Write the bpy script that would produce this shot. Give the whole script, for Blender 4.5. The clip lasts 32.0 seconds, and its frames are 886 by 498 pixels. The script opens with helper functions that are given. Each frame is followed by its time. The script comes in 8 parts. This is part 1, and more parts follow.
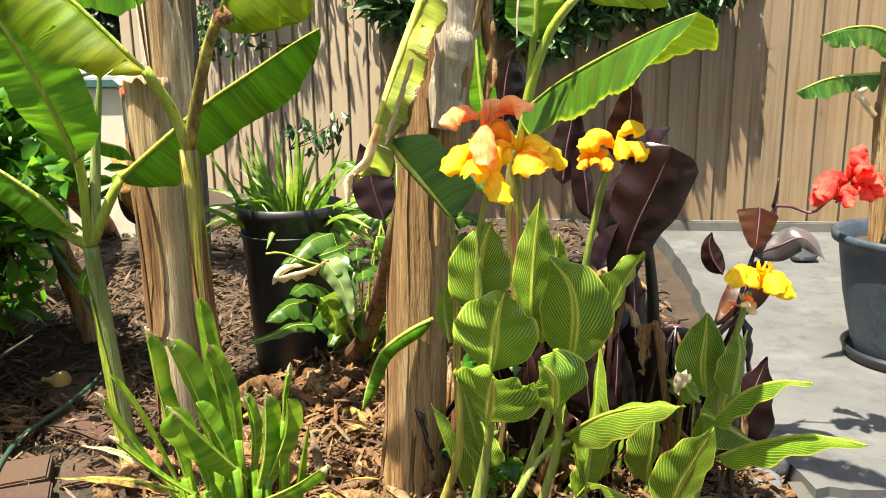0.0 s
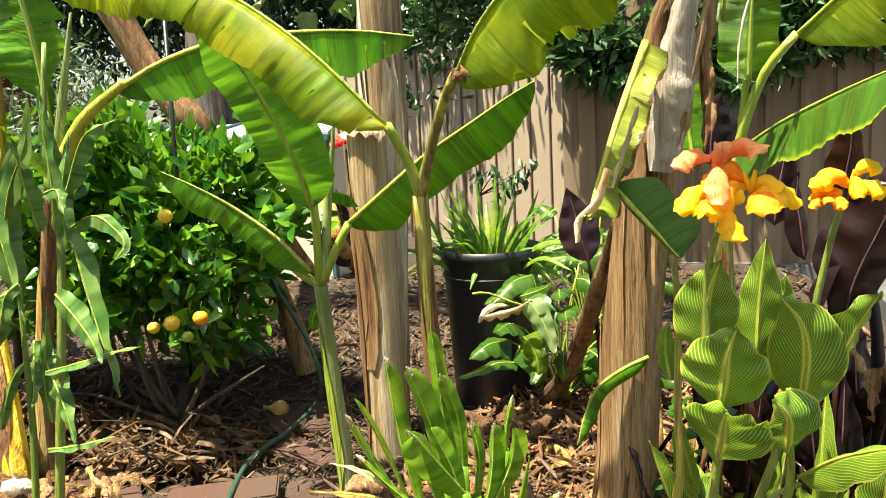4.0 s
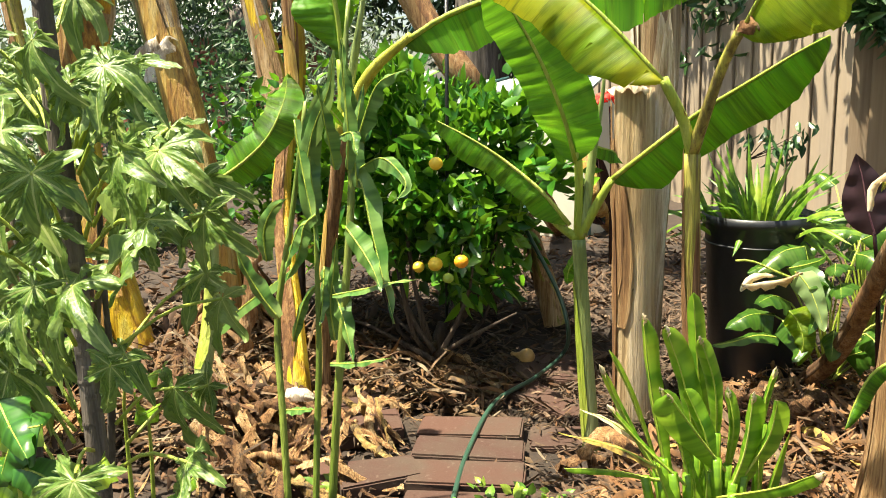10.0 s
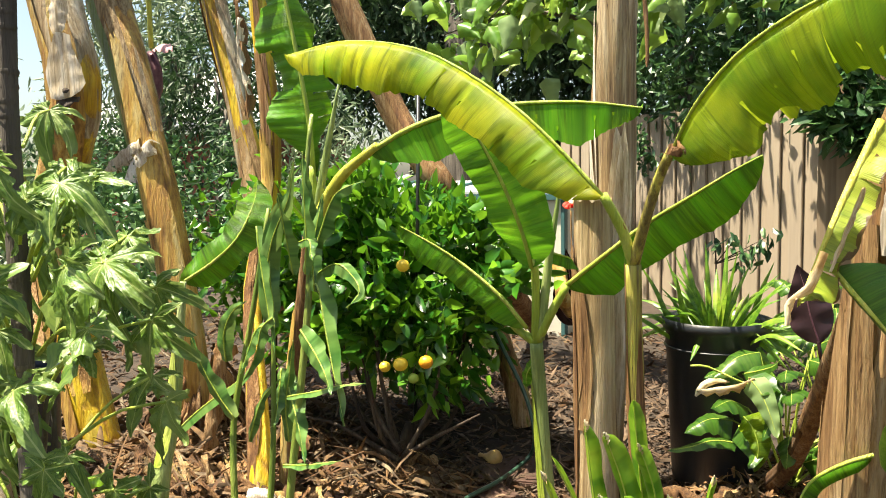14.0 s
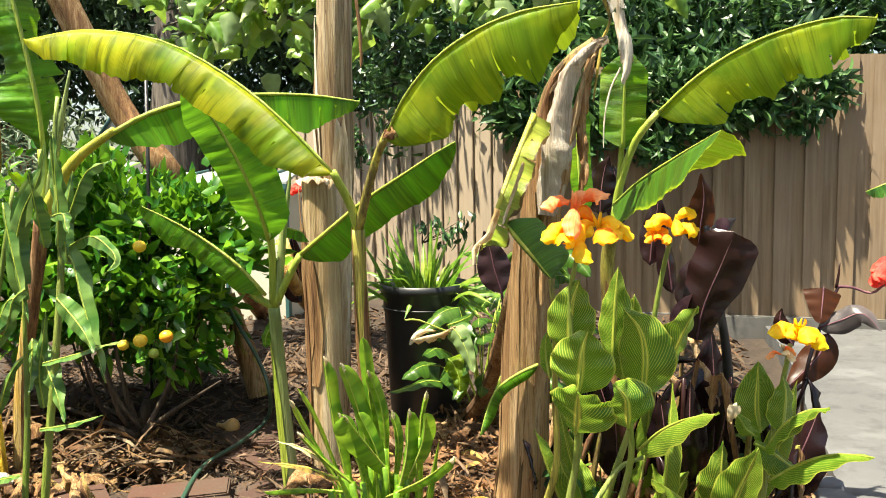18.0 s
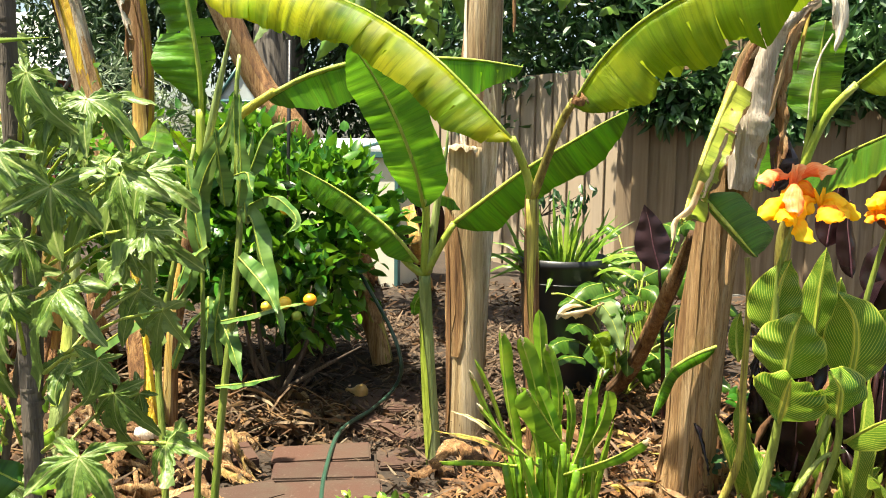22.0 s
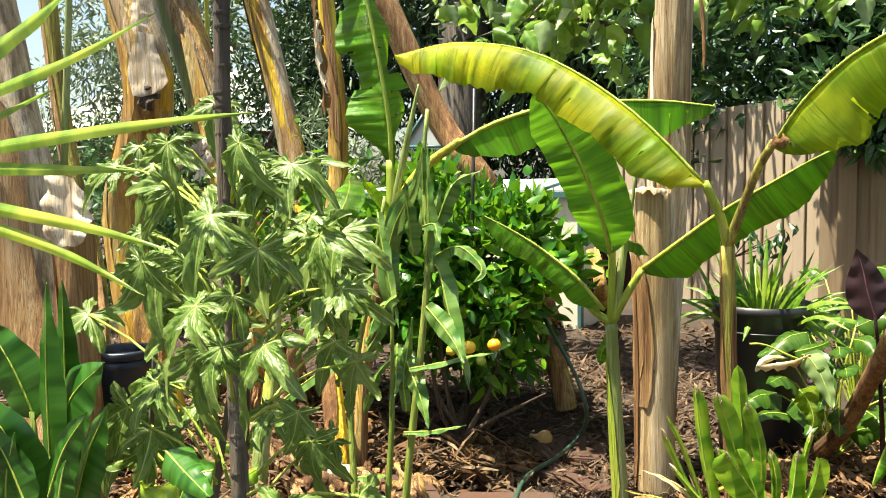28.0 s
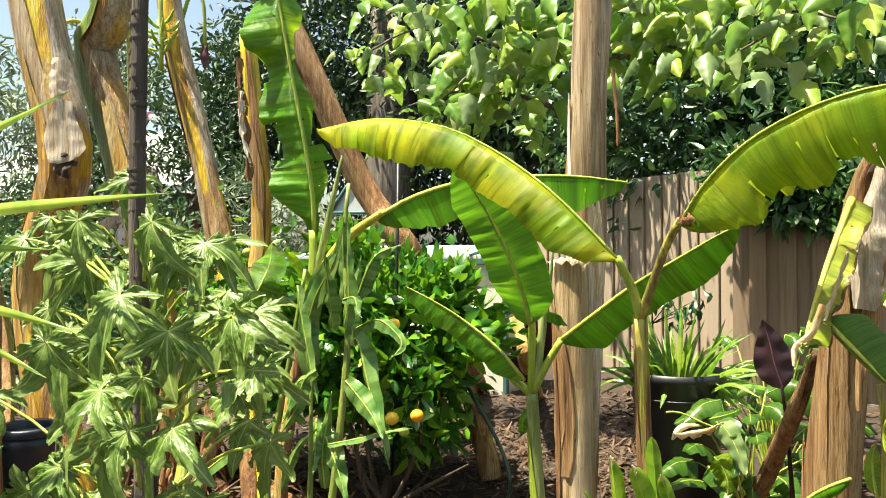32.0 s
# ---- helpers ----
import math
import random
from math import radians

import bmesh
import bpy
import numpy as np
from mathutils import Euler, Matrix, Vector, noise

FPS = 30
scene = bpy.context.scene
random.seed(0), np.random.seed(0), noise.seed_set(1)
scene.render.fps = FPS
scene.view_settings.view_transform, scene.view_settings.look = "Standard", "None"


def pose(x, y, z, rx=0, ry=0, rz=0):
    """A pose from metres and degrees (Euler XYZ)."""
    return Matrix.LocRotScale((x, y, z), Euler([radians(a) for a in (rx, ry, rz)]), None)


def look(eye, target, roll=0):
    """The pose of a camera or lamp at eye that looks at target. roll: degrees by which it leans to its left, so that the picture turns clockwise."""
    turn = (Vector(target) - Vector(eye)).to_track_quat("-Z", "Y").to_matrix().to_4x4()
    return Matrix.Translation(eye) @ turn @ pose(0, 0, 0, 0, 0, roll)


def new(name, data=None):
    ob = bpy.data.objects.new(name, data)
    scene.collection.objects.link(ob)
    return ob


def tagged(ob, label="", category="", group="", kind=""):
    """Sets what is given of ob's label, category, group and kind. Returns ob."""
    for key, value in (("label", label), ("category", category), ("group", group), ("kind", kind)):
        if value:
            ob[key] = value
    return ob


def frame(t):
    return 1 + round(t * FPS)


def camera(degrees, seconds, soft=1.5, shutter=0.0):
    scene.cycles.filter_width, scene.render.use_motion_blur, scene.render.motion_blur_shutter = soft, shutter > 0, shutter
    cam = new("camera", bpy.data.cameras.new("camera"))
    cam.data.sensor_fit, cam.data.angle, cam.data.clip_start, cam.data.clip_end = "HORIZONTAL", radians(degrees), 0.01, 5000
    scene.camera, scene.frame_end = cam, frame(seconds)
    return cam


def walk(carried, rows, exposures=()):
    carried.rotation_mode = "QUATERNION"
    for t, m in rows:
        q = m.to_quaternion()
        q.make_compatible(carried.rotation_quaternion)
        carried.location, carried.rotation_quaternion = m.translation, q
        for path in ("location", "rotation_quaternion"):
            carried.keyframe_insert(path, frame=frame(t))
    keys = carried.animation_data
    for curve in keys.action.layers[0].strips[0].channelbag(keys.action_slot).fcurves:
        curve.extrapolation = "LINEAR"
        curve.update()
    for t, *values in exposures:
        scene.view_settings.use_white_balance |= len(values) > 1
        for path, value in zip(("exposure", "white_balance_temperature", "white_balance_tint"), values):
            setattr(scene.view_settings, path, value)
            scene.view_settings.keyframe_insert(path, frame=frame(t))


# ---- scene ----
cam = camera(57.8, 32.0, 1.0)
PATH = [
    (0, (0.192, 0.068, 1.163), (0.051, 2.012, 0.716), -0.8),
    (0.5, (0.164, 0.039, 1.16), (0.045, 1.981, 0.698), -1.3),
    (1, (0.161, 0.024, 1.161), (0.057, 1.968, 0.704), -1.5),
    (1.5, (0.155, -0.002, 1.159), (0.07, 1.957, 0.768), -1.5),
    (2, (0.149, -0.022, 1.157), (0.077, 1.947, 0.811), -1.3),
    (2.5, (0.144, -0.021, 1.159), (-0.021, 1.943, 0.818), -1.7),
    (3, (0.134, -0.025, 1.158), (-0.074, 1.935, 0.822), -1.7),
    (3.5, (0.129, -0.028, 1.159), (-0.2, 1.917, 0.83), -2.0),
    (4, (0.092, -0.042, 1.172), (-0.452, 1.855, 0.849), -2.9),
    (4.5, (0.072, -0.063, 1.172), (-0.728, 1.745, 0.867), -3.0),
    (6.5, (0.065, -0.081, 1.173), (-0.797, 1.7, 0.877), -1.3),
    (7, (0.06, -0.075, 1.174), (-0.798, 1.708, 0.878), -1.2),
    (7.5, (0.055, -0.062, 1.18), (-0.878, 1.684, 0.89), -1.3),
    (8, (0.051, -0.058, 1.184), (-0.993, 1.616, 0.853), -1.8),
    (8.5, (0.068, -0.092, 1.161), (-1.044, 1.523, 0.769), -1.8),
    (9, (0.085, -0.1, 1.161), (-1.029, 1.513, 0.768), -1.7),
    (9.5, (0.08, -0.098, 1.161), (-1.021, 1.524, 0.766), -1.7),
    (10, (0.072, -0.094, 1.163), (-1.018, 1.535, 0.765), -1.8),
    (10.5, (0.07, -0.09, 1.165), (-1.009, 1.547, 0.77), -1.6),
    (11, (0.074, -0.086, 1.163), (-0.998, 1.554, 0.765), -1.5),
    (11.5, (0.084, -0.085, 1.166), (-0.992, 1.552, 0.767), -1.6),
    (12, (0.092, -0.081, 1.166), (-0.981, 1.559, 0.768), -1.6),
    (12.5, (0.093, -0.077, 1.164), (-0.98, 1.563, 0.765), -1.4),
    (13, (0.092, -0.077, 1.163), (-0.98, 1.564, 0.765), -1.3),
    (13.5, (0.11, -0.085, 1.203), (-0.961, 1.588, 0.974), -0.9),
    (14, (0.189, -0.095, 1.2), (-0.899, 1.574, 1.031), -0.9),
    (14.5, (0.275, -0.125, 1.208), (-0.825, 1.539, 1.066), -0.9),
    (16.5, (0.238, -0.477, 1.19), (-0.701, 1.288, 1.132), 1.2),
    (17, (0.26, -0.471, 1.179), (-0.614, 1.326, 1.111), 0.7),
    (17.5, (0.28, -0.452, 1.161), (-0.279, 1.465, 1.049), 0.2),
    (18, (0.279, -0.456, 1.15), (-0.161, 1.486, 0.965), -0.9),
    (18.5, (0.254, -0.388, 1.151), (-0.179, 1.556, 0.971), -1.3),
    (19, (0.169, -0.362, 1.148), (-0.256, 1.583, 0.955), -1.5),
    (19.5, (0.022, -0.468, 1.164), (-0.231, 1.503, 0.944), -1.5),
    (20, (-0.001, -0.481, 1.154), (-0.236, 1.491, 0.922), -1.4),
    (20.5, (0.008, -0.46, 1.148), (-0.232, 1.51, 0.902), -1.2),
    (21, (0.004, -0.47, 1.14), (-0.476, 1.456, 0.896), -0.4),
    (21.5, (-0.008, -0.468, 1.133), (-0.606, 1.424, 0.887), 0.4),
    (22, (-0.016, -0.469, 1.134), (-0.622, 1.421, 0.884), 0.7),
    (22.5, (-0.011, -0.46, 1.134), (-0.621, 1.428, 0.881), 0.4),
    (23, (-0.023, -0.463, 1.141), (-0.664, 1.415, 0.889), -0.5),
    (23.5, (-0.023, -0.47, 1.145), (-0.727, 1.386, 0.897), -1.0),
    (24, (-0.021, -0.479, 1.149), (-0.801, 1.345, 0.903), -1.5),
    (24.5, (-0.023, -0.486, 1.149), (-0.797, 1.342, 0.907), -1.4),
    (26.5, (-0.015, -0.478, 1.153), (-0.861, 1.321, 0.931), -1.1),
    (27, (-0.024, -0.469, 1.184), (-0.887, 1.332, 1.083), -0.3),
    (27.5, (-0.044, -0.461, 1.17), (-1.015, 1.283, 1.046), -0.3),
    (28, (-0.034, -0.455, 1.168), (-1.052, 1.259, 1.007), -0.8),
    (28.5, (-0.05, -0.455, 1.171), (-1.07, 1.258, 1.007), -0.7),
    (29, (-0.045, -0.463, 1.176), (-1.1, 1.229, 1.016), -0.8),
    (29.5, (-0.041, -0.464, 1.179), (-1.097, 1.23, 1.057), -0.5),
    (30, (-0.039, -0.464, 1.18), (-1.089, 1.237, 1.091), -0.0),
    (30.5, (-0.043, -0.461, 1.18), (-1.088, 1.243, 1.092), 0.2),
    (31, (-0.044, -0.46, 1.18), (-1.078, 1.249, 1.085), -0.5),
    (31.5, (-0.011, -0.454, 1.194), (-1.0, 1.283, 1.141), -0.5),
    (32, (-0.005, -0.456, 1.199), (-0.87, 1.347, 1.19), -0.5),
]
walk(cam, [(t, look(eye, target, roll)) for t, eye, target, roll in PATH], [(0.0, 1.92, 7250, 5), (32.0, 1.92, 7250, 5)])

# ---- light ----
SUN_EL, SUN_AZ = 71.0, -132.0   # degrees; azimuth from +y, negative to the left
world = bpy.data.worlds.new("sky")
scene.world = world
world.use_nodes = True
wn = world.node_tree.nodes
sky = wn.new("ShaderNodeTexSky")
sky.sky_type, sky.sun_disc = 'NISHITA', False
sky.sun_elevation, sky.sun_rotation = radians(SUN_EL), radians(SUN_AZ)
sky.air_density, sky.dust_density, sky.ozone_density = 1.0, 2.5, 1.0
wn["Background"].inputs["Strength"].default_value = 0.070
world.node_tree.links.new(sky.outputs[0], wn["Background"].inputs["Color"])
sun_data = bpy.data.lights.new("sun", 'SUN')
sun_data.energy, sun_data.angle, sun_data.color = 5.0, radians(0.8), (1.0, 0.94, 0.84)
sun = new("sun", sun_data)
el, az = radians(SUN_EL), radians(SUN_AZ)
sun.matrix_world = look((0, 0, 0), (-math.sin(az) * math.cos(el), -math.cos(az) * math.cos(el), -math.sin(el)))

# ---- materials ----


class Nodes:
    """A node material with a Principled surface and short ways to add nodes."""

    def __init__(self, name, rough=0.6, metal=0.0, spec=0.5):
        self.mat = bpy.data.materials.new(name)
        self.mat.use_nodes = True
        self.t = self.mat.node_tree
        self.b = self.t.nodes["Principled BSDF"]
        self.b.inputs["Roughness"].default_value = rough
        self.b.inputs["Metallic"].default_value = metal
        self.b.inputs["Specular IOR Level"].default_value = spec
        self.out = self.t.nodes["Material Output"]

    def n(self, kind, **kw):
        node = self.t.nodes.new("ShaderNode" + kind)
        for k, v in kw.items():
            node.inputs[k].default_value = v
        return node

    def link(self, a, b):
        self.t.links.new(a, b)

    def coord(self, which="Object"):
        return self.n("TexCoord").outputs[which]

    def mapped(self, scale, which="Object"):
        m = self.n("Mapping")
        m.inputs["Scale"].default_value = scale
        self.link(self.coord(which), m.inputs["Vector"])
        return m.outputs[0]

    def noise(self, scale, detail=4.0, vec=None, rough=0.6):
        node = self.n("TexNoise", Scale=scale, Detail=detail, Roughness=rough)
        self.link(vec if vec is not None else self.coord(), node.inputs["Vector"])
        return node.outputs["Fac"]

    def ramp(self, fac, *stops):
        r = self.n("ValToRGB")
        e = r.color_ramp.elements
        while len(e) < len(stops):
            e.new(0.5)
        for k, (p, c) in enumerate(stops):
            e[k].position = p
            e[k].color = (*c, 1) if len(c) == 3 else c
        self.link(fac, r.inputs["Fac"])
        return r.outputs["Color"]

    def mix(self, fac, a, b, kind='MIX'):
        m = self.n("Mix")
        m.data_type, m.blend_type = 'RGBA', kind
        for value, slot in ((fac, m.inputs[0]), (a, m.inputs[6]), (b, m.inputs[7])):
            if isinstance(value, bpy.types.NodeSocket):
                self.link(value, slot)
            elif isinstance(value, tuple):
                slot.default_value = (*value, 1)
            else:
                slot.default_value = value
        return m.outputs[2]

    def math(self, op, a, b=0.0):
        m = self.n("Math")
        m.operation = op
        for value, slot in ((a, m.inputs[0]), (b, m.inputs[1])):
            if isinstance(value, bpy.types.NodeSocket):
                self.link(value, slot)
            else:
                slot.default_value = value
        return m.outputs[0]

    def bump(self, height, strength=0.4, dist=0.01):
        b = self.n("Bump", Strength=strength, Distance=dist)
        self.link(height, b.inputs["Height"])
        self.link(b.outputs[0], self.b.inputs["Normal"])
        return b.outputs[0]

    def colour(self, c):
        if isinstance(c, tuple):
            self.b.inputs["Base Color"].default_value = (*c, 1)
        else:
            self.link(c, self.b.inputs["Base Color"])
        return self

    def thin(self, c, amount=0.35):
        """Lets light through, as a leaf or a petal does."""
        tr = self.n("BsdfTranslucent")
        if isinstance(c, tuple):
            tr.inputs["Color"].default_value = (*c, 1)
        else:
            self.link(c, tr.inputs["Color"])
        ms = self.n("MixShader")
        ms.inputs[0].default_value = amount
        self.link(self.b.outputs[0], ms.inputs[1])
        self.link(tr.outputs[0], ms.inputs[2])
        self.link(ms.outputs[0], self.out.inputs["Surface"])
        return self

    def random(self, island=False):
        return self.n("NewGeometry").outputs["Random Per Island"] if island else self.n("ObjectInfo").outputs["Random"]

    def uv(self):
        s = self.n("SeparateXYZ")
        self.link(self.coord("UV"), s.inputs[0])
        return s.outputs[0], s.outputs[1]


def vein_leaf(name, dark, light, yellow, veins=70.0, yellowing=0.15, thin=0.4, rough=0.42, island=False, brown=0.0, ribw=0.012, gloss=0.5, blotch=0.0, crinkle=0.0, rim=0.0):
    """A long leaf with side veins across it, bands imitating light and shade, and yellowing."""
    k = Nodes(name, rough)
    k.b.inputs["Specular IOR Level"].default_value = gloss
    u, v = k.uv()
    wave = k.math('SINE', k.math('MULTIPLY', v, veins * 6.283))
    fine = k.math('SINE', k.math('MULTIPLY', k.math('ADD', v, k.math('MULTIPLY', k.noise(9, 2), 0.02)), veins * 2.6 * 6.283))
    # light through the blade and shade across it, put in as colour bands
    band = k.noise(1.0, 2, k.mapped((0.01, 9, 1), "UV"))
    base = k.mix(k.ramp(band, (0.42, (0, 0, 0)), (0.55, (1, 1, 1))), dark, light)
    patch = k.ramp(k.noise(4.5, 4), (0.62 - yellowing, (0, 0, 0)), (0.78 - 0.4 * yellowing, (1, 1, 1)))
    base = k.mix(patch, base, yellow)
    rand = k.random(island)
    base = k.mix(k.math('MULTIPLY', rand, 0.25), base, light)
    if veins > 30:
        wave = k.math('MULTIPLY', k.math('SUBTRACT', k.noise(1.0, 5, k.mapped((1.1, veins * 0.8, 1), "UV"), 0.8), 0.5), 3.0)
        # pale and deep streaks: veins, plus lit and shaded pleats put into the colour
        pale = k.ramp(k.noise(1.0, 4, k.mapped((0.7, 34, 1), "UV"), 0.7), (0.46, (0, 0, 0)), (0.72, (1, 1, 1)))
        base = k.mix(k.math('MULTIPLY', pale, 0.25 if rim else 0.7), base, k.mix(0.4, light, yellow))
        deep = k.ramp(k.noise(1.0, 4, k.mapped((0.9, 55, 4), "UV"), 0.7), (0.34, (1, 1, 1)), (0.5, (0, 0, 0)))
        base = k.mix(k.math('MULTIPLY', deep, 0.8), base, tuple(q * 0.6 for q in dark))
    line = k.math('MULTIPLY', k.math('MAXIMUM', k.math('ADD', wave, 1.0), 0.0), 0.07)
    base = k.mix(line, base, yellow)
    if brown:
        edge = k.math('ABSOLUTE', k.math('SUBTRACT', u, 0.5))
        edge = k.math('ADD', k.math('MULTIPLY', edge, 1.6), k.math('MULTIPLY', k.noise(14, 4), 0.55))
        base = k.mix(k.ramp(edge, (1.12 - brown * 0.5, (0, 0, 0)), (1.2 - brown * 0.5, (1, 1, 1))), base, (0.10, 0.055, 0.02))
    # glow of a backlit margin, put in as yellow colour
    if rim:
        side = k.math('ABSOLUTE', k.math('SUBTRACT', u, 0.5))
        side = k.math('ADD', side, k.math('MULTIPLY', k.noise(8, 3), 0.06))
        base = k.mix(k.ramp(side, (0.53 - rim, (0, 0, 0)), (0.55, (1, 1, 1))), base, yellow)
    if blotch:
        spot = k.ramp(k.noise(13, 5, None, 0.75), (0.70, (0, 0, 0)), (0.735, (blotch, blotch, blotch)))
        base = k.mix(spot, base, (0.075, 0.035, 0.012))
    rib = k.math('LESS_THAN', k.math('ABSOLUTE', k.math('SUBTRACT', u, 0.5)), ribw)
    base = k.mix(k.math('MULTIPLY', rib, 0.8), base, yellow)
    k.colour(base)
    height = k.math('ADD', k.math('MULTIPLY', wave, 0.5), k.math('MULTIPLY', fine, 0.25))
    if crinkle:
        k.bump(k.math('ADD', k.noise(38, 3), k.math('MULTIPLY', height, 0.06)), 0.6, crinkle)
    else:
        k.bump(height, 0.5, 0.0022 if veins > 40 else 0.0004)
    k.thin(k.mix(0.25, base, yellow), thin)
    return k.mat


def striped_leaf(name):
    """Variegated canna: green with fine curved yellow veins."""
    k = Nodes(name, 0.38)
    u, v = k.uv()
    side = k.math('ABSOLUTE', k.math('SUBTRACT', u, 0.5))
    way = k.math('SUBTRACT', v, k.math('MULTIPLY', k.math('POWER', side, 0.8), 0.85))
    way = k.math('ADD', way, k.math('MULTIPLY', k.noise(10, 2), 0.016))
    wave = k.math('SINE', k.math('MULTIPLY', way, 21 * 6.283))
    wobble = k.noise(16, 4)
    line = k.ramp(k.math('ADD', k.math('MULTIPLY', wave, 0.5), k.math('MULTIPLY', wobble, 0.6)), (0.58, (0, 0, 0)), (0.74, (1, 1, 1)))
    green = k.mix(k.ramp(k.noise(6, 3), (0.4, (0, 0, 0)), (0.62, (1, 1, 1))), (0.045, 0.145, 0.010), (0.110, 0.250, 0.016))
    green = k.mix(k.math('MULTIPLY', k.random(), 0.35), green, (0.2, 0.30, 0.03))
    base = k.mix(k.math('MULTIPLY', line, 0.62), green, (0.56, 0.58, 0.10))
    base = k.mix(k.ramp(side, (0.455, (0, 0, 0)), (0.49, (0.8, 0.8, 0.8))), base, (0.50, 0.54, 0.08))
    rib = k.ramp(side, (0.025, (1, 1, 1)), (0.065, (0, 0, 0)))
    base = k.mix(rib, base, (0.70, 0.66, 0.12))
    k.colour(base)
    k.bump(wave, 0.12, 0.002)
    k.thin(base, 0.36)
    return k.mat


def plain_leaf(name, a, b, c=None, scale=14.0, thin=0.3, rough=0.4, island=True):
    k = Nodes(name, rough)
    base = k.mix(k.ramp(k.noise(scale, 3), (0.35, (0, 0, 0)), (0.68, (1, 1, 1))), a, b)
    base = k.mix(k.ramp(k.random(island), (0.55, (0, 0, 0)), (1.0, (1, 1, 1))), base, c or b)
    k.colour(base)
    k.bump(k.noise(60, 2), 0.2, 0.002)
    k.thin(k.mix(0.4, base, c or b), thin)
    return k.mat


def trunk_skin(name, tones, streak=34.0, rough=0.75, spots=0.5, thin=0.0, threads=0.6, dark_marks=0.0):
    """Banana stem: long fibres, brown stains and dark specks running up it."""
    k = Nodes(name, rough)
    long = k.mapped((streak, streak, 1.6))
    f = k.noise(1.0, 6, long, 0.7)
    wide = k.noise(1.0, 3, k.mapped((9, 9, 1.1)))
    base = k.ramp(k.math('ADD', k.math('MULTIPLY', f, 0.55), k.math('MULTIPLY', wide, 0.55)),
                  (0.40, tones[0]), (0.50, tones[1]), (0.58, tones[2]), (0.68, tones[3]))
    thread = k.noise(1.0, 4, k.mapped((streak * 4, streak * 4, 3.0)), 0.7)
    base = k.mix(k.ramp(thread, (0.38, (threads, threads, threads)), (0.50, (0, 0, 0))), base, tones[0])
    if dark_marks:
        stain = k.ramp(k.noise(1.0, 4, k.mapped((8, 8, 2.4)), 0.6), (0.50, (0, 0, 0)), (0.64, (dark_marks * 0.75, dark_marks * 0.75, dark_marks * 0.75)))
        base = k.mix(stain, base, tones[0])
        # groove lines drawn as long dark streaks of colour, without relief
        gap = k.noise(1.0, 4, k.mapped((streak * 0.9, streak * 0.9, 0.9)), 0.65)
        base = k.mix(k.ramp(gap, (0.38, (dark_marks, dark_marks, dark_marks)), (0.47, (0, 0, 0))), base, tuple(q * 0.45 for q in tones[0]))
    dots = k.ramp(k.noise(1.0, 3, k.mapped((85, 85, 20))), (0.66, (0, 0, 0)), (0.72, (1, 1, 1)))
    base = k.mix(k.math('MULTIPLY', dots, spots), base, (0.05, 0.026, 0.012))
    k.colour(base)
    k.bump(k.math('ADD', k.math('ADD', f, thread), k.math('MULTIPLY', wide, 0.6)), 0.9, 0.012)
    if thin:
        k.thin(base, thin)
    return k.mat


def fibre(name, tones, scale=30.0, rough=0.85, island=True, thin=0.12):
    """Dead leaves and husks in browns that differ from piece to piece."""
    k = Nodes(name, rough)
    base = k.ramp(k.random(island), *[(i / max(1, len(tones) - 1), c) for i, c in enumerate(tones)])
    f = k.noise(1.0, 5, k.mapped((scale, scale, scale * 0.4)))
    base = k.mix(k.ramp(f, (0.35, (1, 1, 1)), (0.6, (0, 0, 0))), base, (0.045, 0.025, 0.012))
    k.colour(base)
    k.bump(f, 0.6, 0.006)
    k.thin(base, thin)
    return k.mat


def petal(name, a, b, c):
    k = Nodes(name, 0.7)
    u, v = k.uv()
    base = k.ramp(k.math('ADD', k.math('ADD', k.math('MULTIPLY', k.noise(24, 3), 0.45), k.math('MULTIPLY', k.noise(1.0, 3, k.mapped((16, 1.6, 1), 'UV')), 0.35)), k.math('MULTIPLY', v, 0.2)), (0.40, a), (0.50, b), (0.62, c))
    k.colour(base)
    k.bump(k.noise(50, 2), 0.3, 0.003)
    k.thin(base, 0.35)
    return k.mat


M_BANANA = vein_leaf("banana_leaf_green", (0.007, 0.068, 0.002), (0.068, 0.285, 0.008), (0.36, 0.52, 0.02), 120, 0.06, thin=0.42, gloss=0.35)
M_BANANA_LITRIM = vein_leaf("banana_leaf_lit_rim", (0.004, 0.050, 0.004), (0.016, 0.115, 0.008), (0.42, 0.54, 0.02), 120, 0.0, thin=0.24, gloss=0.4, rim=0.06)
M_BANANA_FRESH = vein_leaf("banana_leaf_fresh", (0.038, 0.185, 0.009), (0.085, 0.310, 0.014), (0.28, 0.50, 0.03), 120, 0.0, thin=0.55, gloss=0.35)
M_BANANA_OLD = vein_leaf("banana_leaf_yellowing", (0.018, 0.125, 0.003), (0.150, 0.330, 0.008), (0.66, 0.60, 0.02), 110, 0.15, thin=0.5, brown=0.20, gloss=0.35, blotch=1.0)
M_BANANA_OLIVE = vein_leaf("banana_leaf_olive", (0.036, 0.135, 0.005), (0.118, 0.262, 0.010), (0.48, 0.50, 0.03), 120, 0.12, thin=0.5, brown=0.06, gloss=0.35, blotch=0.4)
M_BANANA_DARK = vein_leaf("banana_leaf_dark", (0.012, 0.085, 0.010), (0.04, 0.17, 0.016), (0.25, 0.36, 0.04), 110, 0.02, thin=0.3)
M_BANANA_TORN = vein_leaf("banana_leaf_torn", (0.10, 0.20, 0.015), (0.26, 0.36, 0.03), (0.55, 0.52, 0.10), 60, 0.15, brown=0.25)
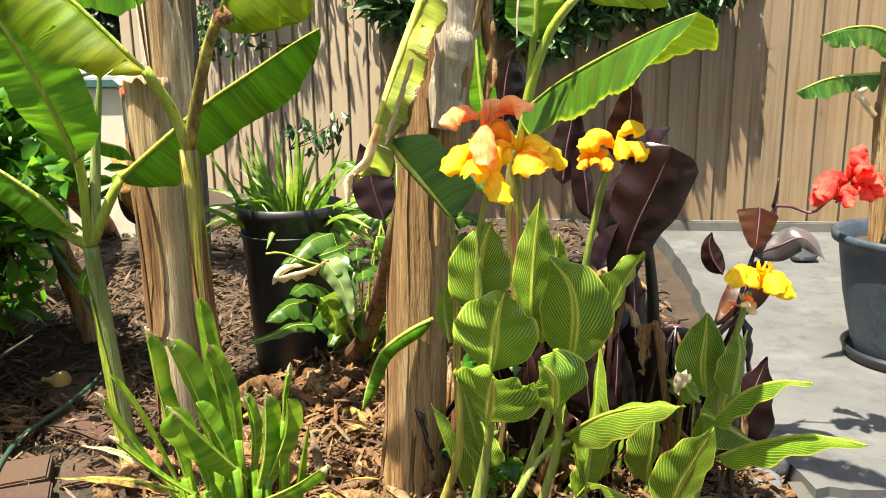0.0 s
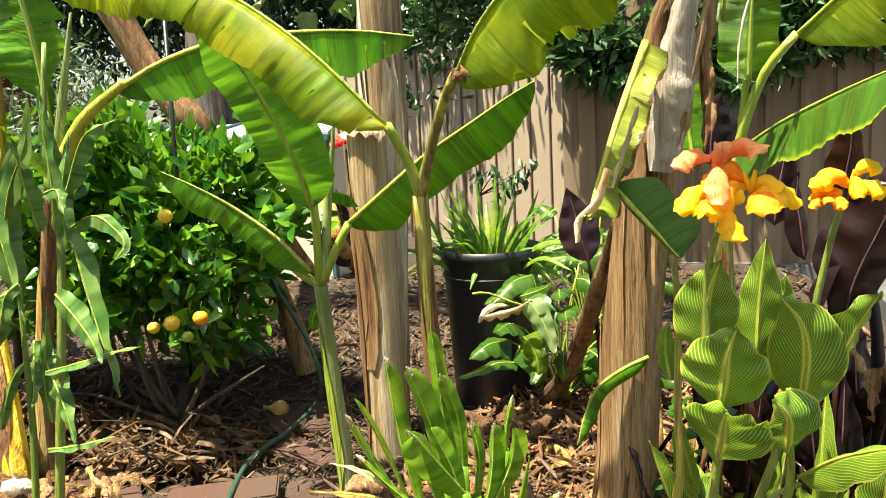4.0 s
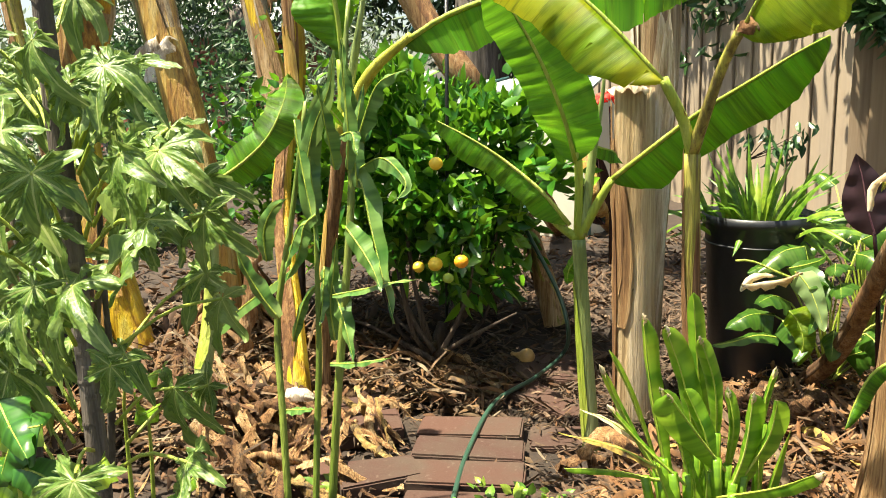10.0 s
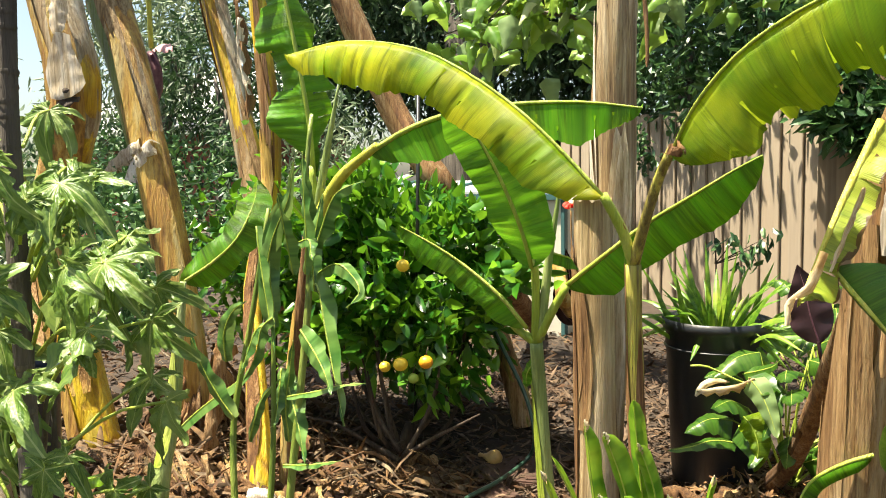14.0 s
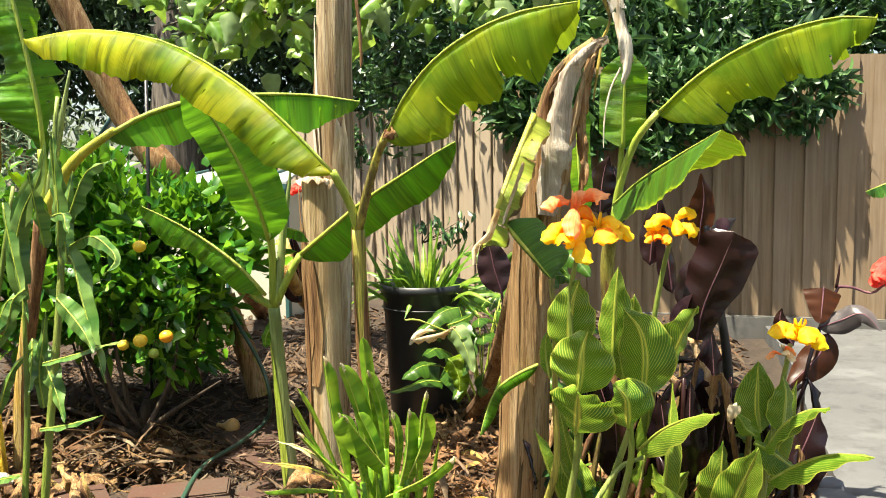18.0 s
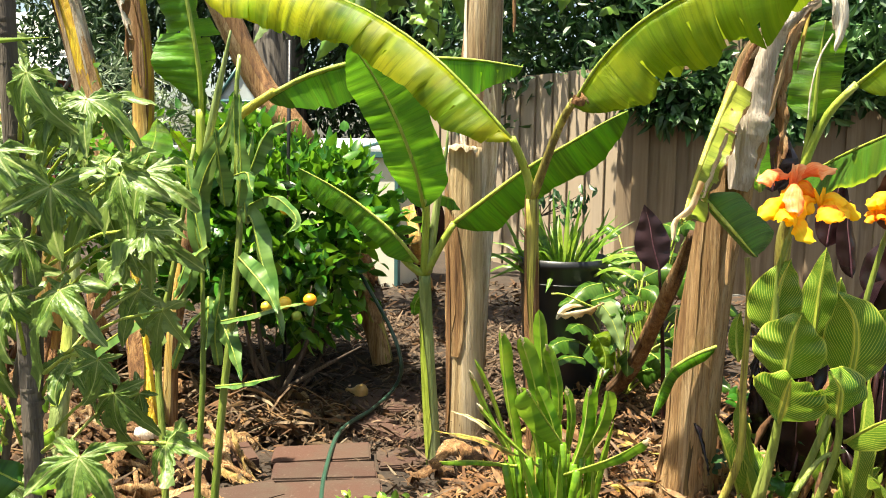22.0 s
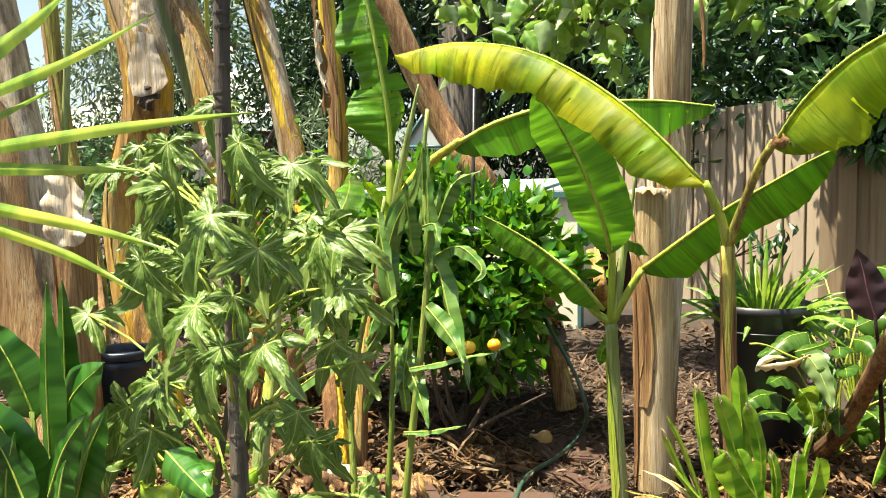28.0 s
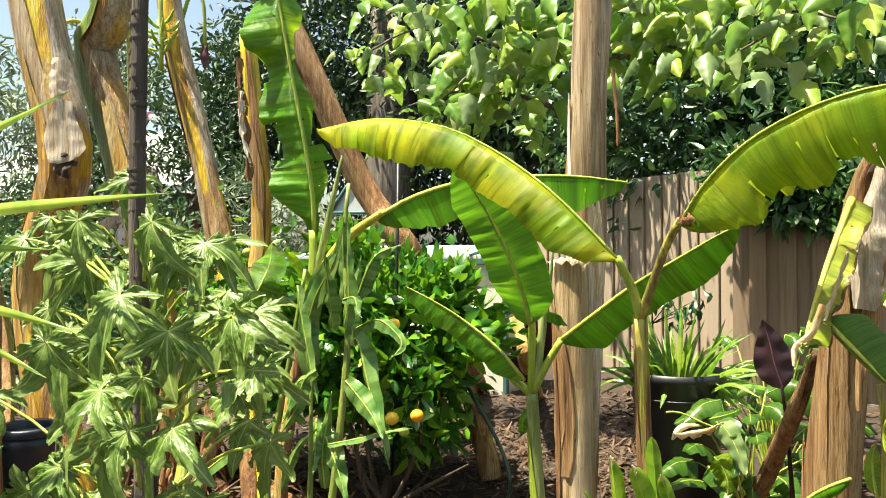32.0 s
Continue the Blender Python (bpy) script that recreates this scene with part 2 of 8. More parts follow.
M_CORN = vein_leaf("corn_leaf", (0.030, 0.110, 0.018), (0.095, 0.215, 0.042), (0.42, 0.48, 0.16), 3, 0.05, thin=0.25, rough=0.36, ribw=0.035)
M_GINGER = vein_leaf("ginger_leaf", (0.060, 0.200, 0.012), (0.170, 0.360, 0.025), (0.46, 0.54, 0.05), 1.3, 0.08, thin=0.36, ribw=0.02, rough=0.36, crinkle=0.0012)
M_STRAP = vein_leaf("strap_leaf", (0.07, 0.18, 0.012), (0.20, 0.33, 0.025), (0.50, 0.54, 0.07), 2, 0.16)
M_POTSTRAP = vein_leaf("pot_strap_leaf", (0.035, 0.13, 0.010), (0.12, 0.26, 0.02), (0.38, 0.46, 0.06), 2, 0.08)
M_DEEP = vein_leaf("deep_green_leaf", (0.012, 0.072, 0.007), (0.036, 0.140, 0.014), (0.14, 0.28, 0.05), 1.3, 0.02, thin=0.3, rough=0.3, ribw=0.02)
M_DARK_CANNA = plain_leaf("bronze_canna_leaf", (0.008, 0.0045, 0.006), (0.018, 0.007, 0.009), (0.034, 0.012, 0.010), 5, 0.22, 0.26, False)
M_PURPLE = plain_leaf("purple_leaf", (0.020, 0.010, 0.014), (0.055, 0.026, 0.034), (0.080, 0.040, 0.046), 14, 0.3, 0.4, False)
M_AMBER = plain_leaf("amber_leaf", (0.030, 0.009, 0.005), (0.075, 0.022, 0.005), (0.110, 0.034, 0.006), 8, 0.5, 0.33, False)
# grey colour imitates the sheen of light on bronze canna leaves
M_PAINTED_SHEEN = plain_leaf("painted_sheen_leaf", (0.050, 0.042, 0.044), (0.120, 0.105, 0.105), (0.180, 0.160, 0.155), 8, 0.2, 0.30, False)
M_CANNA = striped_leaf("striped_canna_leaf")
M_CALLA = vein_leaf("calla_leaf", (0.019, 0.073, 0.008), (0.048, 0.131, 0.014), (0.166, 0.242, 0.051), 9, 0.05, rough=0.33)
M_CITRUS = plain_leaf("citrus_leaf", (0.013, 0.078, 0.007), (0.044, 0.169, 0.012), (0.195, 0.416, 0.026), 16, 0.3, 0.3)
M_BUSH = plain_leaf("dark_bush_leaf", (0.014, 0.05, 0.016), (0.04, 0.11, 0.03), (0.09, 0.18, 0.05), 12, 0.2, 0.4)
M_BIGLEAF = plain_leaf("heart_leaf", (0.086, 0.213, 0.029), (0.196, 0.345, 0.046), (0.380, 0.494, 0.075), 9, 0.42, 0.38, False)
M_SOFTLEAF = plain_leaf("downy_leaf", (0.12, 0.20, 0.075), (0.24, 0.34, 0.13), (0.38, 0.46, 0.18), 9, 0.4, 0.4, False)
M_PAPAYA = vein_leaf("lobed_leaf", (0.048, 0.118, 0.014), (0.120, 0.215, 0.028), (0.38, 0.44, 0.16), 1.4, 0.05, thin=0.38, rough=0.44, ribw=0.012, gloss=0.5, crinkle=0.007)
M_FAR = plain_leaf("far_leaf", (0.012, 0.035, 0.012), (0.03, 0.075, 0.022), (0.06, 0.12, 0.035), 6, 0.15, 0.55)
M_GREYFAR = plain_leaf("grey_green_leaf", (0.06, 0.10, 0.06), (0.12, 0.18, 0.09), (0.20, 0.25, 0.13), 6, 0.2, 0.5)
M_PETIOLE = trunk_skin("petiole_green", ((0.20, 0.27, 0.03), (0.28, 0.37, 0.045), (0.36, 0.43, 0.06), (0.42, 0.47, 0.11)), 16, 0.42, 0.06)
M_YELLOWRIB = trunk_skin("yellow_rib", ((0.28, 0.29, 0.03), (0.46, 0.44, 0.05), (0.56, 0.52, 0.08), (0.60, 0.56, 0.14)), 16, 0.45, 0.1, threads=0.3)
M_STALK = trunk_skin("canna_stalk", ((0.086, 0.130, 0.022), (0.144, 0.209, 0.029), (0.202, 0.259, 0.043), (0.245, 0.288, 0.072)), 16, 0.42, 0.1)
M_YOUNG = trunk_skin("young_stem", ((0.12, 0.17, 0.04), (0.23, 0.30, 0.09), (0.31, 0.38, 0.13), (0.38, 0.43, 0.19)), 26, 0.5, 0.15)
M_STEMB = trunk_skin("mottled_stem", ((0.060, 0.034, 0.012), (0.230, 0.190, 0.036), (0.420, 0.390, 0.066), (0.380, 0.260, 0.085)), 30, 0.55, 0.6)
M_TAN = trunk_skin("dry_trunk", ((0.050, 0.024, 0.008), (0.190, 0.110, 0.028), (0.300, 0.200, 0.056), (0.360, 0.265, 0.100)), 26, 0.7, 0.7, threads=0.3, dark_marks=0.8)
M_PALE = trunk_skin("bleached_trunk", ((0.100, 0.050, 0.020), (0.310, 0.205, 0.098), (0.450, 0.340, 0.200), (0.540, 0.450, 0.320)), 40, 0.8, 0.85, dark_marks=0.35)
M_GOLD = trunk_skin("golden_trunk", ((0.26, 0.11, 0.012), (0.62, 0.38, 0.022), (0.74, 0.53, 0.03), (0.72, 0.60, 0.11)), 26, 0.45, 0.35, threads=0.3, dark_marks=0.45)
M_ORANGE_STEM = trunk_skin("orange_brown_trunk", ((0.13, 0.05, 0.014), (0.42, 0.22, 0.045), (0.56, 0.36, 0.08), (0.62, 0.50, 0.22)), 30, 0.6, 0.4, threads=0.4, dark_marks=0.5)
M_SHEATH = trunk_skin("peeling_sheath", ((0.101, 0.044, 0.015), (0.313, 0.168, 0.065), (0.460, 0.283, 0.124), (0.570, 0.415, 0.240)), 50, 0.85, 0.2, thin=0.12)
M_DRAPE = trunk_skin("papery_sheath", ((0.150, 0.100, 0.070), (0.400, 0.315, 0.235), (0.560, 0.475, 0.380), (0.680, 0.610, 0.520)), 44, 0.85, 0.1, thin=0.15, threads=0.3, dark_marks=0.4)
M_BROWN_SHEATH = trunk_skin("brown_sheath", ((0.07, 0.03, 0.012), (0.22, 0.10, 0.035), (0.36, 0.19, 0.07), (0.50, 0.34, 0.18)), 50, 0.8, 0.3, thin=0.12)
M_HUSK = trunk_skin("brown_husk", ((0.032, 0.013, 0.005), (0.112, 0.049, 0.016), (0.180, 0.088, 0.031), (0.246, 0.148, 0.069)), 40, 0.85, 0.3, thin=0.12, dark_marks=0.4)
M_WHITE_PEEL = trunk_skin("white_peel", ((0.30, 0.20, 0.10), (0.62, 0.50, 0.34), (0.78, 0.70, 0.58), (0.82, 0.78, 0.70)), 30, 0.7, 0.1, thin=0.15)
M_STRAWTRUNK = trunk_skin("straw_trunk", ((0.150, 0.085, 0.035), (0.390, 0.270, 0.130), (0.540, 0.410, 0.235), (0.620, 0.510, 0.340)), 34, 0.75, 0.85, threads=0.3, dark_marks=0.3)
M_CREAM = trunk_skin("cream_trunk", ((0.200, 0.120, 0.062), (0.470, 0.360, 0.225), (0.630, 0.530, 0.390), (0.720, 0.640, 0.520)), 36, 0.8, 0.4, threads=0.4, dark_marks=0.6)
M_BARK = trunk_skin("dark_bark", ((0.015, 0.010, 0.007), (0.045, 0.03, 0.02), (0.08, 0.055, 0.035), (0.13, 0.095, 0.065)), 24, 0.85, 0.3)
M_GREYBARK = trunk_skin("grey_bark", ((0.03, 0.025, 0.02), (0.09, 0.075, 0.06), (0.15, 0.125, 0.10), (0.22, 0.19, 0.16)), 14, 0.9, 0.2)
M_RINGBARK = trunk_skin("ringed_bark", ((0.032, 0.024, 0.018), (0.086, 0.068, 0.050), (0.144, 0.119, 0.094), (0.238, 0.205, 0.169)), 10, 0.85, 0.3)
M_MULCH = fibre("dry_leaf_litter", [(0.020, 0.010, 0.005), (0.078, 0.035, 0.014), (0.133, 0.066, 0.027), (0.047, 0.022, 0.009), (0.180, 0.117, 0.059), (0.102, 0.043, 0.014), (0.035, 0.017, 0.008), (0.227, 0.180, 0.117)])
M_STRAW = fibre("straw_litter", [(0.070, 0.026, 0.007), (0.159, 0.079, 0.026), (0.194, 0.118, 0.049), (0.111, 0.042, 0.010), (0.215, 0.165, 0.099), (0.042, 0.017, 0.005)])
M_CHIP = fibre("torn_husk_mulch", [(0.060, 0.026, 0.010), (0.190, 0.082, 0.026), (0.300, 0.150, 0.055), (0.130, 0.055, 0.018), (0.360, 0.230, 0.115), (0.235, 0.100, 0.030)])
M_DARKLITTER = fibre("dark_twig_litter", [(0.046, 0.029, 0.017), (0.111, 0.065, 0.037), (0.184, 0.121, 0.075), (0.065, 0.043, 0.029)])
M_YELLEAF = fibre("fallen_yellow_leaf", [(0.62, 0.44, 0.06), (0.70, 0.56, 0.14), (0.52, 0.30, 0.05)], thin=0.3)
M_FLOWER = petal("orange_petal", (0.84, 0.13, 0.004), (0.90, 0.29, 0.004), (0.93, 0.45, 0.008))
M_FLOWER_Y = petal("golden_petal", (0.90, 0.36, 0.004), (0.93, 0.53, 0.008), (0.94, 0.66, 0.02))
M_FLOWER_P = petal("faded_coral_petal", (0.82, 0.16, 0.04), (0.88, 0.29, 0.09), (0.92, 0.48, 0.22))
M_FLOWER_R = petal("red_petal", (0.62, 0.012, 0.012), (0.80, 0.035, 0.025), (0.90, 0.10, 0.06))
M_SPENT = petal("withered_petal", (0.42, 0.28, 0.12), (0.62, 0.50, 0.30), (0.75, 0.66, 0.48))
M_BUD = petal("purple_bud", (0.10, 0.035, 0.055), (0.20, 0.085, 0.11), (0.32, 0.16, 0.17))


def plain(name, colour, rough=0.6, grain=30.0, amount=0.25, metal=0.0, bump=0.3):
    k = Nodes(name, rough, metal)
    dark = tuple(c * (1 - amount) for c in colour)
    big = k.noise(grain * 0.12, 4)
    base = k.mix(k.ramp(k.math('ADD', k.math('MULTIPLY', big, 0.6), k.math('MULTIPLY', k.noise(grain, 5), 0.4)), (0.38, (0, 0, 0)), (0.62, (1, 1, 1))), dark, colour)
    k.colour(base)
    k.bump(k.noise(grain * 2, 4), bump, 0.004)
    return k.mat


def fence_wood(name, tone=1.0):
    k = Nodes(name, 0.82)
    rand = k.random()
    v = k.n("Mapping")
    v.inputs["Scale"].default_value = (38, 38, 1.3)
    off = k.n("CombineXYZ")
    k.link(k.math('MULTIPLY', rand, 40.0), off.inputs[0])
    k.link(k.math('MULTIPLY', rand, 17.0), off.inputs[2])
    k.link(off.outputs[0], v.inputs["Location"])
    k.link(k.coord(), v.inputs["Vector"])
    grain = k.noise(1.0, 5, v.outputs[0], 0.65)
    base = k.ramp(grain, (0.34, (0.122, 0.076, 0.039)), (0.52, (0.218, 0.153, 0.089)), (0.70, (0.286, 0.216, 0.139)))
    base = k.mix(k.math('MULTIPLY', rand, 0.6), base, (0.277, 0.181, 0.092))
    k2 = k.n("Mapping")
    k2.inputs["Scale"].default_value = (1, 1, 0.55)
    k.link(off.outputs[0], k2.inputs["Location"])
    k.link(k.coord(), k2.inputs["Vector"])
    knot = k.n("TexVoronoi", Scale=3.2)
    k.link(k2.outputs[0], knot.inputs["Vector"])
    ring = k.ramp(knot.outputs["Distance"], (0.03, (1, 1, 1)), (0.085, (0, 0, 0)))
    base = k.mix(k.ramp(k.math('FRACT', k.math('MULTIPLY', rand, 7.3)), (0.2, (0.45, 0.45, 0.45)), (0.9, (0, 0, 0))), base, (0.202, 0.143, 0.092))
    base = k.mix(k.math('MULTIPLY', ring, 0.65), base, (0.109, 0.063, 0.029))
    stain = k.ramp(k.noise(1.6, 4), (0.45, (0, 0, 0)), (0.72, (1, 1, 1)))
    base = k.mix(k.math('MULTIPLY', stain, 0.4), base, (0.286, 0.235, 0.181))
    base = k.mix(1.0 - tone, base, (0.42, 0.36, 0.28))
    k.colour(base)
    k.bump(grain, 0.5, 0.004)
    return k.mat


def concrete(name, colour):
    k = Nodes(name, 0.85)
    big = k.noise(1.3, 5)
    base = k.mix(k.ramp(big, (0.38, (0, 0, 0)), (0.65, (1, 1, 1))), tuple(c * 0.72 for c in colour), colour)
    base = k.mix(k.ramp(k.noise(11, 5), (0.50, (0, 0, 0)), (0.72, (0.75, 0.75, 0.75))), base, tuple(c * 0.45 for c in colour))
    base = k.mix(k.ramp(k.noise(2.6, 6), (0.56, (0, 0, 0)), (0.66, (0.6, 0.6, 0.6))), base, tuple(c * 1.35 for c in colour))
    base = k.mix(k.ramp(k.noise(90, 2), (0.68, (0, 0, 0)), (0.74, (0.7, 0.7, 0.7))), base, tuple(c * 0.3 for c in colour))
    k.colour(base)
    k.bump(k.math('ADD', k.noise(160, 3), k.noise(25, 4)), 0.4, 0.004)
    return k.mat


def brick_skin(name):
    k = Nodes(name, 0.88)
    base = k.mix(k.random(), (0.044, 0.019, 0.012), (0.069, 0.029, 0.017))
    base = k.mix(k.ramp(k.noise(7, 5), (0.45, (0, 0, 0)), (0.72, (0.85, 0.85, 0.85))), base, (0.053, 0.036, 0.023))
    base = k.mix(k.ramp(k.noise(70, 3), (0.62, (0, 0, 0)), (0.7, (0.6, 0.6, 0.6))), base, (0.109, 0.077, 0.056))
    k.colour(base)
    k.bump(k.noise(90, 5), 0.5, 0.004)
    return k.mat


M_FENCE = fence_wood("fence_pine")
# same pine mixed towards a paler grey-tan for the left run
M_FENCE_PALE = fence_wood("pale_fence_pine", 0.55)
M_SLAB = concrete("concrete", (0.090, 0.092, 0.094))
M_APRON = concrete("dirty_concrete", (0.074, 0.069, 0.061))
M_PLINTH = concrete("plinth_concrete", (0.125, 0.122, 0.112))
M_BRICK = brick_skin("clay_paver")
M_SOIL = plain("soil", (0.042, 0.027, 0.017), 0.95, 40, 0.6, bump=0.8)
M_BLACKPOT = plain("black_plastic", (0.016, 0.018, 0.022), 0.42, 20, 0.3)
M_BLUEPOT = plain("blue_grey_plastic", (0.045, 0.062, 0.085), 0.5, 60, 0.6)
M_SHED = plain("cream_panel", (0.62, 0.60, 0.50), 0.5, 8, 0.12, bump=0.1)
M_TEAL = plain("teal_paint", (0.05, 0.13, 0.13), 0.4, 30, 0.2)
M_SHEDROOF = plain("pale_roof", (0.42, 0.46, 0.46), 0.5, 10, 0.15, bump=0.1)
M_REDWALL = plain("red_brick_wall", (0.34, 0.10, 0.07), 0.85, 22, 0.3)
M_ROOF = plain("grey_roof", (0.50, 0.50, 0.50), 0.7, 10, 0.2)
M_BUCKET = plain("navy_plastic", (0.010, 0.018, 0.034), 0.35, 30, 0.3)
M_HOSE = plain("green_hose", (0.03, 0.075, 0.05), 0.35, 60, 0.3)
M_BLACK = plain("black_metal", (0.012, 0.012, 0.013), 0.4, 50, 0.3)
M_STONE = plain("blue_stone", (0.110, 0.116, 0.127), 0.8, 14, 0.5, bump=0.6)
M_FRUIT = plain("orange_rind", (0.88, 0.36, 0.02), 0.42, 90, 0.12, bump=0.4)
M_FRUIT_Y = plain("yellow_rind", (0.85, 0.58, 0.05), 0.42, 90, 0.12, bump=0.4)
M_ONION = plain("papery_onion", (0.60, 0.36, 0.12), 0.45, 34, 0.4)
M_UNRIPE = plain("green_fruit", (0.30, 0.42, 0.06), 0.45, 60, 0.2)
M_POD = plain("pink_bract", (0.52, 0.26, 0.28), 0.6, 40, 0.4)

# ---- mesh helpers ----


def thing(name, place, label, category, group="", kind=""):
    e = new(name)
    e.location = place
    e.empty_display_size = 0.05
    return tagged(e, label, category, group, kind)


def root_place(ob):
    while ob.parent:
        ob = ob.parent
    return ob.location


def part(name, bm, material, parent=None, label="", smooth=True):
    me = bpy.data.meshes.new(name)
    if parent is not None:
        bmesh.ops.translate(bm, vec=-root_place(parent), verts=bm.verts)
    bm.normal_update()
    bm.to_mesh(me)
    bm.free()
    me.materials.append(material)
    if smooth:
        me.shade_smooth()
    ob = new(name, me)
    if parent is not None:
        ob.parent = parent
    return tagged(ob, label) if label else ob


def raw(name, verts, faces, material, parent=None, smooth=False):
    me = bpy.data.meshes.new(name)
    if parent is not None:
        verts = np.asarray(verts) - np.array(root_place(parent))
    me.from_pydata([tuple(v) for v in verts], [], [tuple(f) for f in faces])
    me.materials.append(material)
    if smooth:
        me.shade_smooth()
    ob = new(name, me)
    if parent is not None:
        ob.parent = parent
    return ob


def curve(points, n):
    """n points evenly along a smooth line through the given ones."""
    p = [Vector(q) for q in points]
    if len(p) == 2:
        return [p[0].lerp(p[1], i / (n - 1)) for i in range(n)]
    p = [2 * p[0] - p[1]] + p + [2 * p[-1] - p[-2]]
    dense = []
    for i in range(1, len(p) - 2):
        a, b, c, d = p[i - 1:i + 3]
        for s in range(12):
            t = s / 12
            dense.append(0.5 * ((2 * b) + (c - a) * t + (2 * a - 5 * b + 4 * c - d) * t * t + (3 * b - a - 3 * c + d) * t ** 3))
    dense.append(p[-2])
    run = [0.0]
    for a, b in zip(dense, dense[1:]):
        run.append(run[-1] + (b - a).length)
    out, k = [], 0
    for i in range(n):
        want = run[-1] * i / (n - 1)
        while k < len(run) - 2 and run[k + 1] < want:
            k += 1
        out.append(dense[k].lerp(dense[k + 1], (want - run[k]) / max(1e-9, run[k + 1] - run[k])))
    return out


def lerp_list(values, t):
    if not isinstance(values, (list, tuple)):
        return values
    f = t * (len(values) - 1)
    i = min(int(f), len(values) - 2)
    return values[i] + (values[i + 1] - values[i]) * (f - i)


def tube(points, radius, sides=10, rings=14, rough=0.0, seed=0, flat=1.0, closed=True, groove=0.0):
    """A round stem along a smooth line; radius may be a list along it."""
    c = curve(points, rings)
    bm = bmesh.new()
    uv = bm.loops.layers.uv.new("UVMap")
    loops = []
    for i, q in enumerate(c):
        t = (c[min(i + 1, rings - 1)] - c[max(i - 1, 0)]).normalized()
        a = t.cross(Vector((0.3, 1, 0.1))).normalized()
        b = t.cross(a)
        r = lerp_list(radius, i / (rings - 1))
        ring = []
        for s in range(sides):
            w = 2 * math.pi * s / sides
            k = 1 + rough * noise.noise((math.cos(w) * 1.3 + seed, math.sin(w) * 1.3, i * 0.35 + seed * 3.1))
            if groove:
                k += groove * (noise.noise((math.cos(w) * 3.5, math.sin(w) * 3.5 + seed, i * 0.09)) + 0.6 * noise.noise((math.cos(w) * 9, math.sin(w) * 9 + seed, i * 0.12)))
            ring.append(bm.verts.new(q + (a * math.cos(w) + b * math.sin(w) * flat) * r * k))
        loops.append(ring)
    for i in range(rings - 1):
        for s in range(sides):
            f = bm.faces.new((loops[i][s], loops[i][(s + 1) % sides], loops[i + 1][(s + 1) % sides], loops[i + 1][s]))
            for lp, (uu, vv) in zip(f.loops, ((s, i), (s + 1, i), (s + 1, i + 1), (s, i + 1))):
                lp[uv].uv = (uu / sides, vv / (rings - 1))
    if closed:
        bm.faces.new(loops[0][::-1])
        bm.faces.new(loops[-1])
    return bm


SHAPES = {
    "banana": lambda v: max(0.02, min(1.0, (v / 0.14) ** 0.55) * min(1.0, ((1 - v) / 0.22) ** 0.6)),
    "canna": lambda v: max(0.01, math.sin(math.pi * min(1, v) ** 0.64) ** 0.92),
    "lance": lambda v: max(0.01, math.sin(math.pi * v ** 0.6) ** 0.9),
    "strap": lambda v: max(0.02, (1 - v ** 3) * min(1, 0.5 + 3 * v)),
    "blunt": lambda v: max(0.02, min(1.0, 0.42 + 1.1 * v) * min(1.0, ((1 - v) / 0.13) ** 0.5)),
    "ovate": lambda v: max(0.01, min(1.0, (v / 0.10) ** 0.5) * (1 - v) ** 0.75 * 1.15),
    "heart": lambda v: max(0.01, min(1.0, (v / 0.06) ** 0.4) * (1 - v) ** 0.55),
    "strip": lambda v: (0.86 + 0.10 * math.sin(5 * v) + 0.05 * math.sin(19 * v)) * min(1.0, ((1 - v) / 0.12 + 0.25) ** 0.6),
    "ragged": lambda v: (0.80 + 0.14 * math.sin(4 * v) + 0.05 * math.sin(17 * v)) * min(1.0, ((1 - v) / 0.2 + 0.15) ** 0.6),
    "drape": lambda v: min(1.0, 0.14 + 1.5 * v) * (1 + 0.08 * math.sin(13 * v)) * min(1.0, ((1 - v) / 0.2 + 0.35) ** 0.5),
    "corn": lambda v: max(0.02, min(1.0, 0.55 + 1.6 * v) * (1 - v ** 2.2)),
    "petal": lambda v: max(0.05, math.sin(math.pi * (0.05 + 0.91 * v ** 1.5)) ** 0.65),
}


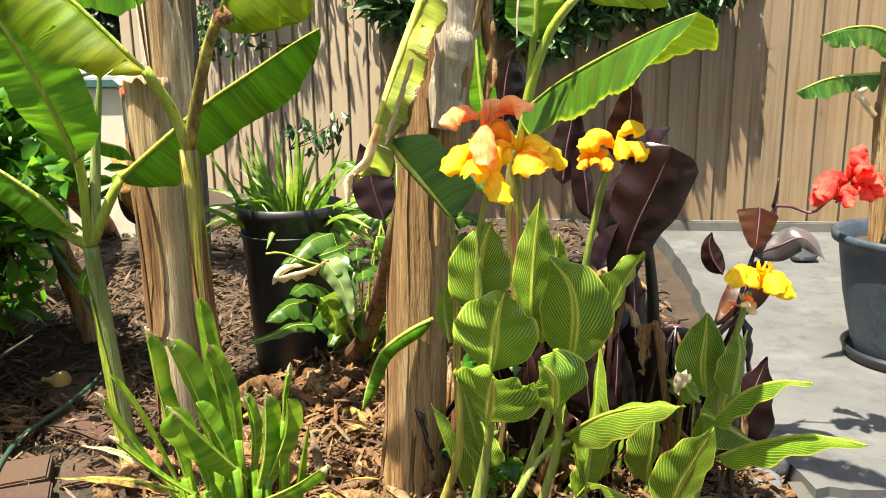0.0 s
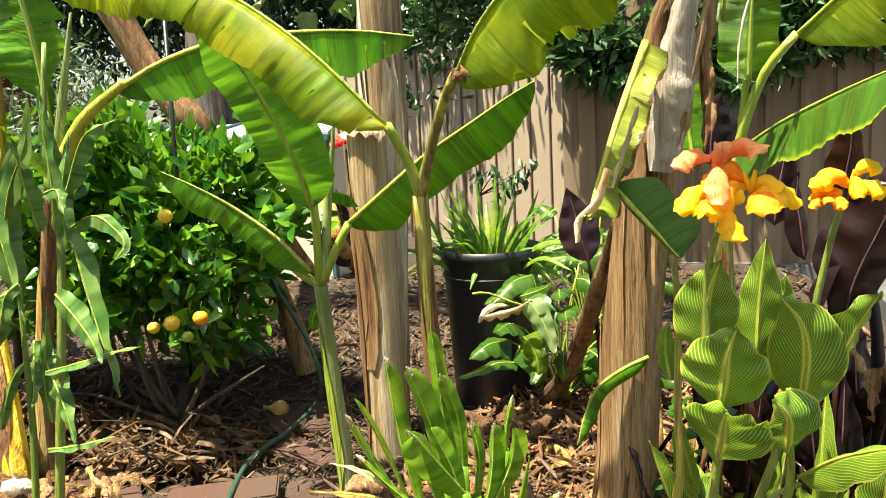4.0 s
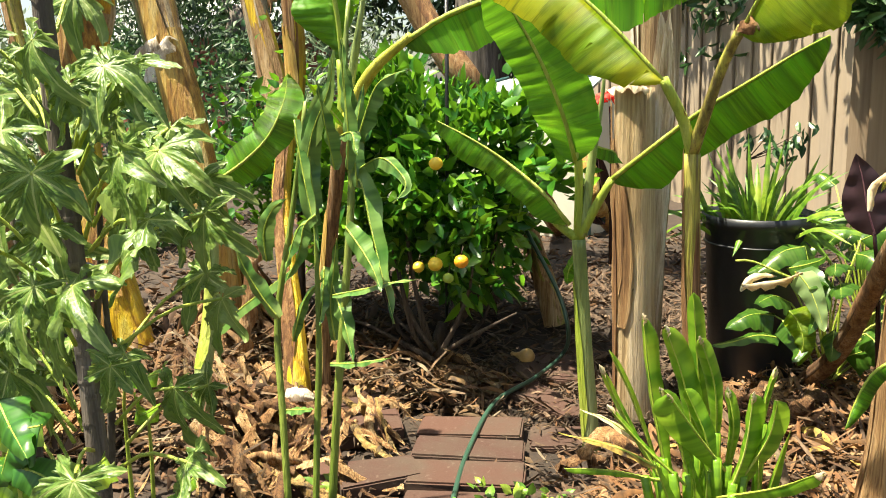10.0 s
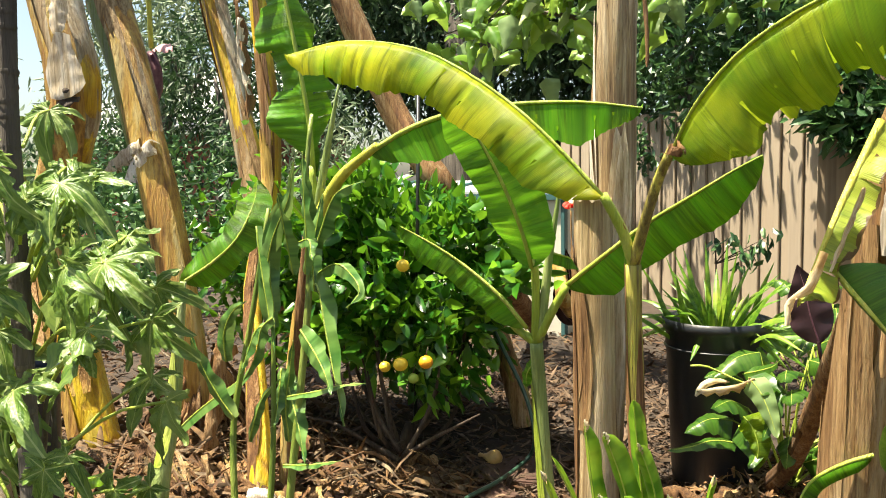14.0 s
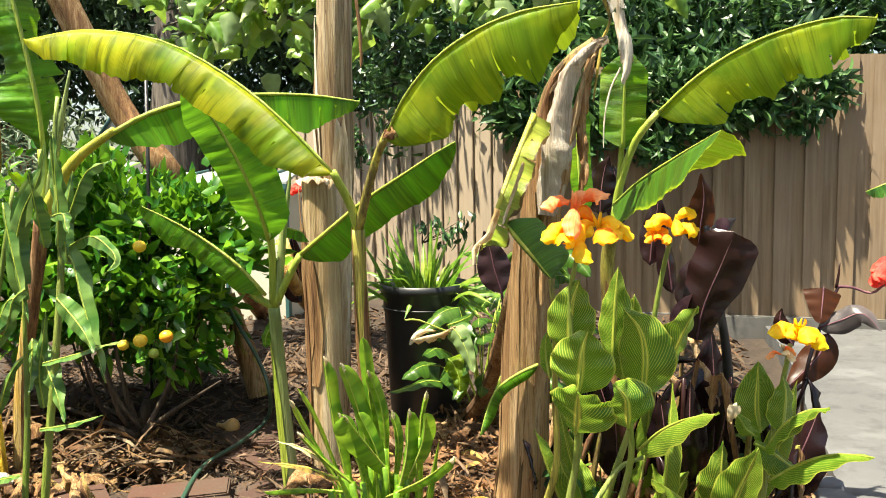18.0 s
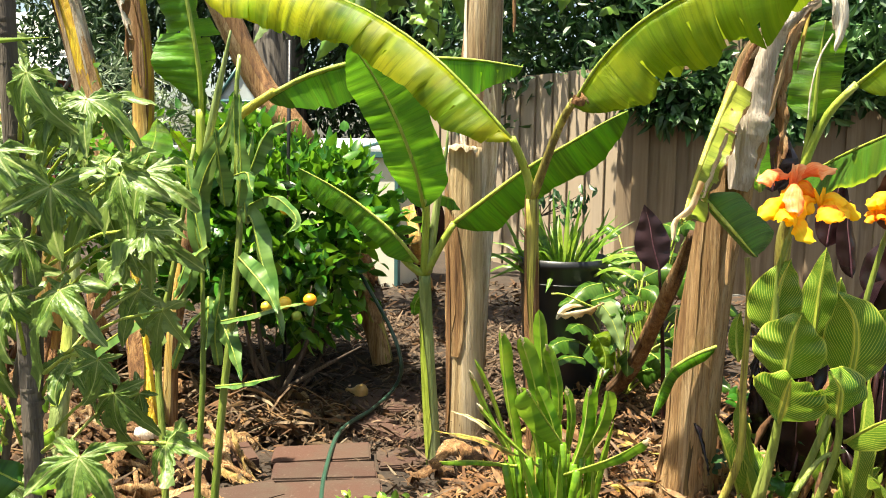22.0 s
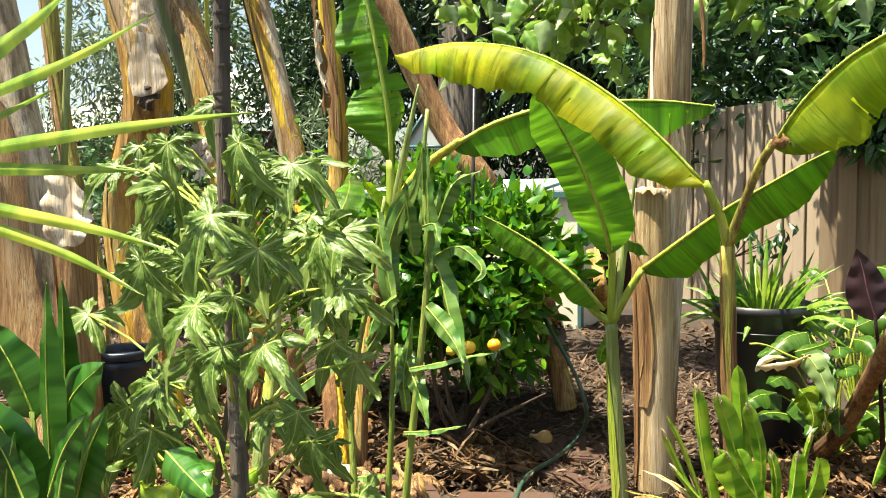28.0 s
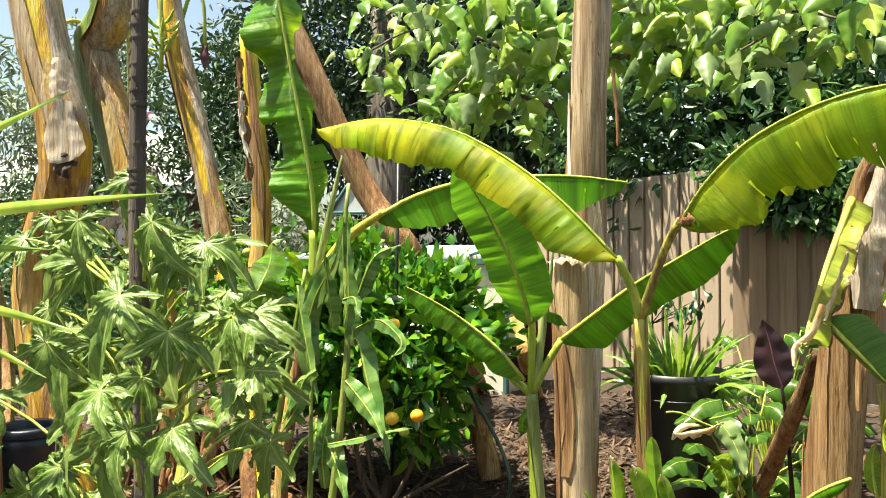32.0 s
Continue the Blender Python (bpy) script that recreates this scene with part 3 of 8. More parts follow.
def blade(spine, half, face=(0, 0, 1), left=25, right=25, shape="banana", n=30, m=5, ripple=0.0, tear=0.0, curl=0.0, seed=0, twist=0.0, pleat=0.0):
    """A leaf: a midline, half its width, and how far each half drops (degrees) from the side of the face vector."""
    c = curve(spine, n)
    run = sum((b - a).length for a, b in zip(c, c[1:]))
    rnd = random.Random(seed)
    face = Vector(face).normalized()
    bm = bmesh.new()
    uv = bm.loops.layers.uv.new("UVMap")
    prof = SHAPES[shape]
    split = tear and shape in ("banana", "ragged")
    # torn leaves: runs of blade between splits, each hanging at its own angle
    flap = {-1: [(0.0, 1.0, 0.0)] * n, 1: [(0.0, 1.0, 0.0)] * n}
    cuts = {-1: {}, 1: {}}
    if split:
        for sd in (-1, 1):
            i = 0
            while i < n:
                k = max(2, int(n * rnd.uniform(0.03, 0.15)))
                turn, reach_k, slip = rnd.gauss(0, 16 * tear), 1 - rnd.uniform(0, 0.16 * tear), rnd.gauss(0, 0.02)
                for q in range(i, min(n, i + k)):
                    flap[sd][q] = (turn, reach_k, slip)
                i += k
                if rnd.random() < 0.75:
                    cuts[sd][i - 1] = rnd.uniform(0.2, 0.9)
    nick = [0.0] * n
    if tear and not split:
        for i in range(2, n - 2):
            if rnd.random() < 0.35:
                nick[i] = -0.5 * tear * rnd.uniform(0.3, 1.0)
    rows = []
    for i, q in enumerate(c):
        v = i / (n - 1)
        t = (c[min(i + 1, n - 1)] - c[max(i - 1, 0)]).normalized()
        side = t.cross(face)
        if side.length < 1e-3:
            side = t.cross(Vector((1, 0, 0)))
        side.normalize()
        up = side.cross(t).normalized()
        if twist:
            turn = Matrix.Rotation(radians(twist * v), 3, t)
            side, up = turn @ side, turn @ up
        w = half * prof(v)
        row = []
        for j in range(-m, m + 1):
            s = abs(j) / m
            sd = -1 if j < 0 else 1
            swing, reach_k, slip = flap[sd][i]
            drop = radians(lerp_list(left if j < 0 else right, v) + swing * max(0, s - 0.25)) + curl * s * s
            out = side * (1 if j > 0 else -1)
            reach = w * s * (1 + (nick[i] if abs(j) >= m - 1 else nick[i] * 0.35 * s)) * (1 + (reach_k - 1) * s)
            wave = ripple * half * s * (0.6 * math.sin(v * 23 + seed + (2 if j > 0 else 0)) + 0.8 * noise.noise((v * 7 + seed, s * 1.5 * sd, seed * 0.7)))
            # the two lips of a split lie close together
            pull = 0.0
            if i in cuts[sd] and s > 1 - cuts[sd][i]:
                pull += run / (n - 1) * (0.48 - 0.25 * abs(slip) * 30 * (s - 1 + cuts[sd][i]))
            if i - 1 in cuts[sd] and s > 1 - cuts[sd][i - 1]:
                pull -= run / (n - 1) * (0.48 - 0.25 * abs(slip) * 30 * (s - 1 + cuts[sd][i - 1]))
            if pleat:
                wave += pleat * min(1, s * 2.5) * (noise.noise((v * run * 34, seed + sd * 5, s * 0.5)) + 0.6 * noise.noise((v * run * 80, seed - sd * 5, s * 0.8)))
            row.append(bm.verts.new(q + out * (reach * math.cos(drop)) - up * (reach * math.sin(drop)) + up * wave + t * (pull + 0.10 * reach)))
        rows.append(row)
    for i in range(n - 1):
        for j in range(2 * m):
            sd = -1 if j < m else 1
            s = abs(j + 0.5 - m) / m
            a, b = rows[i][j], rows[i][j + 1]
            e, f2 = rows[i + 1][j + 1], rows[i + 1][j]
            if i in cuts[sd] and s > 1 - cuts[sd][i]:
                continue
            f = bm.faces.new((a, b, e, f2))
            for lp, (jj, ii) in zip(f.loops, ((j, i), (j + 1, i), (j + 1, i + 1), (j, i + 1))):
                lp[uv].uv = (jj / (2 * m), ii / (n - 1))
    return bm


def leaf(parent, spine, half, mat, face=(0, 0, 1), left=25, right=25, rib=0.006, rib_mat=None, name="leaf", label="", **kw):
    if kw.get("shape", "banana") in ("banana", "ragged") and half > 0.04:
        run = sum((Vector(b) - Vector(a)).length for a, b in zip(spine, spine[1:]))
        kw["n"] = max(kw.get("n", 30), int(run * 130))
        kw["m"] = 6
        kw.setdefault("pleat", 0.009 if kw.get("tear") else 0.0055)
    ob = part(name, blade(spine, half, face, left, right, **kw), mat, parent, label)
    if rib:
        low = [Vector(p) - Vector(face).normalized() * rib * 0.35 for p in spine]
        part("midrib", tube(low, [rib, rib * 0.75, rib * 0.25], 6, 16), rib_mat or M_PETIOLE, ob)
    return ob


def block(bm, x, y, z, sx, sy, sz, m=None, bevel=0.0):
    geo = bmesh.ops.create_cube(bm, size=1.0)
    vs = geo["verts"]
    bmesh.ops.scale(bm, vec=(sx, sy, sz), verts=vs)
    if bevel:
        es = list({e for v in vs for e in v.link_edges})
        r = bmesh.ops.bevel(bm, geom=es, offset=bevel, segments=2, affect='EDGES')
        vs = list({v for f in r["faces"] for v in f.verts} | {v for v in vs if v.is_valid})
    if m is not None:
        bmesh.ops.transform(bm, matrix=m, verts=vs)
    bmesh.ops.translate(bm, vec=(x, y, z), verts=vs)
    return bm


def lathe(profile, sides=28, place=(0, 0, 0)):
    bm = bmesh.new()
    rings = []
    for r, z in profile:
        rings.append([bm.verts.new((place[0] + r * math.cos(2 * math.pi * s / sides), place[1] + r * math.sin(2 * math.pi * s / sides), place[2] + z)) for s in range(sides)])
    for a, b in zip(rings, rings[1:]):
        for s in range(sides):
            bm.faces.new((a[s], a[(s + 1) % sides], b[(s + 1) % sides], b[s]))
    return bm


def leaf_cloud(places, ways, lengths, widths, rng, fold=0.35):
    """Many small folded leaves as vertices and faces."""
    n = len(places)
    ways = ways / np.linalg.norm(ways, axis=1, keepdims=True)
    rnd = rng.normal(size=(n, 3))
    side = np.cross(ways, rnd)
    side /= np.linalg.norm(side, axis=1, keepdims=True)
    up = np.cross(side, ways)
    L, W = lengths[:, None], widths[:, None]
    base, tip = places, places + ways * L - up * L * 0.12
    m1 = places + ways * L * 0.3
    m2 = places + ways * L * 0.68 - up * L * 0.04
    out = []
    for s in (1, -1):
        out += [m1 + s * side * W * 0.92 + up * W * fold, m2 + s * side * W * 0.72 + up * W * fold * 0.8]
    verts = np.stack([base, m1, m2, tip] + out, 1).reshape(-1, 3)
    k = np.arange(n)[:, None] * 8
    f3 = np.concatenate([k + [0, 4, 1], k + [0, 1, 6], k + [5, 3, 2], k + [2, 3, 7]])
    f4 = np.concatenate([k + [4, 5, 2, 1], k + [1, 2, 7, 6]])
    return verts, [list(map(int, f)) for f in f3] + [list(map(int, f)) for f in f4]


def hgt(x, y):
    """Height of the bed: a little hollow at the paved spot, raised soil round it."""
    d = math.hypot((x + 1.35) / 1.0, (y - 2.35) / 0.9)
    s = min(1, max(0, (d - 0.55) / 0.5))
    return 0.13 * s * s * (3 - 2 * s)


def bed(x, y):
    """The bed, which falls away beside the concrete and lies flat under the pavers."""
    k = min(1, max(0, (x - 0.80) / 0.2))
    flat = 1.0
    for ax, ay, bx, by in ((-1.3, 2.25, -0.95, 1.3), (-1.8, 2.0, -1.4, 1.5)):
        s = min(1, max(0, ((x - ax) * (bx - ax) + (y - ay) * (by - ay)) / ((bx - ax) ** 2 + (by - ay) ** 2)))
        d = math.hypot(x - ax - s * (bx - ax), y - ay - s * (by - ay))
        flat = min(flat, max(0, (d - 0.2) / 0.25))
    return hgt(x, y) * (1 - k) * min(1, flat) - 0.03 * k


def shell(points, radius, a0, a1, v0=0.0, v1=1.0, flare=0.0, seed=0, n=16, m=7, jag=0.06):
    """A loose sheath lying round part of a stem."""
    c = curve(points, n)
    bm = bmesh.new()
    rows = []
    for i in range(n):
        v = v0 + (v1 - v0) * i / (n - 1)
        f = v * (n - 1)
        k = min(int(f), n - 2)
        q = c[k].lerp(c[k + 1], f - k)
        t = (c[k + 1] - c[k]).normalized()
        a = t.cross(Vector((0, 1, 0))).normalized()
        b = a.cross(t)
        e = i / (n - 1)
        row = []
        for j in range(m):
            s = j / (m - 1)
            w = radians((a0 + a1) / 2 + (a1 - a0) * (s - 0.5) * (1 - 0.75 * e ** 3) * min(1, 0.5 + 4 * e) + 10 * noise.noise((e * 3, seed, s)))
            r = lerp_list(radius, v) * (1.05 + 0.07 * noise.noise((s * 3, e * 4, seed)) + flare * e ** 3 + 0.05 * (abs(s - 0.5) * 2) ** 2)
            lift = jag * noise.noise((s * 5 + seed, seed * 2.3, 0)) * (e > 0.9)
            row.append(bm.verts.new(q + (a * math.cos(w) + b * math.sin(w)) * r + t * lift))
        rows.append(row)
    for i in range(n - 1):
        for j in range(m - 1):
            bm.faces.new((rows[i][j], rows[i][j + 1], rows[i + 1][j + 1], rows[i + 1][j]))
    return bm


def stem(parent, points, radius, mat, sheath=None, count=0, seed=0, name="pseudostem", label="", rough=0.1, sides=16):
    ob = part(name, tube(points, radius, 40, 26, rough, seed, groove=0.09 if count > 2 else 0.03), mat, parent, label)
    rnd = random.Random(seed + 7)
    for k in range(count):
        a = rnd.uniform(170, 330)
        v0 = rnd.choice([0.0, 0.0, rnd.uniform(0.05, 0.5)])
        part("sheath", shell(points, radius, a, a + rnd.uniform(60, 120), v0, min(1, v0 + rnd.uniform(0.35, 0.8)), rnd.uniform(0.0, 0.35), seed + k), sheath or M_SHEATH, ob)
    return ob


# ---- setting ----
bm = bmesh.new()
xs = [-60, -25, -12, -7, -5] + [round(-4 + 0.08 * i, 3) for i in range(89)] + [3.4, 4, 5, 8, 20, 60]
ys = [-30, -8, -3, -1.5] + [round(-0.8 + 0.08 * i, 3) for i in range(83)] + [6.2, 7, 9, 14, 30, 90]
grid = [[bm.verts.new((x, y, bed(x, y) - 0.012 + 0.016 * noise.noise((x * 4, y * 4, 0)) + 0.012 * noise.noise((x * 13, y * 13, 3)))) for x in xs] for y in ys]
for j in range(len(ys) - 1):
    for i in range(len(xs) - 1):
        bm.faces.new((grid[j][i], grid[j][i + 1], grid[j + 1][i + 1], grid[j + 1][i]))
tagged(part("ground", bm, M_SOIL), "dark brown garden soil under leaf litter", "ground", kind="structure")

# concrete slab with a broken edge
bm = bmesh.new()
edge = [(1.02, 2.05), (1.00, 2.35), (1.05, 2.8), (1.08, 3.3), (1.16, 3.9), (1.22, 4.6), (1.25, 5.5)]
c = curve([(x, y, 0) for x, y in edge], 40)
c = [p + Vector((0.025 * noise.noise((p.y * 6, 1, 0)), 0, 0)) for p in c]
south = [Vector((1.02 + 3.4 * i / 72, 2.05 + 0.1 * i / 72 + 0.03 * noise.noise((i * 0.45, 5, 0)) + 0.02 * noise.noise((i * 1.7, 9, 0)), 0)) for i in range(73)]
ring = c[::-1] + south[1:] + [Vector((4.5, 5.5, 0))]
top = [bm.verts.new((p.x, p.y, 0.06)) for p in ring]
low = [bm.verts.new((p.x, p.y, -0.10)) for p in ring]
bm.faces.new(top)
for i in range(len(ring)):
    k = (i + 1) % len(ring)
    bm.faces.new((top[k], top[i], low[i], low[k]))
bmesh.ops.recalc_face_normals(bm, faces=bm.faces)
tagged(part("pavement", bm, M_SLAB, smooth=False), "pale grey weathered concrete slab with a rough broken edge", "concrete slab", kind="structure")

# lower strip of dirty concrete before the slab
bm = bmesh.new()
bmesh.ops.create_grid(bm, x_segments=60, y_segments=30, size=0.5)
for v in bm.verts:
    v.co = Vector((2.78 + v.co.x * 3.6, 1.32 + v.co.y * 1.62, 0.036 + 0.012 * noise.noise((v.co.x * 30, v.co.y * 14, 2)) + 0.006 * noise.noise((v.co.x * 90, v.co.y * 45, 5))))
tagged(part("pavement", bm, M_APRON), "dirty crumbling concrete strip below the slab", "concrete slab", kind="structure")

# paling fence: two runs of single overlapping boards on rails and posts, meeting at an obtuse corner
def fence_run(start, end, top, seed, label, plinth, wood):
    """Palings from start to end (x, y), the under boards first and the cover boards over their joints."""
    a, b = Vector((*start, 0)), Vector((*end, 0))
    run, way = (b - a).length, (b - a).normalized()
    turn = math.atan2(way.y, way.x)
    base = thing("fence", a, label, "fence", "paling fence runs", kind="structure")
    base.rotation_euler = (0, 0, turn)
    rng = random.Random(seed)
    for y_off, wide, first in ((0.016, 0.150, 0.0), (-0.008, 0.115, 0.10)):
        bmx = block(bmesh.new(), 0, 0, top / 2, wide, 0.016, top, bevel=0.003)
        me = bpy.data.meshes.new("paling")
        bmx.to_mesh(me)
        bmx.free()
        me.materials.append(wood)
        x = first
        while x < run:
            p = new("paling", me)
            p.parent = base
            p.location = (x + rng.uniform(-0.006, 0.006), y_off, rng.uniform(-0.012, 0.006))
            p.rotation_euler = (0, radians(rng.uniform(-0.15, 0.15)), 0)
            x += 0.20
    for name, bm in [("rail", block(bmesh.new(), run / 2, 0.06, z, run, 0.04, 0.09)) for z in (0.35, 1.0, 1.5)] + [("post", block(bmesh.new(), x, 0.13, 0.8, 0.1, 0.1, 1.7)) for x in (0.1, run / 2, run - 0.1)]:
        ob = part(name, bm, wood, None, smooth=False)
        ob.parent = base
    if plinth:
        ob = part("plinth", block(bmesh.new(), run / 2, -0.03, 0.03, run, 0.05, 0.19, bevel=0.008), M_PLINTH, None, "pale concrete plinth board", smooth=False)
        ob.parent = base


fence_run((-3.4, 7.78), (-0.56, 5.62), 1.75, 4, "pale grey-brown pine paling fence with overlapping upright boards", False, M_FENCE_PALE)
fence_run((-0.55, 5.60), (5.4, 5.25), 1.90, 5, "natural tan pine paling fence with a concrete plinth", True, M_FENCE)

# neighbour's wall and house far to the left
house = thing("house", (-12.5, 9.5, 0), "low red brick house with a pale roof behind the garden", "house")
part("wall", block(bmesh.new(), -12.5, 10.5, 1.0, 6.0, 2.0, 2.2), M_REDWALL, house, smooth=False)
bm = bmesh.new()
vs = [bm.verts.new(p) for p in ((-15.8, 9.2, 2.1), (-9.2, 9.2, 2.1), (-9.6, 11.5, 3.4), (-15.4, 11.5, 3.4))]
f = bm.faces.new(vs)
r = bmesh.ops.extrude_face_region(bm, geom=[f])
bmesh.ops.translate(bm, vec=(0, 0, 0.1), verts=[v for v in r["geom"] if isinstance(v, bmesh.types.BMVert)])
part("roof", bm, M_ROOF, house, smooth=False)

# greenhouse cabinet against the fence
X0, X1, YS, SHED_Z = -3.95, -2.08, 4.9, 1.06
shed = thing("garden_shed", ((X0 + X1) / 2, YS, 0), "small cream garden shed with teal edge trim", "shed")
for i in range(4):
    w = (X1 - X0) / 4
    part("panel", block(bmesh.new(), X0 + w * (i + 0.5), YS, SHED_Z / 2, w - 0.02, 0.03, SHED_Z, bevel=0.004), M_SHED, shed, smooth=False)
    part("trim", block(bmesh.new(), X0 + w * i, YS - 0.01, SHED_Z / 2, 0.025, 0.04, SHED_Z, bevel=0.003), M_TEAL, shed, smooth=False)
part("corner_trim", block(bmesh.new(), X1, YS - 0.01, SHED_Z / 2, 0.03, 0.05, SHED_Z, bevel=0.003), M_TEAL, shed, smooth=False)
part("side_wall", block(bmesh.new(), X1 - 0.02, YS + 0.32, SHED_Z / 2, 0.03, 0.6, SHED_Z), M_SHED, shed, smooth=False)
part("eave", block(bmesh.new(), (X0 + X1) / 2, YS - 0.03, SHED_Z + 0.02, X1 - X0 + 0.06, 0.05, 0.045, bevel=0.005), M_TEAL, shed, smooth=False)
bm = bmesh.new()
vs = [bm.verts.new(p) for p in ((X0 - 0.03, YS - 0.05, SHED_Z + 0.04), (X1 + 0.03, YS - 0.05, SHED_Z + 0.04), (X1 - 0.10, YS + 0.5, SHED_Z + 0.12), (X0 + 0.25, YS + 0.5, SHED_Z + 0.12))]
f = bm.faces.new(vs)
r = bmesh.ops.extrude_face_region(bm, geom=[f])
bmesh.ops.translate(bm, vec=(0, 0, 0.02), verts=[v for v in r["geom"] if isinstance(v, bmesh.types.BMVert)])
part("roof", bm, M_SHEDROOF, shed, smooth=False)
for xx in (X0 + 0.3, (X0 + X1) / 2, X1 - 0.25):
    part("roof_bar", tube([(xx, YS - 0.06, SHED_Z + 0.07), (xx + 0.06, YS + 0.5, SHED_Z + 0.15)], 0.012, 6, 3), M_TEAL, shed)

# ---- far trees ----


def crown(parent, name, centre, size, count, length, width, mat, seed, hang=0.0, hollow=0.35):
    rng = np.random.default_rng(seed)
    clumps = rng.normal(size=(max(8, count // 45), 3))
    clumps /= np.linalg.norm(clumps, axis=1, keepdims=True)
    clumps *= rng.uniform(hollow, 1.0, size=(len(clumps), 1)) ** 0.6
    pick = rng.integers(0, len(clumps), count)
    p = clumps[pick] + rng.normal(scale=0.15, size=(count, 3))
    way = clumps[pick] * 0.5 + rng.normal(size=(count, 3)) * 0.7
    way[:, 2] -= hang
    verts, faces = leaf_cloud(np.array(centre) + p * np.array(size), way, length * rng.uniform(0.6, 1.2, count), width * rng.uniform(0.7, 1.2, count), rng)
    return raw(name, verts, faces, mat, parent)


def tree(name, foot, trunk, blobs, mat, label, category="tree", bark=None, leaf_size=(0.09, 0.022), density=1500, seed=1, hang=0.2, trunk_r=(0.12, 0.06)):
    t = thing(name, foot, label, category)
    part("trunk", tube([foot] + trunk, list(trunk_r), 9, 12, 0.15, seed), bark or M_GREYBARK, t)
    for k, (cx, cy, cz, sx, sy, sz) in enumerate(blobs):
        part("limb", tube([trunk[-1], ((trunk[-1][0] + cx) / 2, (trunk[-1][1] + cy) / 2, cz - sz * 0.4), (cx, cy, cz)], [0.05, 0.02], 6, 8), bark or M_GREYBARK, t)
        crown(t, "crown", (cx, cy, cz), (sx, sy, sz), int(density * (sx * sy * sz) ** 0.5 * 1.6), leaf_size[0], leaf_size[1], mat, seed * 13 + k, hang)
    return t


tree("oleander_tree", (0.4, 6.7, 0), [(0.4, 6.75, 1.0), (0.3, 6.7, 2.0)],
     [(-1.2, 6.6, 2.5, 1.2, 0.75, 1.1), (0.5, 6.5, 2.45, 1.3, 0.8, 1.1), (0.1, 6.1, 1.85, 1.0, 0.7, 0.45), (1.9, 6.8, 2.9, 1.1, 0.8, 1.1), (-0.3, 7.0, 3.6, 1.7, 0.9, 0.9), (1.15, 6.2, 2.0, 0.75, 0.6, 0.5), (-0.25, 5.45, 1.66, 0.55, 0.22, 0.24), (0.85, 5.42, 1.68, 0.55, 0.22, 0.28), (0.6, 5.36, 1.5, 0.45, 0.16, 0.28), (1.35, 5.38, 1.62, 0.35, 0.16, 0.2), (-0.15, 5.36, 1.5, 0.4, 0.16, 0.2)],
     M_BUSH, "dense dark green oleander tree overhanging the fence", leaf_size=(0.14, 0.026), density=3800, seed=2)
vine = thing("ivy_vine", (-1.75, 5.5, 1.7), "small-leaved ivy hanging over the fence top", "vine")
crown(vine, "foliage", (-1.75, 5.55, 1.62), (0.26, 0.08, 0.38), 420, 0.05, 0.018, M_BUSH, 31, 0.8)
tree("conifer_tree", (-5.6, 9.5, 0), [(-5.6, 9.5, 2.0), (-5.5, 9.5, 4.5)],
     [(-6.9, 10, 4.3, 1.5, 1.2, 2.2), (-4.2, 9.6, 4.6, 1.7, 1.2, 2.4), (-5.2, 10.4, 2.6, 2.0, 1.0, 1.6), (-8.6, 10.5, 3.6, 1.3, 1.2, 1.6)],
     M_FAR, "tall dark evergreen tree in the neighbouring garden", leaf_size=(0.17, 0.03), density=3000, seed=3, hang=0.5, trunk_r=(0.42, 0.34))
tree("evergreen_tree", (-2.6, 9.5, 0), [(-2.6, 9.5, 1.5), (-2.7, 9.5, 3.5)],
     [(-2.8, 9.5, 3.6, 1.8, 1.2, 2.0), (-0.6, 10, 4.4, 1.8, 1.2, 1.8), (1.6, 10, 4.6, 1.8, 1.2, 1.7)],
     M_FAR, "dark evergreen tree beyond the fence", leaf_size=(0.16, 0.03), density=2400, seed=4, hang=0.4, trunk_r=(0.2, 0.12))
tree("grey_shrub", (-4.3, 5.6, 0), [(-4.3, 5.6, 0.5)], [(-4.4, 5.7, 1.0, 0.9, 0.6, 0.75), (-5.6, 6.2, 1.2, 1.1, 0.7, 0.9)],
     M_GREYFAR, "grey-green feathery shrub at the back of the garden", "shrub", leaf_size=(0.14, 0.014), density=1100, seed=5, trunk_r=(0.04, 0.02))
tree("fence_shrub", (-7.2, 6.4, 0), [(-7.2, 6.4, 0.6)], [(-7.3, 6.5, 0.9, 1.2, 0.8, 0.9), (-9.6, 7.0, 1.0, 1.6, 0.9, 1.0)],
     M_BUSH, "low dark green shrub at the back boundary", "shrub", leaf_size=(0.1, 0.03), density=1000, seed=6, trunk_r=(0.05, 0.03))

tree("hedge_shrub", (-6.0, 4.2, 0), [(-6.0, 4.2, 0.4)], [(-5.6, 4.0, 0.55, 0.8, 0.6, 0.6), (-7.0, 4.6, 0.8, 1.1, 0.8, 0.8), (-4.9, 3.4, 0.35, 0.5, 0.5, 0.4)],
     M_BUSH, "low dense green shrubs along the garden boundary", "shrub", leaf_size=(0.09, 0.03), density=1100, seed=7, trunk_r=(0.04, 0.02))

tree("boundary_shrub", (-5.4, 2.5, 0), [(-5.4, 2.5, 0.4)], [(-5.2, 2.3, 0.5, 0.9, 0.6, 0.6), (-6.5, 3.0, 0.8, 1.2, 0.8, 0.9), (-4.5, 1.6, 0.35, 0.6, 0.5, 0.4), (-7.8, 3.4, 1.2, 1.2, 0.8, 1.2)],
     M_GREYFAR, "pale green overgrown shrub on the side boundary", "shrub", leaf_size=(0.09, 0.025), density=1200, seed=17, trunk_r=(0.04, 0.02))

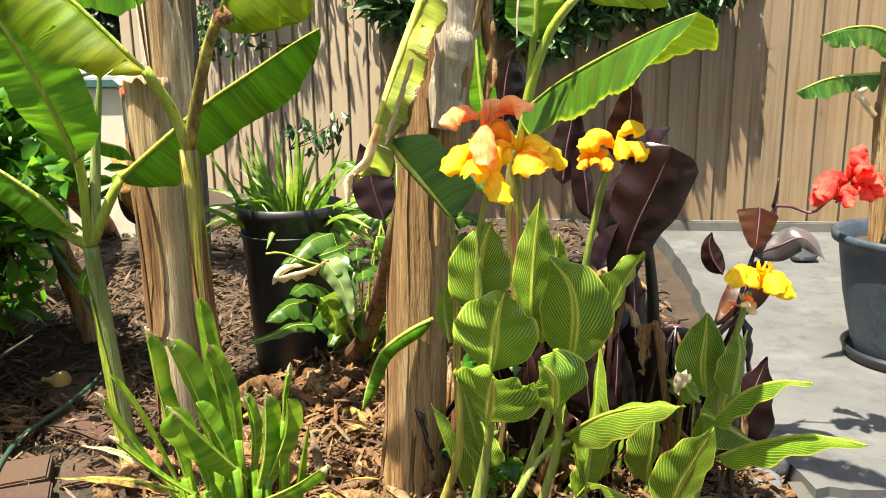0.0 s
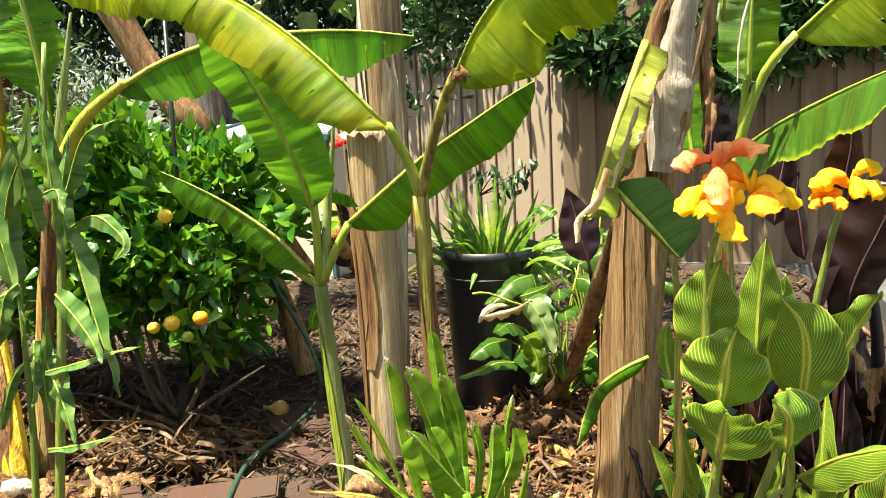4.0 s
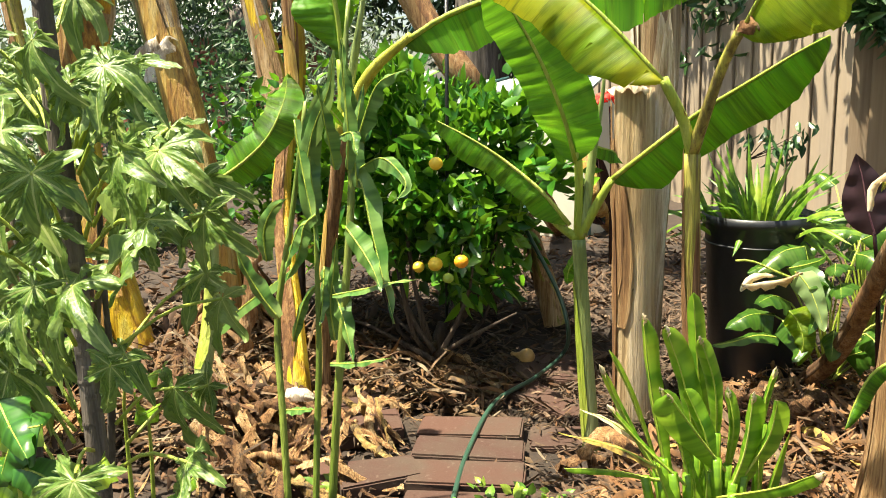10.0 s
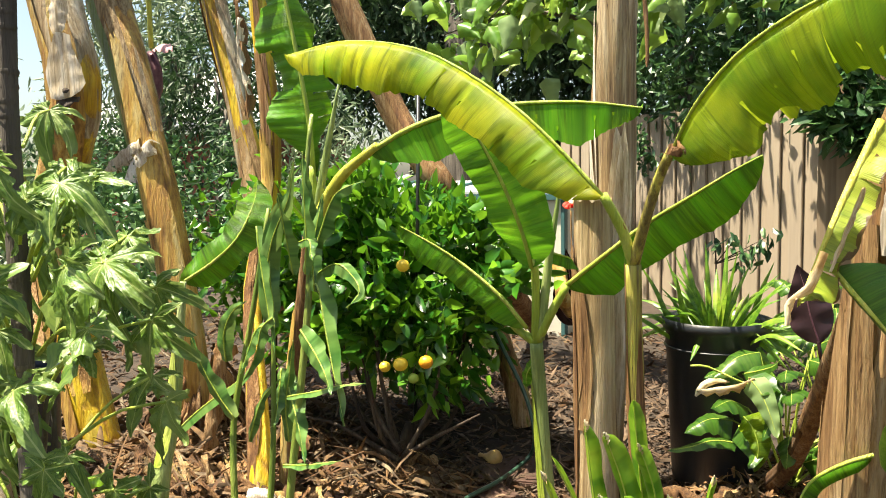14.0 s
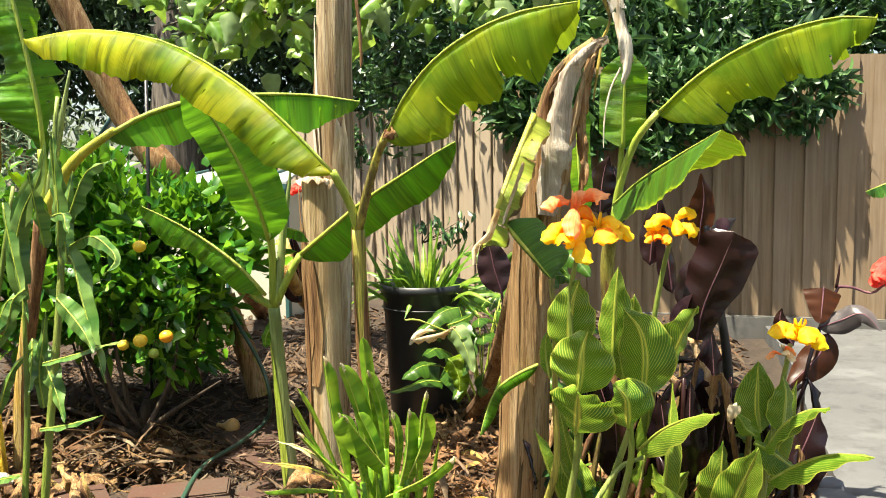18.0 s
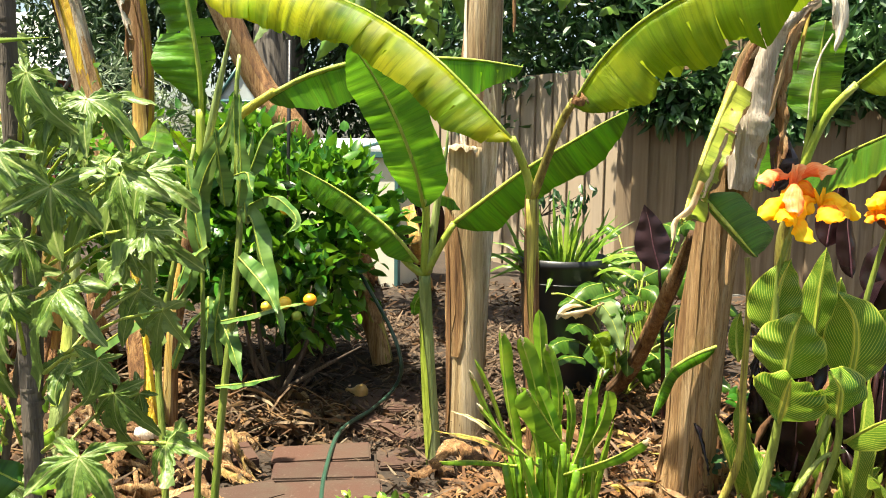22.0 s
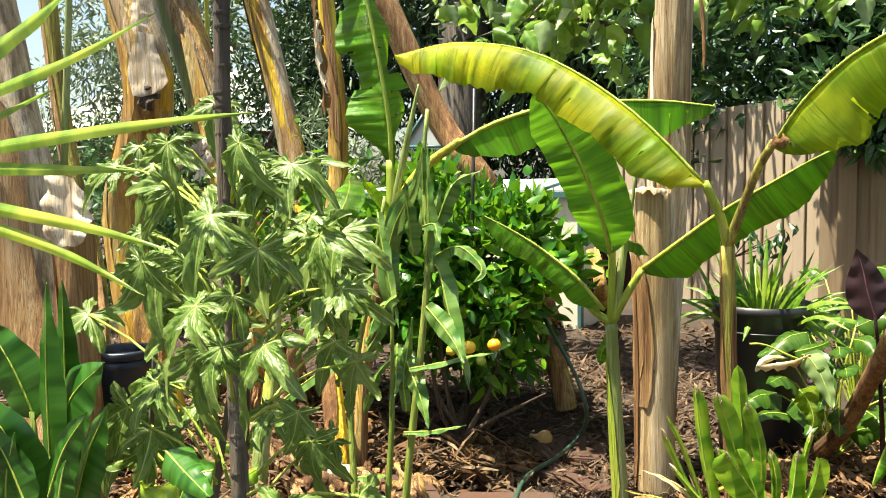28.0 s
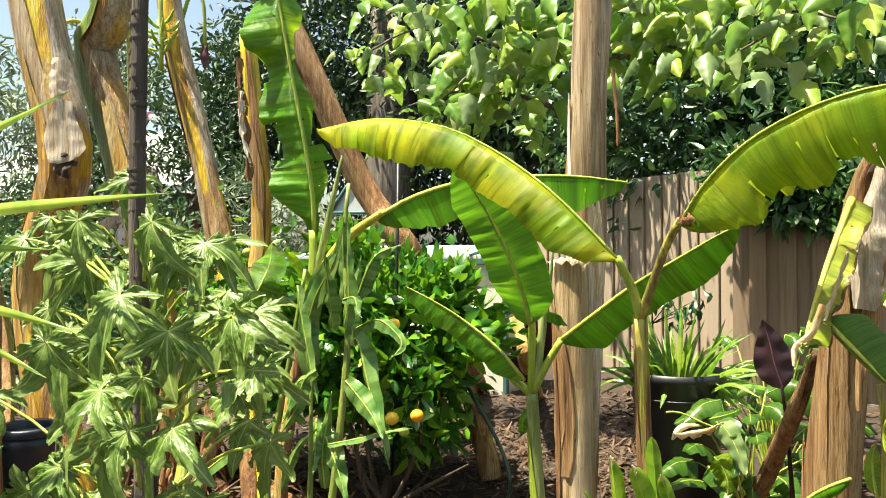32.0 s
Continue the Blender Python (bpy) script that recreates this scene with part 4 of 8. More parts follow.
tree("gum_tree", (-10.5, 8.2, 0), [(-10.4, 8.2, 2.0), (-10.2, 8.2, 3.4)], [(-10.9, 8.4, 3.6, 1.6, 1.0, 1.2), (-9.2, 8.0, 3.0, 1.2, 0.9, 1.1), (-12.4, 8.8, 3.0, 1.5, 1.0, 1.2), (-13.5, 9.0, 1.7, 1.6, 1.0, 1.0)],
     M_GREYFAR, "loose grey-green gum tree in the distance", leaf_size=(0.2, 0.022), density=900, seed=8, hang=0.7, trunk_r=(0.2, 0.1))
tree("gum_tree", (-8.0, 7.2, 0), [(-8.0, 7.2, 1.2), (-7.8, 7.2, 2.2)], [(-8.2, 7.3, 2.6, 1.2, 0.8, 1.1), (-7.0, 7.2, 1.9, 0.9, 0.7, 0.9), (-9.4, 7.4, 1.6, 1.1, 0.7, 0.9)],
     M_FAR, "loose dark green tree beyond the back garden", leaf_size=(0.16, 0.022), density=800, seed=9, hang=0.5, trunk_r=(0.12, 0.08))

# ---- paved spot ----
paving = thing("brick_path", (-1.3, 2.2, 0), "worn red clay pavers with rough joints set in leaf litter", "paving", kind="structure")


def paver(x, y, w, d, turn, z=0.0, cut=0.0, seed=0):
    bm = block(bmesh.new(), 0, 0, 0, w, d, 0.055, bevel=0.006)
    if cut:
        for v in bm.verts:
            if v.co.x > w * 0.3:
                v.co.y *= 1 - cut
    for v in bm.verts:
        v.co += Vector((0.004, 0.004, 0.002)) * noise.noise(v.co * 20 + Vector((seed, 0, 0)))
    bmesh.ops.transform(bm, matrix=pose(x, y, z, random.Random(seed).uniform(-1.5, 1.5), random.Random(seed + 1).uniform(-1.5, 1.5), turn), verts=bm.verts)
    part("paver", bm, M_BRICK, paving, smooth=False)


A = math.degrees(math.atan2(2.2 - 2.051, -1.157 + 1.485))
for i in range(5):
    paver(-1.275 + 0.085 * i, 2.055 - 0.152 * i, 0.35, 0.148, A + (i % 2) * 1.0, 0.012 + 0.004 * (i % 3), seed=i)
paver(-1.70, 2.06, 0.34, 0.17, A + 44, 0.0, 0.35, 11)
paver(-1.93, 2.03, 0.30, 0.17, A + 40, -0.01, 0.2, 12)
paver(-1.62, 1.85, 0.33, 0.18, A + 20, 0.022, 0.0, 13)
paver(-1.34, 1.63, 0.24, 0.17, A + 24, 0.02, 0.2, 18)
paver(-1.78, 2.02, 0.26, 0.13, A + 24, 0.02, 0.0, 19)
paver(-1.50, 1.52, 0.2, 0.16, A + 10, 0.02, 0.3, 20)
paver(-1.17, 2.42, 0.36, 0.17, A - 46, 0.0, 0.3, 14)
paver(-0.98, 2.18, 0.24, 0.16, A + 2, -0.01, 0.0, 15)
paver(-1.30, 2.74, 0.30, 0.30, A - 6, 0.0, 0.0, 16)

# ---- litter ----


def litter(name, count, area, mat, size, seed, label, lift=0.012, wide=0.28, keep=None):
    """Curled strips of dead leaf strewn over part of the bed."""
    rng = random.Random(seed)
    verts, faces = [], []
    x0, x1, y0, y1 = area
    for _ in range(count):
        x, y = rng.uniform(x0, x1), rng.uniform(y0, y1)
        if keep and not keep(x, y):
            continue
        L = rng.uniform(*size)
        W = L * wide * rng.uniform(0.4, 1.3)
        a, tilt = rng.uniform(0, 6.283), rng.gauss(0, 0.35)
        bend, roll = rng.gauss(0, 1.1), rng.gauss(0, 0.7)
        z = bed(x, y) + rng.uniform(0.0, lift)
        ca, sa = math.cos(a), math.sin(a)
        k = len(verts)
        for i in range(4):
            s = i / 3 - 0.5
            zz = z + abs(math.sin(tilt)) * L * 0.5 + math.sin(tilt) * s * L + bend * (0.25 - s * s) * L * 0.35
            ww = W * (rng.uniform(0.05, 0.45) if i in (0, 3) else rng.uniform(0.6, 1.1))
            for j in (-1, 0, 1):
                px, py = s * L, j * ww * 0.5 * math.cos(roll)
                verts.append((x + ca * px - sa * py, y + sa * px + ca * py, zz + j * ww * 0.5 * math.sin(roll) + (0.25 * ww if j == 0 else 0)))
        for i in range(3):
            for j in range(2):
                q = k + i * 3 + j
                faces.append((q, q + 1, q + 4, q + 3))
    ob = raw(name, verts, faces, mat, smooth=True)
    return tagged(ob, label, "leaf litter", kind="stuff")


def off_path(x, y):
    return not (-1.52 < x < -0.80 and 1.2 < y < 2.15) and not (-1.88 < x < -1.45 and 1.45 + (x + 1.88) * -0.3 < y < 2.12) and x < 1.0 + 0.05 * y


def off_block(x, y):
    """Few scraps lie on the pavers themselves."""
    across, along = (x + 1.10) * 0.91 + (y - 1.75) * 0.41, (y - 1.75) * 0.91 - (x + 1.10) * 0.41
    inside = abs(across) < 0.19 and abs(along) < 0.42
    return not inside or math.sin(x * 913.7 + y * 377.1) > 0.75


litter("leaf_litter", 13000, (-5.0, 1.05, 0.4, 5.3), M_MULCH, (0.025, 0.09), 3, "brown and tan shredded dry leaf mulch on the garden bed", keep=off_path)
# twigs and scraps, doubled in number so their dark colour imitates the tree's shade
litter("twig_litter", 5200, (-2.6, -0.6, 2.2, 3.9), M_DARKLITTER, (0.03, 0.10), 5, "dark leaf scraps and twigs strewn thickly to imitate shade under the citrus tree", wide=0.16, keep=off_path)
litter("straw_litter", 3200, (-2.6, -1.35, 1.2, 2.5), M_STRAW, (0.04, 0.16), 6, "golden brown shredded banana fibre round the stems", 0.06, 0.2, keep=off_path)
litter("husk_litter", 900, (-0.65, 0.6, 1.4, 2.9), M_CHIP, (0.03, 0.11), 8, "tan torn banana husks round the trunk", 0.05, 0.22)
litter("path_litter", 2400, (-1.95, -0.7, 1.0, 2.7), M_MULCH, (0.012, 0.055), 9, "small dry scraps lying on the pavers", 0.03, keep=off_block)
litter("fallen_leaves", 70, (-0.7, 0.7, 1.4, 2.4), M_YELLEAF, (0.05, 0.11), 10, "yellow fallen leaves on the mulch", 0.05, 0.45)
litter("leaf_litter", 3000, (-3.3, -1.9, 0.4, 2.7), M_MULCH, (0.04, 0.13), 13, "coarse brown dead leaf litter under the shrubs", 0.03)
litter("leaf_litter", 9000, (-0.70, 1.0, 1.3, 3.1), M_CHIP, (0.02, 0.095), 14, "chopped brown and orange banana husk mulch", 0.03, 0.2)
litter("twig_litter", 2500, (-0.95, 1.0, 1.3, 3.1), M_DARKLITTER, (0.03, 0.10), 24, "dark rotted scraps in the mulch", 0.03, 0.14)
litter("dead_leaf_heap", 1100, (-2.50, -1.40, 1.20, 2.4), M_STRAW, (0.08, 0.26), 15, "heap of golden brown dead banana leaf strips", 0.10, 0.07, keep=off_path)
litter("dead_leaf_heap", 60, (-0.5, 0.2, 1.7, 2.6), M_STRAW, (0.10, 0.2), 16, "torn dry banana sheath pieces round the trunk", 0.05, 0.14)

# ---- banana plants ----
TOCAM = (0.0, -1.0, 0.25)

# dying trunk whose dry head bends over
plant = thing("banana_plant", (-0.035, 1.870, 0.130), "dying banana trunk with bleached peeling sheaths and a drooping dry head", "banana plant", "banana plants")
axis_a = [Vector((-0.035, 1.870, 0.130)) - Vector((0, 0, 0.06))] + [(-0.014, 1.870, 0.309), (0.008, 1.847, 0.688), (0.050, 1.823, 1.106), (0.089, 1.800, 1.339), (0.128, 1.788, 1.430), (0.205, 1.765, 1.492)]
stem(plant, axis_a, [0.078, 0.070, 0.063, 0.058, 0.054, 0.046, 0.020], M_TAN, M_SHEATH, 7, 3, label="tan fibrous dry trunk")
part("dry_head", blade([(0.236, 1.700, 1.496), (0.184, 1.700, 1.473), (0.135, 1.700, 1.426), (0.099, 1.700, 1.322), (0.078, 1.700, 1.189), (0.062, 1.700, 1.039)], 0.076, (-0.25, -1, 0.1), 28, 40, "drape", 40, 10, 0.26, 0.14, 0.35, 5, pleat=0.012), M_DRAPE, plant, "pale grey dried leaf sheath bending over")
part("dry_head", blade([(0.218, 1.720, 1.486), (0.186, 1.720, 1.423), (0.160, 1.720, 1.336), (0.136, 1.720, 1.218), (0.109, 1.720, 1.083), (0.084, 1.720, 0.946)], 0.046, (0.3, -1, 0.1), 40, 50, "drape", 30, 8, 0.4, 0.25, 0.5, 6, pleat=0.010), M_SHEATH, plant, "brown-edged dried sheath fold")
part("dry_strip", blade([(0.191, 1.740, 1.449), (0.174, 1.740, 1.352), (0.165, 1.740, 1.263), (0.174, 1.740, 1.173), (0.163, 1.740, 1.079)], 0.030, (0.2, -1, 0.1), 15, 30, "ragged", 34, 6, 0.9, 0.5, 0.8, 7, pleat=0.012), M_BROWN_SHEATH, plant, "curled brown hanging sheath")
part("dry_head", blade([(0.123, 1.745, 1.444), (0.074, 1.745, 1.371), (0.049, 1.745, 1.251), (0.036, 1.745, 1.098)], 0.027, (-0.4, -1, 0.1), 30, 40, "drape", 26, 5, 0.3, 0.2, 0.3, 9), M_BROWN_SHEATH, plant)
part("dry_head", blade([(0.102, 1.720, 1.159), (0.082, 1.720, 1.053), (0.066, 1.720, 0.930), (0.059, 1.720, 0.790)], 0.026, (0, -1, 0.1), 30, 40, "strip", 26, 5, 0.4, 0.3, 0.4, 10), M_SHEATH, plant)
part("dry_strip", blade([(0.144, 1.730, 1.829), (0.165, 1.710, 1.751), (0.244, 1.700, 1.618), (0.264, 1.700, 1.546), (0.279, 1.700, 1.474), (0.285, 1.700, 1.419), (0.273, 1.700, 1.377)], 0.036, (0.1, -1, 0.1), 12, 25, "ragged", 30, 6, 0.6, 0.25, 0.7, 8, pleat=0.010), M_WHITE_PEEL, plant, "whitish curled hanging strip")
part("dry_strip", blade([(0.268, 1.710, 1.419), (0.242, 1.710, 1.362), (0.228, 1.710, 1.289), (0.225, 1.710, 1.213)], 0.005, (0.1, -1, 0.1), 25, 25, "strip", 20, 2, 0.7, 0.2, 0.6, 18), M_WHITE_PEEL, plant)
part("dry_strip", blade([(0.141, 1.740, 1.832), (0.146, 1.740, 1.747), (0.238, 1.750, 1.571), (0.220, 1.750, 1.499), (0.209, 1.750, 1.426), (0.197, 1.750, 1.338)], 0.010, (0.1, -1, 0.1), 25, 25, "strip", 20, 3, 0.7, 0.2, 0.6, 28), M_YELLEAF, plant, "yellowed leaf edge")
leaf(plant, [(0.046, 1.670, 1.302), (-0.002, 1.592, 1.165), (-0.040, 1.516, 1.038), (-0.056, 1.441, 0.969)], 0.062, M_BANANA_TORN, (-0.3, -1, 0), 25, 84, 0.009, rib_mat=M_YELLOWRIB, shape="ragged", tear=0.25, ripple=0.45, seed=3, label="torn yellow-green leaf remnant")
part("withered_edge", blade([(0.036, 1.528, 1.177), (0.020, 1.516, 1.126), (0.004, 1.504, 1.077), (-0.012, 1.492, 1.026)], 0.022, (0.2, -1, 0), 40, 60, "strip", 18, 3, 1.0, 0.6, 0.8, 23), M_SPENT, plant, "withered brown leaf margin")
part("withered_edge", blade([(-0.018, 1.441, 1.067), (-0.039, 1.435, 1.006), (-0.071, 1.430, 0.976), (-0.073, 1.424, 0.933)], 0.03, TOCAM, 40, 50, "strip", 14, 3, 0.9, 0.5, 0.8, 13), M_SPENT, plant, "curled papery brown leaf end")
leaf(plant, [(-0.016, 1.528, 1.030), (0.025, 1.504, 0.987), (0.071, 1.480, 0.939), (0.108, 1.456, 0.900)], 0.085, M_BANANA_DARK, (-0.6, -1, 0.5), 15, 60, 0.006, shape="banana", curl=0.5, seed=4, label="dark green folded leaf piece")
leaf(plant, [(0.043, 1.778, 0.611), (-0.014, 1.762, 0.585), (-0.072, 1.746, 0.540), (-0.101, 1.730, 0.472), (-0.115, 1.714, 0.414)], 0.030, M_BANANA, (-0.5, -0.6, 0.8), 35, 60, 0.005, shape="banana", curl=0.6, seed=5, label="narrow curled green leaf")

# cut stump and the tall dry trunk behind it
plant = thing("banana_stump", (-0.860, 2.488, 0.000), "thick bleached banana stump cut flat on top", "banana stump", "banana plants")
FOOT_S = Vector((-0.860, 2.488, 0.000))
TOP_S = Vector((-0.887, 2.500, 1.136))
stem(plant, [FOOT_S - Vector((0, 0, 0.03)), FOOT_S.lerp(TOP_S, 0.5), TOP_S], [0.076, 0.069, 0.066], M_STRAWTRUNK, M_SHEATH, 2, 12, rough=0.07, label="straw-coloured stump with dark specks")
part("loose_sheath", shell([FOOT_S, FOOT_S.lerp(TOP_S, 0.5), TOP_S], [0.076, 0.070, 0.067], 300, 370, 0.0, 0.97, 0.05, 5), M_BROWN_SHEATH, plant, "orange-brown loose sheath")
part("cut_rim", blade([TOP_S + Vector((-0.066, -0.06, 0.0)), TOP_S + Vector((0.0, -0.078, 0.012)), TOP_S + Vector((0.070, -0.05, 0.0))], 0.02, (0, -0.4, 1), 30, 40, "strip", 14, 3, 0.8, 0.4), M_WHITE_PEEL, plant, "ragged pale rim of the cut")

plant = thing("banana_plant", (-0.825, 2.606, 0.003), "tall pale dry banana trunk rising behind the stump", "banana plant", "banana plants")
axis_t = [(-0.892, 2.640, 0.044)] + [(-0.853, 2.620, 1.120), (-0.848, 2.613, 1.624), (-0.817, 2.607, 2.144), (-0.796, 2.600, 2.398)]
stem(plant, axis_t, [0.05, 0.058, 0.070, 0.07, 0.07], M_PALE, M_WHITE_PEEL, 4, 21, label="pale dry trunk with brown streaks")
part("dry_strip", blade([(-0.907, 2.600, 1.758), (-0.927, 2.600, 1.429), (-0.931, 2.600, 1.120)], 0.03, TOCAM, 30, 40, "strip", 16, 3, 0.3, 0.3, 0.3, 2), M_BROWN_SHEATH, plant)
part("dry_strip", blade([(-0.736, 2.550, 1.864), (-0.720, 2.550, 1.693), (-0.716, 2.550, 1.567)], 0.014, TOCAM, 30, 40, "strip", 12, 2, 0.5, 0.3, 0.3, 3), M_BROWN_SHEATH, plant)

# forked young banana with the big arching leaves
plant = thing("banana_plant", (-0.425, 1.700, 0.090), "slender banana plant with two big arching yellowing leaves", "banana plant", "banana plants")
fork = (-0.460, 1.717, 0.997)
stem(plant, [(-0.425, 1.700, 0.060), (-0.440, 1.720, 0.420), (-0.455, 1.722, 0.700), fork], [0.026, 0.022, 0.020, 0.018], M_STEMB, M_BROWN_SHEATH, 3, 31, label="mottled yellow and dark brown stem")
part("petiole", tube([fork, (-0.474, 1.685, 1.076), (-0.504, 1.638, 1.163)], [0.014, 0.012, 0.011], 8, 10), M_PETIOLE, plant)
part("petiole", tube([fork, (-0.415, 1.670, 1.105), (-0.376, 1.638, 1.196), (-0.335, 1.598, 1.257)], [0.015, 0.012, 0.011], 8, 12), M_STEMB, plant)
part("dead_leaf_base", blade([fork, (-0.465, 1.685, 1.061), (-0.468, 1.670, 1.098)], 0.012, TOCAM, 40, 40, "lance", 10, 2), M_BROWN_SHEATH, plant)
leaf(plant, [(-0.499, 1.638, 1.155), (-0.587, 1.618, 1.257), (-0.696, 1.598, 1.364), (-0.835, 1.579, 1.465), (-0.977, 1.559, 1.533), (-1.171, 1.539, 1.565), (-1.358, 1.519, 1.544)], 0.122, M_BANANA_OLD, (0.15, -0.35, 1), 40, 72, 0.0055, n=44, ripple=0.12, tear=0.25, curl=0.25, seed=21, label="long arching yellow-green leaf with brown spots")
leaf(plant, [(-0.338, 1.598, 1.247), (-0.267, 1.519, 1.339), (-0.172, 1.441, 1.418), (-0.062, 1.362, 1.468), (0.058, 1.282, 1.493), (0.187, 1.204, 1.491)], 0.150, M_BANANA_OLIVE, (-0.1, -0.3, 1), 45, 76, 0.0055, n=44, ripple=0.15, tear=0.3, curl=0.2, seed=22, label="long arching olive green leaf with split edge")
part("scorched_patch", blade([(-0.338, 1.575, 1.251), (-0.301, 1.559, 1.263), (-0.256, 1.543, 1.247)], 0.022, TOCAM, 30, 30, "lance", 10, 3, 0.8, 0.4), M_BROWN_SHEATH, plant)

# small fresh banana sucker
plant = thing("banana_plant", (-0.879, 2.150, 0.000), "fresh young banana sucker with smooth pale green stem", "banana plant", "banana plants")
knot = (-0.905, 2.100, 0.701)
stem(plant, [(-0.879, 2.150, 0.000), (-0.894, 2.130, 0.309), (-0.903, 2.120, 0.530), knot], [0.028, 0.026, 0.022, 0.020], M_YOUNG, M_PETIOLE, 2, 41, rough=0.03, label="smooth pale green stem")
part("petiole", tube([knot, (-0.852, 2.100, 0.799), (-0.801, 2.100, 0.885)], [0.017, 0.014, 0.012], 8, 8), M_PETIOLE, plant)
leaf(plant, [(-0.810, 2.100, 0.881), (-0.682, 2.084, 0.979), (-0.556, 2.068, 1.072), (-0.414, 2.052, 1.157), (-0.310, 2.036, 1.218), (-0.239, 2.020, 1.253)], 0.105, M_BANANA, (-0.5, -0.5, 1), 20, 74, 0.008, n=36, ripple=0.06, curl=0.1, seed=31, label="banana leaf with light through it painted as bright green bands")
part("petiole", tube([knot, (-0.952, 2.080, 0.735), (-0.989, 2.060, 0.778)], [0.016, 0.012, 0.010], 8, 8), M_PETIOLE, plant)
leaf(plant, [(-0.915, 2.060, 0.750), (-0.990, 2.025, 0.851), (-1.094, 1.990, 0.943), (-1.190, 1.955, 1.010), (-1.287, 1.920, 1.065)], 0.070, M_BANANA, (0.3, -0.6, 0.9), 50, 50, 0.007, n=30, ripple=0.1, curl=0.1, seed=32, label="green leaf folded along its rib")
part("petiole", tube([knot, (-0.895, 2.080, 0.866), (-0.886, 2.050, 0.968)], [0.016, 0.013, 0.012], 8, 8), M_PETIOLE, plant)
leaf(plant, [(-0.894, 2.050, 0.936), (-0.908, 2.000, 1.067), (-0.954, 1.950, 1.224), (-1.014, 1.900, 1.360), (-1.064, 1.850, 1.448)], 0.105, M_BANANA_FRESH, (-0.3, -1.0, 0.3), 0, 18, 0.008, n=30, ripple=0.06, seed=33, label="broad drooping fresh green leaf")
part("rolled_leaf", tube([(-0.891, 2.100, 0.711), (-0.862, 2.100, 0.949), (-0.832, 2.100, 1.126), (-0.828, 2.100, 1.197)], [0.014, 0.014, 0.010, 0.003], 8, 14), M_YOUNG, plant, "tightly rolled pale new leaf")
leaf(plant, [(-0.891, 2.100, 0.997), (-0.868, 2.150, 0.974), (-0.835, 2.200, 0.954), (-0.841, 2.250, 0.919)], 0.035, M_BANANA, (0, -0.6, 1), 30, 60, 0.004, n=16, seed=34)
leaf(plant, [(-0.904, 2.100, 0.649), (-0.937, 2.100, 0.601), (-0.941, 2.100, 0.556)], 0.025, M_BANANA, TOCAM, 30, 30, 0.003, n=12, ripple=0.4, seed=35)

# banana behind the corn with pale yellow rib
plant = thing("banana_plant", (-1.884, 2.000, 0.080), "banana plant with yellow leaf ribs standing behind the corn", "banana plant", "banana plants")
hub = (-1.733, 2.000, 1.009)
stem(plant, [(-1.884, 2.000, 0.060), (-1.856, 2.000, 0.399), (-1.808, 2.000, 0.636), (-1.755, 2.000, 0.886), hub], [0.028, 0.026, 0.024, 0.024, 0.026], M_BROWN_SHEATH, M_ORANGE_STEM, 4, 51, label="red-brown stem")
part("petiole", tube([hub, (-1.581, 1.980, 1.205), (-1.391, 1.950, 1.314)], [0.024, 0.02, 0.014], 8, 10), M_YELLOWRIB, plant, "thick yellow leaf rib")
leaf(plant, [(-1.424, 1.950, 1.296), (-1.289, 1.983, 1.368), (-1.138, 2.017, 1.413), (-1.032, 2.050, 1.426), (-0.890, 2.083, 1.431), (-0.736, 2.117, 1.424), (-0.590, 2.150, 1.401)], 0.125, M_BANANA, (0.0, -0.25, 1), 60, 76, 0.010, n=40, ripple=0.1, tear=0.2, seed=41, label="long horizontal dark green leaf")
part("petiole", tube([hub, (-1.713, 2.000, 1.124), (-1.715, 2.000, 1.259)], [0.022, 0.018, 0.014], 8, 8), M_PETIOLE, plant)
leaf(plant, [(-1.710, 2.000, 1.228), (-1.703, 1.980, 1.391), (-1.724, 1.960, 1.592), (-1.758, 1.940, 1.811), (-1.792, 1.920, 2.046), (-1.837, 1.900, 2.338)], 0.165, M_BANANA, (-0.15, -1, 0.1), -4, 108, 0.009, n=40, ripple=0.36, tear=0.55, seed=42, label="upright bright green leaf with wavy edge")
part("rolled_leaf", tube([(-1.720, 2.000, 1.020), (-1.653, 2.000, 1.267), (-1.583, 2.000, 1.526)], [0.014, 0.014, 0.004], 8, 12), M_YOUNG, plant)
leaf(plant, [(-1.662, 1.950, 1.034), (-1.729, 1.875, 1.168), (-1.699, 1.800, 1.207)], 0.02, M_BANANA, TOCAM, 20, 20, 0.003, n=10, seed=43)

# stem with the dark curved leaf
plant = thing("banana_plant", (-1.858, 1.409, 0.130), "short pale green banana sucker in straw litter", "banana plant", "banana plants")
stem(plant, [(-1.858, 1.409, 0.130), (-1.867, 1.450, 0.323), (-1.871, 1.500, 0.475), (-1.862, 1.530, 0.720), (-1.855, 1.550, 0.900)], [0.030, 0.027, 0.022, 0.016, 0.010], M_YOUNG, M_PETIOLE, 2, 61, rough=0.04)
leaf(plant, [(-1.878, 1.500, 0.418), (-1.762, 1.517, 0.514), (-1.625, 1.533, 0.607), (-1.549, 1.550, 0.663)], 0.028, M_CORN, (0, -0.5, 1), 60, 40, 0.004, n=20, seed=51)
leaf(plant, [(-1.859, 1.550, 0.897), (-1.769, 1.588, 0.957), (-1.692, 1.625, 1.032), (-1.657, 1.663, 1.131), (-1.668, 1.700, 1.213)], 0.060, M_BANANA, (0.15, -1, 0.15), 5, 30, 0.006, n=24, ripple=0.2, seed=52, label="bright green curved leaf")

